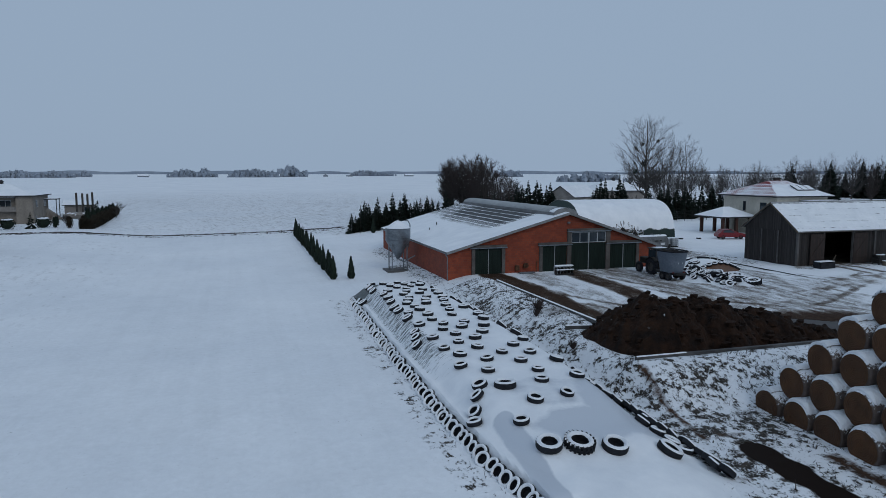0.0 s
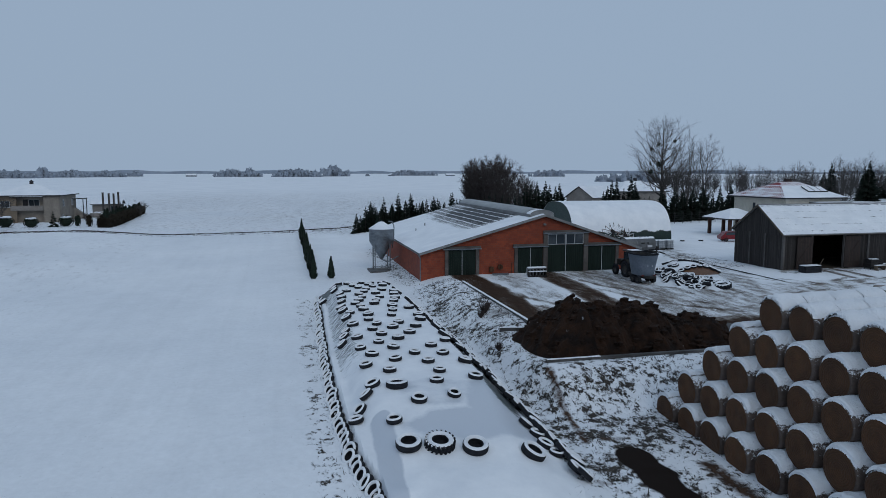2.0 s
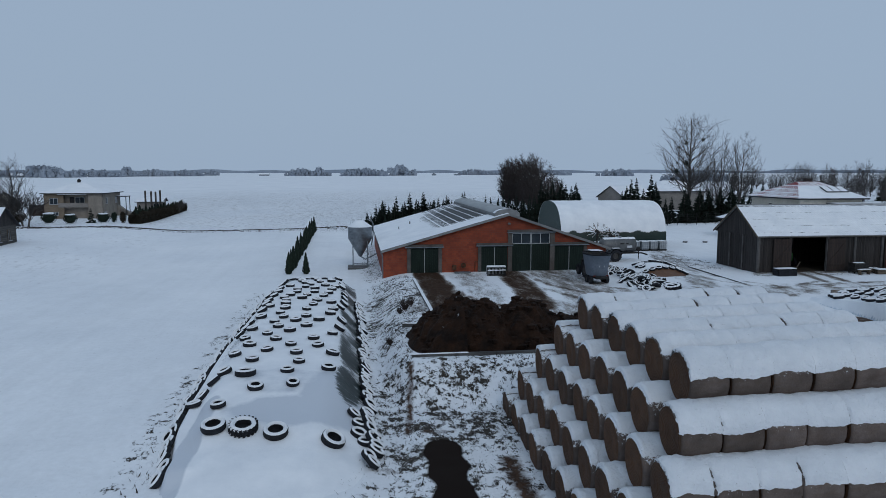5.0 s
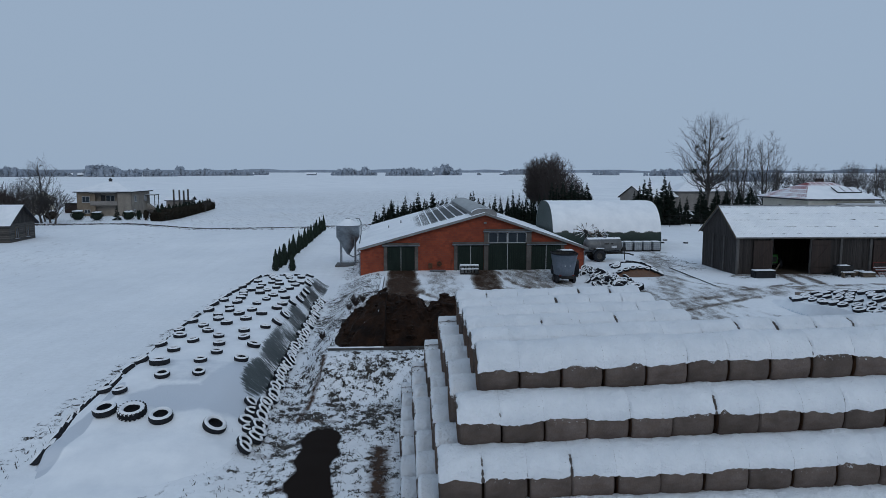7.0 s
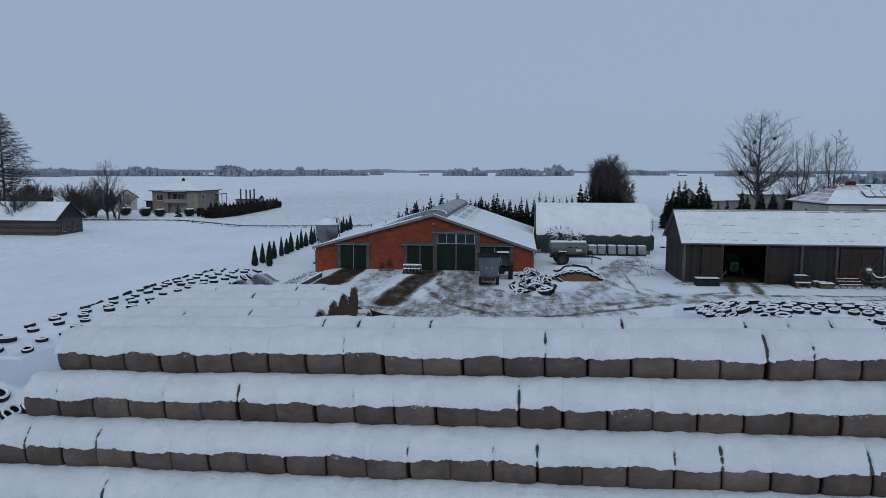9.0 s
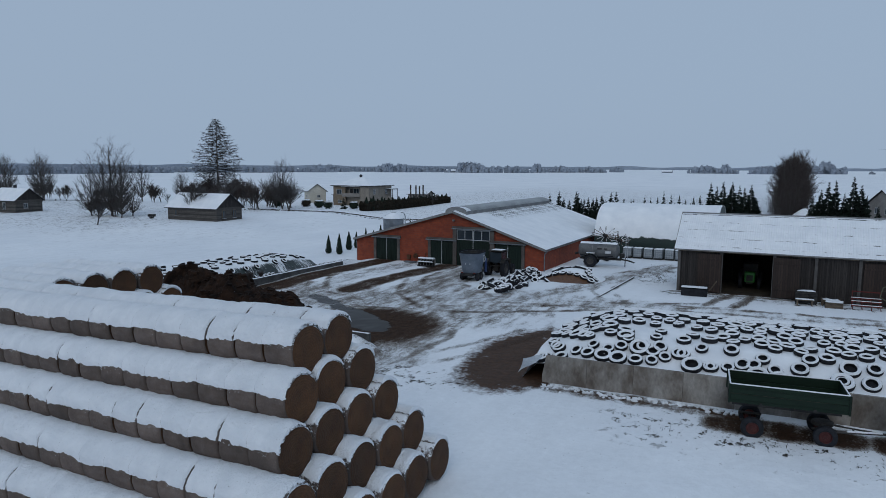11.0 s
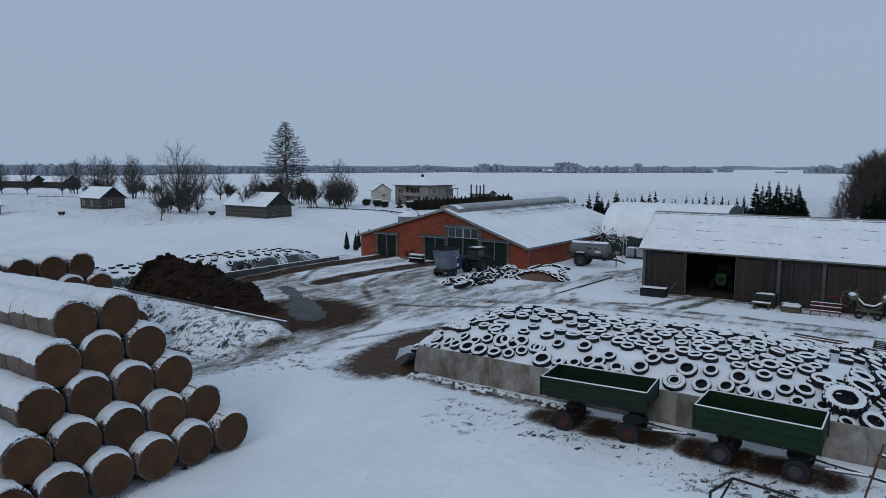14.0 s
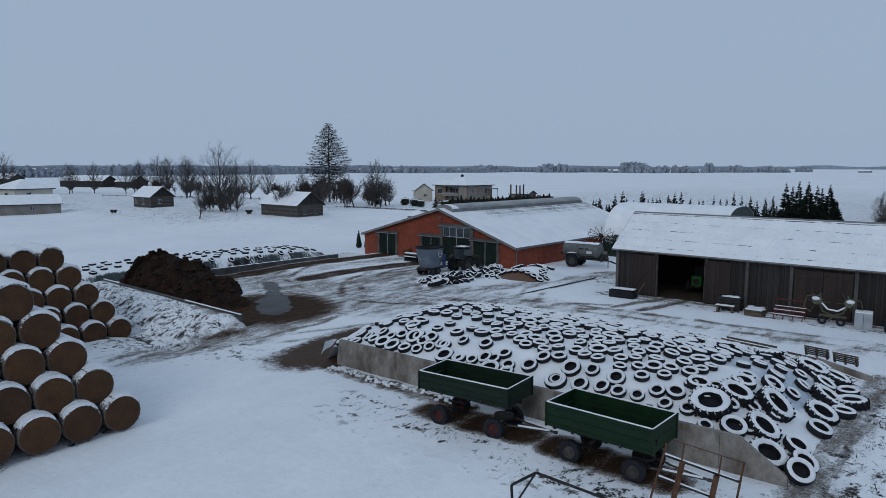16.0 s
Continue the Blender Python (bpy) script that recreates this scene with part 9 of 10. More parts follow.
def gable_house(name, x, y, z, rz, lx, ly, wall_h, rise, wall_mat, gable_mat, label, category, windows=(), over=0.45, chimney=None, roof_group=ROOF_L, frame_mat=PALE_STEEL):
    """Ridge along local x. windows: (face, along, height, w, h)."""
    e = thing(name, x, y, z, rz, label, category)
    hx_, hy_ = lx / 2, ly / 2
    for s in (-1, 1):
        part("wall", Geo().box((0, s * (hy_ - 0.1), wall_h / 2 - 0.2), (lx, 0.2, wall_h + 0.4)), wall_mat, e)
        part("end_wall", Geo().box((s * (hx_ - 0.1), 0, wall_h / 2 - 0.2), (0.2, ly - 0.42, wall_h + 0.4)), wall_mat, e)
        part("gable", Geo().prism([(s * hx_, -hy_, wall_h), (s * hx_, hy_, wall_h), (s * hx_, 0, wall_h + rise)], (-s * 0.15, 0, 0)), gable_mat, e)
        ye = s * (hy_ + over)
        ze = wall_h - rise * over / hy_
        part("roof", Geo().prism([(-hx_ - over, ye, ze), (-hx_ - over, 0, wall_h + rise), (-hx_ - over, 0, wall_h + rise + 0.12), (-hx_ - over, ye, ze + 0.12)], (lx + 2 * over, 0, 0)), ROOF_DARK, e)
        part("roof_snow", Geo().sheet(16, 8, lambda u, v: (-hx_ - over + 0.04 + (lx + 2 * over - 0.08) * u, ye * (1 - v), ze + 0.13 + (wall_h + rise - ze) * v + 0.05 * min(1, 6 * v + 0.2, 6 * (1 - v) + 0.4) * (1 + 0.6 * noise.noise(Vector((u * 8, v * 4, rz)))))), SNOW, e, "snow on the roof")
    for face, a, h, w, hh in windows:
        if face in "sn":
            window(e, a, (-hy_ if face == "s" else hy_), h, w, hh, face, frame_mat)
        else:
            window(e, (hx_ if face == "e" else -hx_), a, h, w, hh, face, frame_mat)
    if chimney:
        part("chimney", Geo().box((chimney, 0.2, wall_h + rise + 0.35), (0.5, 0.5, 0.9), ch=0.02), ROOF_DARK, e)
    return e


def garden_shrub(x, y, r, label, snowy=True, mat=THUJA, tall=0.8):
    e = thing("clipped_shrub", x, y, gz(x, y), 0, label, "shrub")
    g = Geo()
    rnd = random.Random(int(x * 31 + y))
    g.blob((0, 0, r * tall * 0.95), r * 0.86, n=14, rough=0.2, squash=(1, 1, tall))
    for k in range(260):
        d = Vector((rnd.gauss(0, 1), rnd.gauss(0, 1), rnd.gauss(0.1, 0.9))).normalized()
        p = Vector((d.x * r, d.y * r, r * tall * (0.95 + d.z)))
        t = d.orthogonal().normalized() * 0.10
        g.add([p - t, p + t, p + d * 0.16 + Vector((0, 0, 0.08))], [(0, 1, 2)])
    part("foliage", g, mat, e)
    if snowy:
        part("snow_cap", Geo().blob((0, 0, r * tall * 1.8), r * 0.8, n=12, rough=0.3, squash=(1, 1, 0.22)), SNOW, e)
    return e


garage = gable_house("garage", -60.4, 160.5, 0.3, -40, 6.0, 5.2, 3.3, 1.9, RENDER_CREAM, RENDER_CREAM, "small pale garage with snowy gable roof", "garage", windows=(("s", 0.6, 1.6, 1.0, 0.7), ("e", 0.4, 1.7, 0.9, 0.6)))
gable_house("lean_shed", -52.5, 163.5, 0.3, 0, 4.0, 4.0, 2.3, 0.5, WOOD_RED, WOOD_RED, "low dark red-brown garden shed", "shed")
gable_house("log_hut", -32.4, 90.4, gz(-32, 90), 0, 12.6, 6.4, 2.45, 2.35, WOOD_LOG, WOOD, "old grey log hut with snowy roof", "hut", windows=(("e", -1.4, 1.2, 0.8, 1.4), ("e", 1.2, 1.2, 0.8, 1.4), ("s", -4.0, 1.3, 0.7, 0.9)), frame_mat=OLD_TIMBER)
gable_house("log_cottage", -84.5, 86.0, gz(-84, 86), 2, 8.8, 6.0, 2.7, 2.3, WOOD_LOG, WOOD, "small old log cottage with snowy roof", "cottage", windows=(("s", -2.9, 1.4, 0.9, 1.1), ("s", 0.6, 1.4, 0.8, 1.4), ("e", -0.8, 1.4, 0.8, 1.0)), chimney=-0.3)
gable_house("village_house", -98.0, 60.0, gz(-98, 60), 78, 16.0, 7.0, 2.6, 1.9, RENDER_GREY, RENDER_GREY, "long low outbuilding with snowy roof", "outbuilding", windows=(("e", 0, 1.4, 0.9, 0.9), ("s", 2, 1.4, 0.9, 0.9)))
vh = thing("village_house", -116, 66, 0.2, 15, "pale house with snowy pyramid roof behind an outbuilding", "house")
for s in (-1, 1):
    part("wall", Geo().box((0, s * 4.85, 2.2), (10, 0.3, 5.0)), RENDER_CREAM, vh)
    part("wall", Geo().box((s * 4.85, 0, 2.2), (0.3, 9.4, 5.0)), RENDER_CREAM, vh)
hip_roof(vh, -5, 5, -5, 5, 4.6, ((-0.4, 0.4), 0, 7.2))
window(vh, 5.0, -1.5, 3.2, 1.2, 1.2, "e")
window(vh, 1.5, -5.0, 3.2, 1.2, 1.2, "s")
for x, y, rz, lx, h in ((-290, 150, 20, 30, 3.2), (-262, 160, 10, 14, 3.0), (-140, 40, 70, 18, 3.2), (-330, 120, 30, 24, 4.0)):
    gable_house("far_barn", x, y, 0.2, rz, lx, 9, h, 2.6, WOOD, WOOD, "distant low barn with snowy roof", "barn")
hb = thing("house", 89.0, 92.7, 0.25, 0, "cream house with snowy red hipped roof and solar panels", "house")
for s in (-1, 1):
    part("wall", Geo().box((0, s * 5.9, 2.9), (9.9, 0.3, 6.3)), RENDER_CREAM, hb)
    part("wall", Geo().box((s * 4.8, 0, 2.9), (0.3, 11.4, 6.3)), RENDER_CREAM, hb)
hip_roof(hb, -4.95, 4.95, -6.05, 6.05, 5.95, ((-1.6, 1.8), -0.5, 8.45), 0.75, red=lambda v, k: 0.75 * ss(7.3, 8.3, v[2]) * (1.0 if k == 3 else 0.7) + (0.42 if k == 3 else 0.0))
part("chimney", Geo().box((0.2, -0.2, 8.55), (1.1, 0.6, 0.8), ch=0.03), WOOD_RED, hb)
part("chimney", Geo().box((3.0, 1.0, 8.0), (0.6, 0.6, 1.0), ch=0.03), WOOD_RED, hb)
sol = part("solar_panel", Geo().box((0, 0, 0), (3.6, 1.7, 0.10), mat=pose(2.0, -3.9, 7.35, 24, 0, 0), ch=0.02), SNOW, hb, "solar panels under snow")
g = Geo()
for k in (-1.8, -0.6, 0.6, 1.8):
    g.box((k, 0, 0.02), (0.07, 1.75, 0.14), mat=pose(2.0, -3.9, 7.35, 24, 0, 0))
g.box((0, -0.87, -0.02), (3.7, 0.08, 0.16), mat=pose(2.0, -3.9, 7.35, 24, 0, 0))
part("panel_frame", g, ROOF_DARK, sol)
part("bay_roof", Geo().box((2.2, -7.0, 5.3), (6.0, 2.0, 0.16), ch=0.03), ROOF_DARK, hb)
part("bay_snow", Geo().box((2.2, -7.0, 5.43), (5.9, 1.9, 0.12), ch=0.05), SNOW, hb)
for xx in (-0.6, 5.0):
    part("bay_post", Geo().box((xx, -7.8, 2.6), (0.25, 0.25, 5.2)), RENDER_CREAM, hb)
window(hb, -4.95, -3.2, 4.2, 1.3, 1.5, "w", ROOF_DARK)
window(hb, -4.95, 1.0, 4.3, 0.5, 1.5, "w", ROOF_DARK)
window(hb, 0.5, -6.05, 4.3, 1.2, 1.4, "s", ROOF_DARK)
window(hb, -2.8, -6.05, 4.3, 1.2, 1.4, "s", ROOF_DARK)
cp = thing("carport", 80.6, 94.0, 0.25, 0, "carport with dark posts and snowy hipped roof", "carport")
for sx in (-2.6, 0.0, 2.6):
    for sy in (-2.6, 2.6):
        part("post", Geo().box((sx, sy, 1.3), (0.45, 0.45, 2.7), ch=0.03), plain("brown_brick_post", (0.05, 0.025, 0.02), (0.08, 0.04, 0.03), 3, 0.8) if sx == -2.6 and sy == -2.6 else bpy.data.materials["brown_brick_post"], cp)
hip_roof(cp, -3, 3, -3, 3, 2.55, ((-0.6, 0.6), 0, 4.2), 0.5)
gh = thing("house", 103.5, 168.0, 0.3, 0, "far grey house with dark half-snowy roof among trees", "house")
for s in (-1, 1):
    part("wall", Geo().box((0, s * 5.0, 2.4), (14, 0.3, 4.8)), RENDER_GREY, gh)
    part("wall", Geo().box((s * 6.85, 0, 2.4), (0.3, 9.7, 4.8)), RENDER_GREY, gh)
hip_roof(gh, -7, 7, -5.2, 5.2, 4.7, ((-2.2, 2.2), 0, 7.6), 0.6)
part("chimney", Geo().box((0.4, 0, 7.9), (0.8, 0.6, 0.9)), ROOF_DARK, gh)
gable_house("far_house", 89.0, 163.0, 0.3, 30, 12, 8, 3.6, 2.6, RENDER_GREY, RENDER_GREY, "far house with snowy gable roof", "house", windows=(("w", -1.5, 2.0, 1.0, 1.2), ("w", 1.5, 2.0, 1.0, 1.2)))

# red car by the shed
CAR_RED = plain("red_car_paint", (0.17, 0.012, 0.018), (0.20, 0.016, 0.022), 1, 0.3)
car = thing("red_car", 73.4, 84.2, gz(73.4, 84.2), -16, "red hatchback parked in the snow", "car")
prof = [(-2.05, 0.35), (-2.08, 0.75), (-1.75, 1.0), (-1.35, 1.42), (-0.2, 1.48), (0.75, 1.05), (1.7, 0.88), (2.05, 0.68), (2.08, 0.35)]
part("body", Geo().prism([(x, -0.82, z) for x, z in prof], (0, 1.64, 0)), CAR_RED, car)
for s in (-1, 1):
    part("side_window", Geo().prism([(-1.45, s * 0.825, 1.0), (-1.2, s * 0.825, 1.36), (-0.25, s * 0.825, 1.4), (0.55, s * 0.825, 1.02)], (0, s * 0.012, 0)), GLASS, car)
    for xx in (-1.3, 1.3):
        wheel(car, xx, s * 0.74, 0.31, 0.2)
    part("headlight", Geo().box((1.98, s * 0.6, 0.72), (0.16, 0.3, 0.14), ch=0.03), GLASS, car)
part("windscreen", Geo().add([(0.73, -0.7, 1.07), (0.73, 0.7, 1.07), (-0.17, 0.62, 1.475), (-0.17, -0.62, 1.475)], [(0, 1, 2, 3)]).add([(0.75, -0.7, 1.10), (0.75, 0.7, 1.10), (-0.15, 0.62, 1.505), (-0.15, -0.62, 1.505)], [(0, 1, 2, 3)]), GLASS, car)
for x, y in ((63.0, 86.5), (66.2, 86.0), (69.0, 85.6), (64.8, 90)):
    put_tyre(SMALL[0], Matrix.Translation((x, y, gz(x, y) + 0.1)), "tyres by the drive", "old tyre lying in the snow by the drive")

# hedge beside the first house, with posts and shrubs in its garden
hd = thing("garden_hedge", -22.9, 153.0, 0.1, 3.7, "long dark brownish hedge under pointed thujas", "hedge")
g = Geo()
rnd = random.Random(8)
for k in range(5200):
    t = rnd.random()
    yy = -25 + 50 * t
    hgt = 2.0 - 0.5 * t + 0.25 * noise.noise(Vector((yy * 0.7, 0, 0))) + 0.75 * abs(math.sin(yy * 2.4)) ** 3 * 0.5
    a = rnd.uniform(0, 1)
    face = rnd.random()
    if face < 0.4:
        p = Vector((0.95, yy, hgt * a))
    elif face < 0.6:
        p = Vector((-0.95, yy, hgt * a))
    elif face < 0.72:
        p = Vector((rnd.uniform(-0.95, 0.95), -25.2, 2.0 * a))
    else:
        p = Vector((rnd.uniform(-0.9, 0.9), yy, hgt))
    d = Vector((rnd.gauss(0, 1), rnd.gauss(0, 1), rnd.uniform(0.2, 1.4))).normalized() * rnd.uniform(0.25, 0.5)
    t_ = d.orthogonal().normalized() * 0.16
    g.add([p - t_, p + t_, p + d], [(0, 1, 2)])
g.sheet(2, 26, lambda u, v: (-0.9 + 1.8 * u, -25 + 50 * v, 2.0 - 0.5 * v))
for xx in (-0.9, 0.9):
    g.sheet(2, 26, lambda u, v: (xx, -25 + 50 * v, (2.0 - 0.5 * v) * u))
g.add([(-0.9, -25, 0), (0.9, -25, 0), (0.9, -25, 2.0), (-0.9, -25, 2.0)], [(0, 1, 2, 3)])
part("foliage", g, HEDGE_BROWN, hd)
for k in range(27):
    y = 129.2 + 48.0 * k / 26
    again(th, -21.3 - 0.065 * (y - 129) + 0.2 * math.sin(k * 2.1), y, 2.0, k * 53.0, 1.3 - 0.3 * k / 26 + 0.12 * math.sin(k * 3.7))
for k in range(9):
    c = conifer_parts(300 + k, 3.0 + 0.6 * math.sin(k * 2), 1.6, rows=10, per=7)[1] if k < 3 else None
    if c:
        ob = thing("garden_spruce", -25.5 - 0.4 * k, 158 + k * 5, 0.2, 0, "small dark spruce behind the hedge", "spruce", "garden spruces")
        part("crown", c, NEEDLE, ob)
        for j in range(2):
            again(ob, -26 - 0.5 * j, 160 + k * 6 + j * 2.4, 0.9 + 0.1 * j, 60 * j)
for k, (x, y, h) in enumerate(((-29.9, 165, 5.4), (-29.0, 166.5, 5.2), (-28.1, 167, 5.1), (-27.2, 167.5, 5.4))):
    tagged(part("tall_post", Geo().tube((0, 0, -0.2), (0, 0, h), 0.22, n=8), BARK, None, loc=pose(x, y, 0.3)), "bare trunk post standing behind the hedge", "post", "trunk posts")
garden_shrub(-33.8, 131.2, 1.15, "clipped round shrub with snow on top")
garden_shrub(-29.6, 136.2, 1.2, "clipped round shrub with snow on top")
garden_shrub(-39.0, 134.5, 1.3, "clipped round shrub with snow on top")
garden_shrub(-46.0, 138.0, 1.3, "clipped round shrub with snow on top", mat=HEDGE_BROWN)
garden_shrub(-49.5, 131.0, 1.1, "clipped round shrub with snow on top")
ob = conifer(401, -31.0, 133.8, 2.9, 2.3, "young broad spruce in the garden", rows=12, per=9)
garden_shrub(-27.8, 136.8, 0.45, "small upright shrub in snow", False, tall=2.2)
garden_shrub(-24.6, 132.0, 0.5, "small upright shrub in snow", False, mat=HEDGE_BROWN, tall=2.0)
again(small, -22.0, 163, 0.8, 30)
again(small, -27.0, 141, 0.55, 110)
random.seed(19)
for k in range(5):
    e = thing("rubble_heap", -31 + 1.3 * k, 163 + 3 * random.random(), 0.3, 0, "heap of building rubble under snow", "rubble")
    part("stones", Geo().blob((0, 0, 0.4), 1.1 + 0.3 * random.random(), n=10, rough=0.7, seed=k, squash=(1.2, 1, 0.6)), RENDER_GREY, e)
    part("snow_cap", Geo().blob((0, 0, 0.75), 1.0, n=10, rough=0.5, seed=k + 3, squash=(1.1, 1, 0.4)), SNOW, e)
gable_house("ruined_shed", -30.5, 172, 0.3, 5, 6, 4.5, 2.6, 0.8, RENDER_GREY, RENDER_GREY, "half-built grey shed behind the hedge", "shed", windows=(("s", 1.5, 1.6, 1.2, 1.0),))

# garden fences and small things round the old huts
for x, y, lab in ((-76.6, 72.6, "small grey cart standing in the snow"), (-42.7, 86.8, "dark garden machine standing in the snow")):
    e = thing("garden_cart", x, y, gz(x, y), 25, lab, "cart")
    part("box", Geo().box((0, 0, 0.6), (1.3, 0.8, 0.5), ch=0.05), DARK_STEEL, e)
    part("snow_cap", Geo().box((0, 0, 0.88), (1.2, 0.75, 0.08), ch=0.03), SNOW, e)
    for s in (-1, 1):
        wheel(e, 0, s * 0.45, 0.28, 0.12)
rail = thing("rail_fence", -150, 100, 0.2, 0, "grey rail fence across the snowy garden", "fence")
for k in range(20):
    part("post", Geo().box((k * 3.0, k * 1.2, 0.6), (0.14, 0.14, 1.3)), OLD_TIMBER, rail)
for z in (0.45, 0.95):
    part("rail", Geo().tube((0, 0, z), (57, 22.8, z), 0.06, n=5), OLD_TIMBER, rail)


# ---- farm track with weedy edge across the field ----
random.seed(29)
TRACK = [(-45.0, 115.5), (-29.0, 117.0), (-15.0, 118.8), (-3.0, 119.6), (8.0, 121.0), (22.0, 125.5)]
g = Geo()
for (ax, ay), (bx_, by_) in zip(TRACK[:-1], TRACK[1:]):
    m = int(math.hypot(bx_ - ax, by_ - ay) / 0.05)
    for k in range(m):
        t = (k + random.random()) / m
        x, y = ax + (bx_ - ax) * t, ay + (by_ - ay) * t
        keep = 0.75 + 0.5 * noise.noise(Vector((x * 0.35, y * 0.35, 1)))
        for off, p_ in ((0.0, 1.1), (-0.5, 0.6), (-2.6, 0.3)):
            if random.random() < keep * p_:
                yy = y + off + random.gauss(0, 0.22)
                z = gz(x, yy)
                h = random.uniform(0.06, 0.22)
                a = random.uniform(0, math.pi)
                d = Vector((math.cos(a), math.sin(a), 0)) * random.uniform(0.08, 0.22)
                p = Vector((x, yy, z - 0.02))
                g.add([p - d, p + d, p + d * 0.6 + Vector((0, 0, h)), p - d * 0.5 + Vector((0, 0, h * 0.7))], [(0, 1, 2, 3)])
lone("track_weeds", g, TWIG_DARK, "dry weeds along a snowed-over field track", "weeds", kind="stuff")


# dry weeds standing in the snow on the banks
random.seed(37)
g = Geo()
for x0, x1, y0, y1, n in ((20.6, 24.5, 30, 58, 2000), (18.6, 28.5, 15, 29.8, 1700), (28, 44.5, 23.5, 29.8, 1500), (80, 82, 28, 44, 300), (62, 79, 24.5, 26.6, 120), (20.4, 22.2, 60, 92, 400), (54, 58.6, 60, 72, 300), (11.1, 11.9, 13, 57, 350)):
    for k in range(n):
        x, y = random.uniform(x0, x1), random.uniform(y0, y1)
        if noise.noise(Vector((x * 0.8, y * 0.8, 4))) + random.uniform(-0.5, 0.5) < 0.0 or max(ground_masks(x, y)[2], ground_masks(x, y)[4]) > 0.3:
            continue
        p = Vector((x, y, gz(x, y) - 0.03))
        for b in range(random.choice((1, 2, 3))):
            h = random.uniform(0.07, 0.20) * (2.0 if random.random() < 0.06 else 1)
            w = random.uniform(0.010, 0.034)
            a = random.uniform(0, math.pi)
            d = Vector((math.cos(a), math.sin(a), 0)) * w
            lean = Vector((random.gauss(0, 0.1), random.gauss(0, 0.1), h))
            o = Vector((random.gauss(0, 0.06), random.gauss(0, 0.06), 0))
            g.add([p + o - d, p + o + d, p + o + lean + d * 0.3], [(0, 1, 2)])
lone("dry_weeds", g, TWIG_DARK, "dry dark weeds standing in the snow on the banks", "weeds", kind="stuff")
for x, y, h in ((23.0, 43.0, 0.95), (23.5, 43.8, 0.6), (22.6, 42.4, 0.5), (21.5, 35.0, 0.5)):
    sh = thing("bank_shrub", x, y, gz(x, y), 0, "low dark leafless shrub on the bank", "shrub", "shrubs on the bank")
    rnd = random.Random(int(x * 10 + y))
    g = Geo()
    for k in range(110):
        a, r = rnd.uniform(0, 2 * math.pi), rnd.uniform(0.2, 1.0) * h * 0.55
        tip = Vector((r * math.cos(a), r * math.sin(a), h * rnd.uniform(0.35, 1.0)))
        base = tip * 0.15
        base.z = 0
        g.tube(base, tip, 0.018, 0.008, 3, caps=False)
    part("twig_clump", g, TWIG_DARK, sh)


# ---- distance ----
def far_wood(name, spots, label, height, mat=HAZED_WOOD, seed=1, fine=44, low=1.0):
    """Distant bare woods: many small twiggy crowns in one mesh."""
    rnd = random.Random(seed)
    g = Geo()
    for x, y, w, h in spots:
        h *= low
        n = max(3, int(w / (h * 0.10)))
        ang = math.atan2(x - 45, y)
        for k in range(n):
            off = (k / max(1, n - 1) - 0.5) * w + rnd.uniform(-1, 1)
            tx, ty = x + off * math.cos(ang), y - off * math.sin(ang) + rnd.uniform(-h, h)
            th_ = h * rnd.uniform(0.5, 1.0) * (1 - 0.45 * abs(2 * k / max(1, n - 1) - 1) ** 2)
            if h < 12:
                g.tube((tx, ty, -0.5), (tx, ty, th_ * 0.5), th_ * 0.02, th_ * 0.012, 4, caps=False)
            for j in range(5):
                u = (0.12, 0.36, 0.57, 0.74, 0.88)[j]
                r = th_ * (0.24, 0.27, 0.25, 0.19, 0.11)[j]
                g.blob((tx + rnd.gauss(0, 0.10) * th_, ty + rnd.gauss(0, 0.10) * th_, th_ * u), r, n=8, rough=1.1, seed=rnd.uniform(0, 50), squash=(1.0, 1.0, 1.15))
            for j in range(fine):
                u = rnd.uniform(0.1, 1.05)
                a, r = rnd.uniform(0, 2 * math.pi), th_ * 0.42 * math.sin(math.pi * min(0.95, u * 0.85 + 0.12))
                p = Vector((tx + r * math.cos(a) * 0.7, ty + r * math.sin(a) * 0.7, th_ * u))
                d = Vector((math.cos(a) * 0.7, math.sin(a) * 0.7, rnd.uniform(0.4, 1.5))).normalized() * th_ * rnd.uniform(0.08, 0.16)
                t_ = d.orthogonal().normalized() * th_ * 0.02
                g.add([p - t_, p + t_, p + d], [(0, 1, 2)])
    return lone(name, g, mat, label, "woods", kind="stuff")


def at(bearing, dist):
    """A place by its bearing from the yard (degrees to the right of north) and distance."""
    a = radians(bearing)
    return 40 + dist * math.sin(a), dist * math.cos(a)


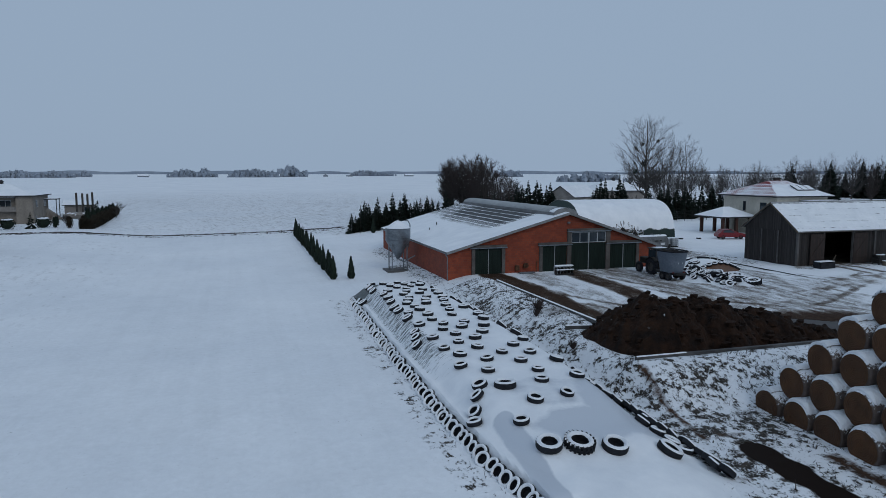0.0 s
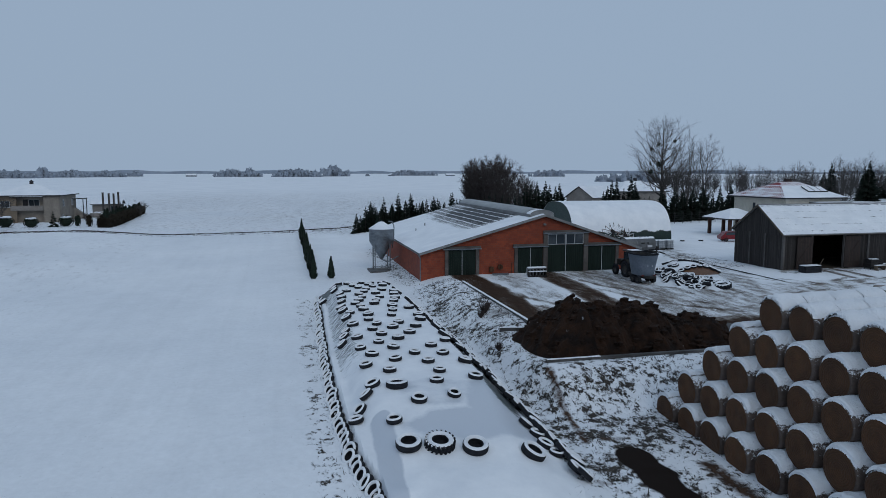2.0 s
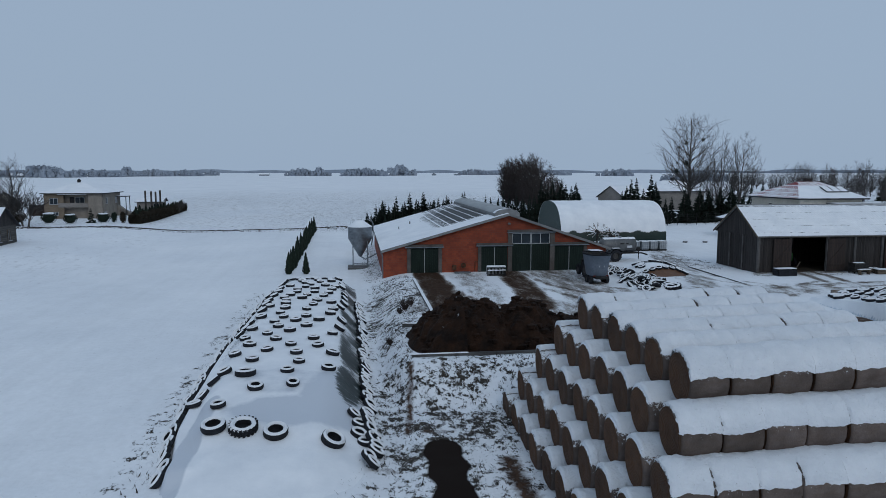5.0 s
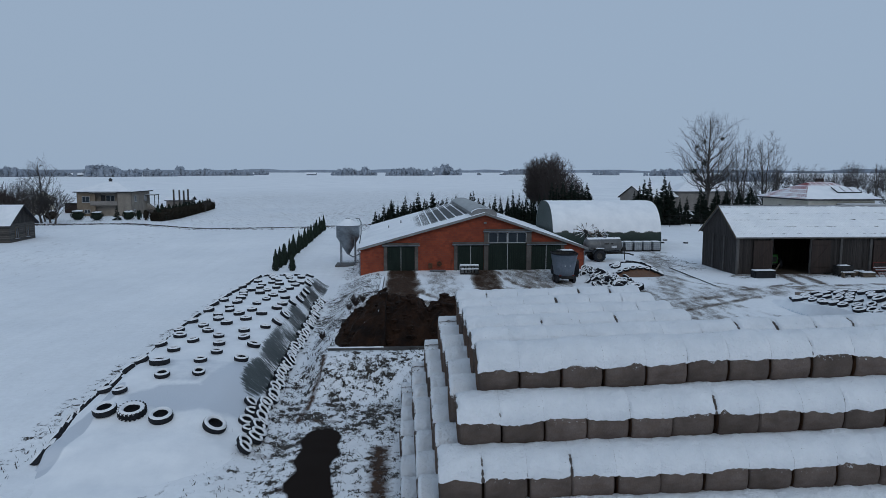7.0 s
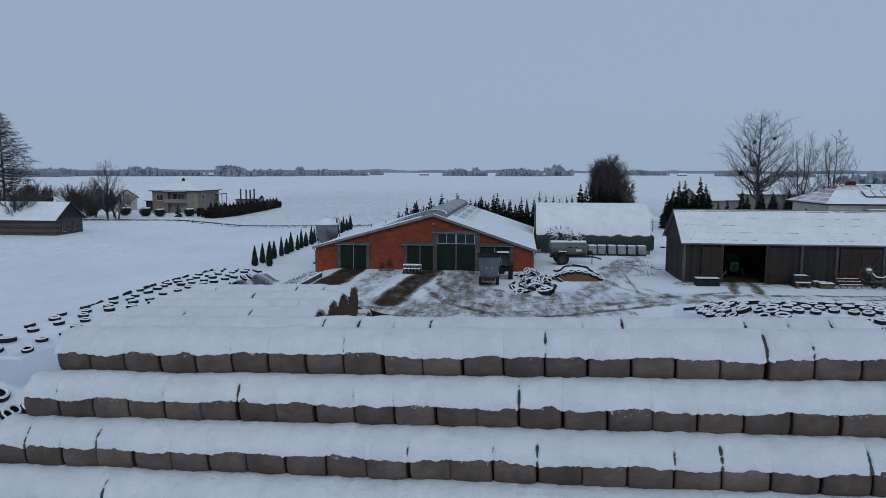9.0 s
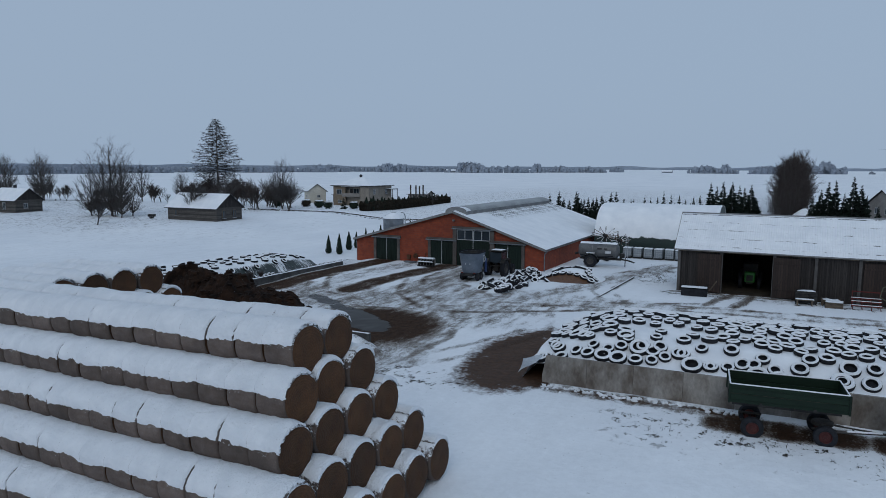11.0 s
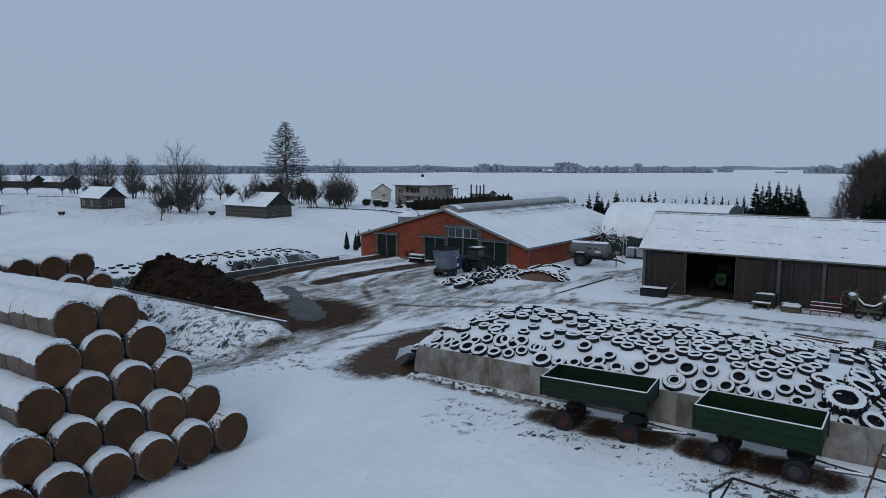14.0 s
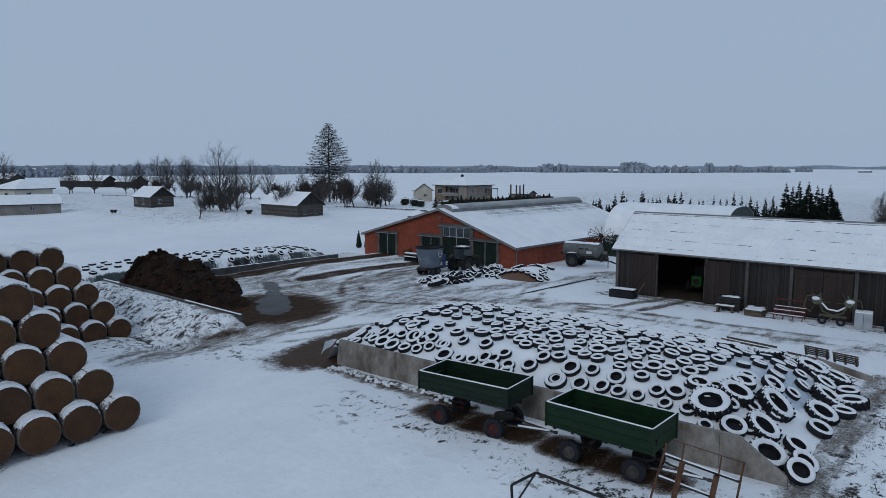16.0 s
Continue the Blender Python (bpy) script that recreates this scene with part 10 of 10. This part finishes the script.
spots = []
for b, d, w, h in ((-5.2, 1500, 60, 24), (-3.6, 1500, 20, 28), (-2.9, 1500, 12, 14), (0.4, 1450, 80, 26), (-0.9, 1450, 50, 24), (3.0, 1600, 50, 40), (4.2, 1600, 16, 26), (9.4, 1900, 80, 24), (11.2, 1900, 50, 18),
                   (-14, 1500, 70, 20), (-16.5, 1450, 60, 22), (-12, 1700, 30, 22), (-18.2, 1400, 26, 26), (-21, 1300, 110, 20), (-24, 1300, 60, 30), (-23, 1250, 60, 24), (-27, 1350, 90, 18), (-30, 1300, 70, 26), (-33, 1400, 130, 18), (-36, 1300, 60, 24),
                   (-40, 1200, 150, 18), (-44, 1100, 120, 22), (-48, 1200, 160, 18), (-53, 1000, 130, 22), (-58, 900, 150, 18), (-63, 800, 130, 22), (-68, 800, 150, 18), (-74, 700, 120, 20), (-79, 640, 90, 20), (26.5, 700, 60, 16), (21, 1500, 70, 24), (16.5, 1700, 60, 20)):
    x, y = at(b, d)
    spots.append((x, y, w * (1.3 if b < -30 else 1.0), h * (0.85 if b < -30 else 1.0)))
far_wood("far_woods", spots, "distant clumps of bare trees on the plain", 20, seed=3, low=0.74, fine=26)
random.seed(83)
for k in range(120):
    b = 27.5 + 33 * (k + random.random()) / 120
    x, y = at(b, random.uniform(240, 430) * (1.25 if b < 31 else 1.0))
    again(random.choice((big_b, big_c, grove[0], grove[1], med)), x, y, random.uniform(0.55, 0.85) * (1.2 if b > 40 else 1.0), random.uniform(0, 360))
for k in range(16):
    x, y = at(37.5 + 16 * (k + random.random()) / 16, random.uniform(250, 300))
    again(random.choice(tall), x, y, random.uniform(1.0, 1.8), random.uniform(0, 360))
# low brush and saplings round the old huts
random.seed(71)
for k in range(22):
    x = -64 - 5.6 * k + random.uniform(-3, 3)
    again(random.choice((small, small, dark_sh)), x, 126 - 0.2 * k + random.uniform(-5, 5), random.uniform(0.5, 1.1), random.uniform(0, 360))
for k in range(3):
    again(dark_sh, -56.5 + random.uniform(-4.5, 5.5), 85.5 + random.uniform(-1.5, 2.5), random.uniform(0.5, 0.95), random.uniform(0, 360))
# farmhouse walls on the plain, tinted bluish to stand in for haze
HAZED_WALL = plain("hazed_far_wall", (0.19, 0.215, 0.25), (0.23, 0.255, 0.29), 0.1, 0.95)
for k, (b, d) in enumerate(((-8, 1600), (-15.3, 1500), (-19.5, 1400), (-25.5, 1300), (6, 1650), (8, 1700), (-34, 1400), (-46, 1150), (1.8, 1500), (13, 1750))):
    x, y = at(b, d)
    gable_house("far_farm", x, y, 0.2, 20 * k, 22, 10, 3.2, 3.2, HAZED_WALL, HAZED_WALL, "far farmhouse with snowy roof on the plain", "house")
# plain band of distance where plain and sky meet, haze painted into its grey
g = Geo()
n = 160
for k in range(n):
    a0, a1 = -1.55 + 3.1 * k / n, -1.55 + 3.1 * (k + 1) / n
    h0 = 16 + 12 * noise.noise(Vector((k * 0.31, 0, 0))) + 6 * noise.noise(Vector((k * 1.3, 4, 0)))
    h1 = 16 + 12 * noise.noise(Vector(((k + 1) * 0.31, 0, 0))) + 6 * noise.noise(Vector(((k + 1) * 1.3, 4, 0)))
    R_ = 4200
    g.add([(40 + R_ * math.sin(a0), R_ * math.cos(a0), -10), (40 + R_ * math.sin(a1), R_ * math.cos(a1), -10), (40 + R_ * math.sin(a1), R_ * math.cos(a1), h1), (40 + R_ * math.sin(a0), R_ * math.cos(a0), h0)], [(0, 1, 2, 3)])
lone("backdrop", g, plain("distance_haze_grey", (0.24, 0.285, 0.35), (0.29, 0.335, 0.40), 0.002, 1.0, relief=0.0), "band of distant woods on the horizon in hazy grey-blue", "backdrop", kind="structure")
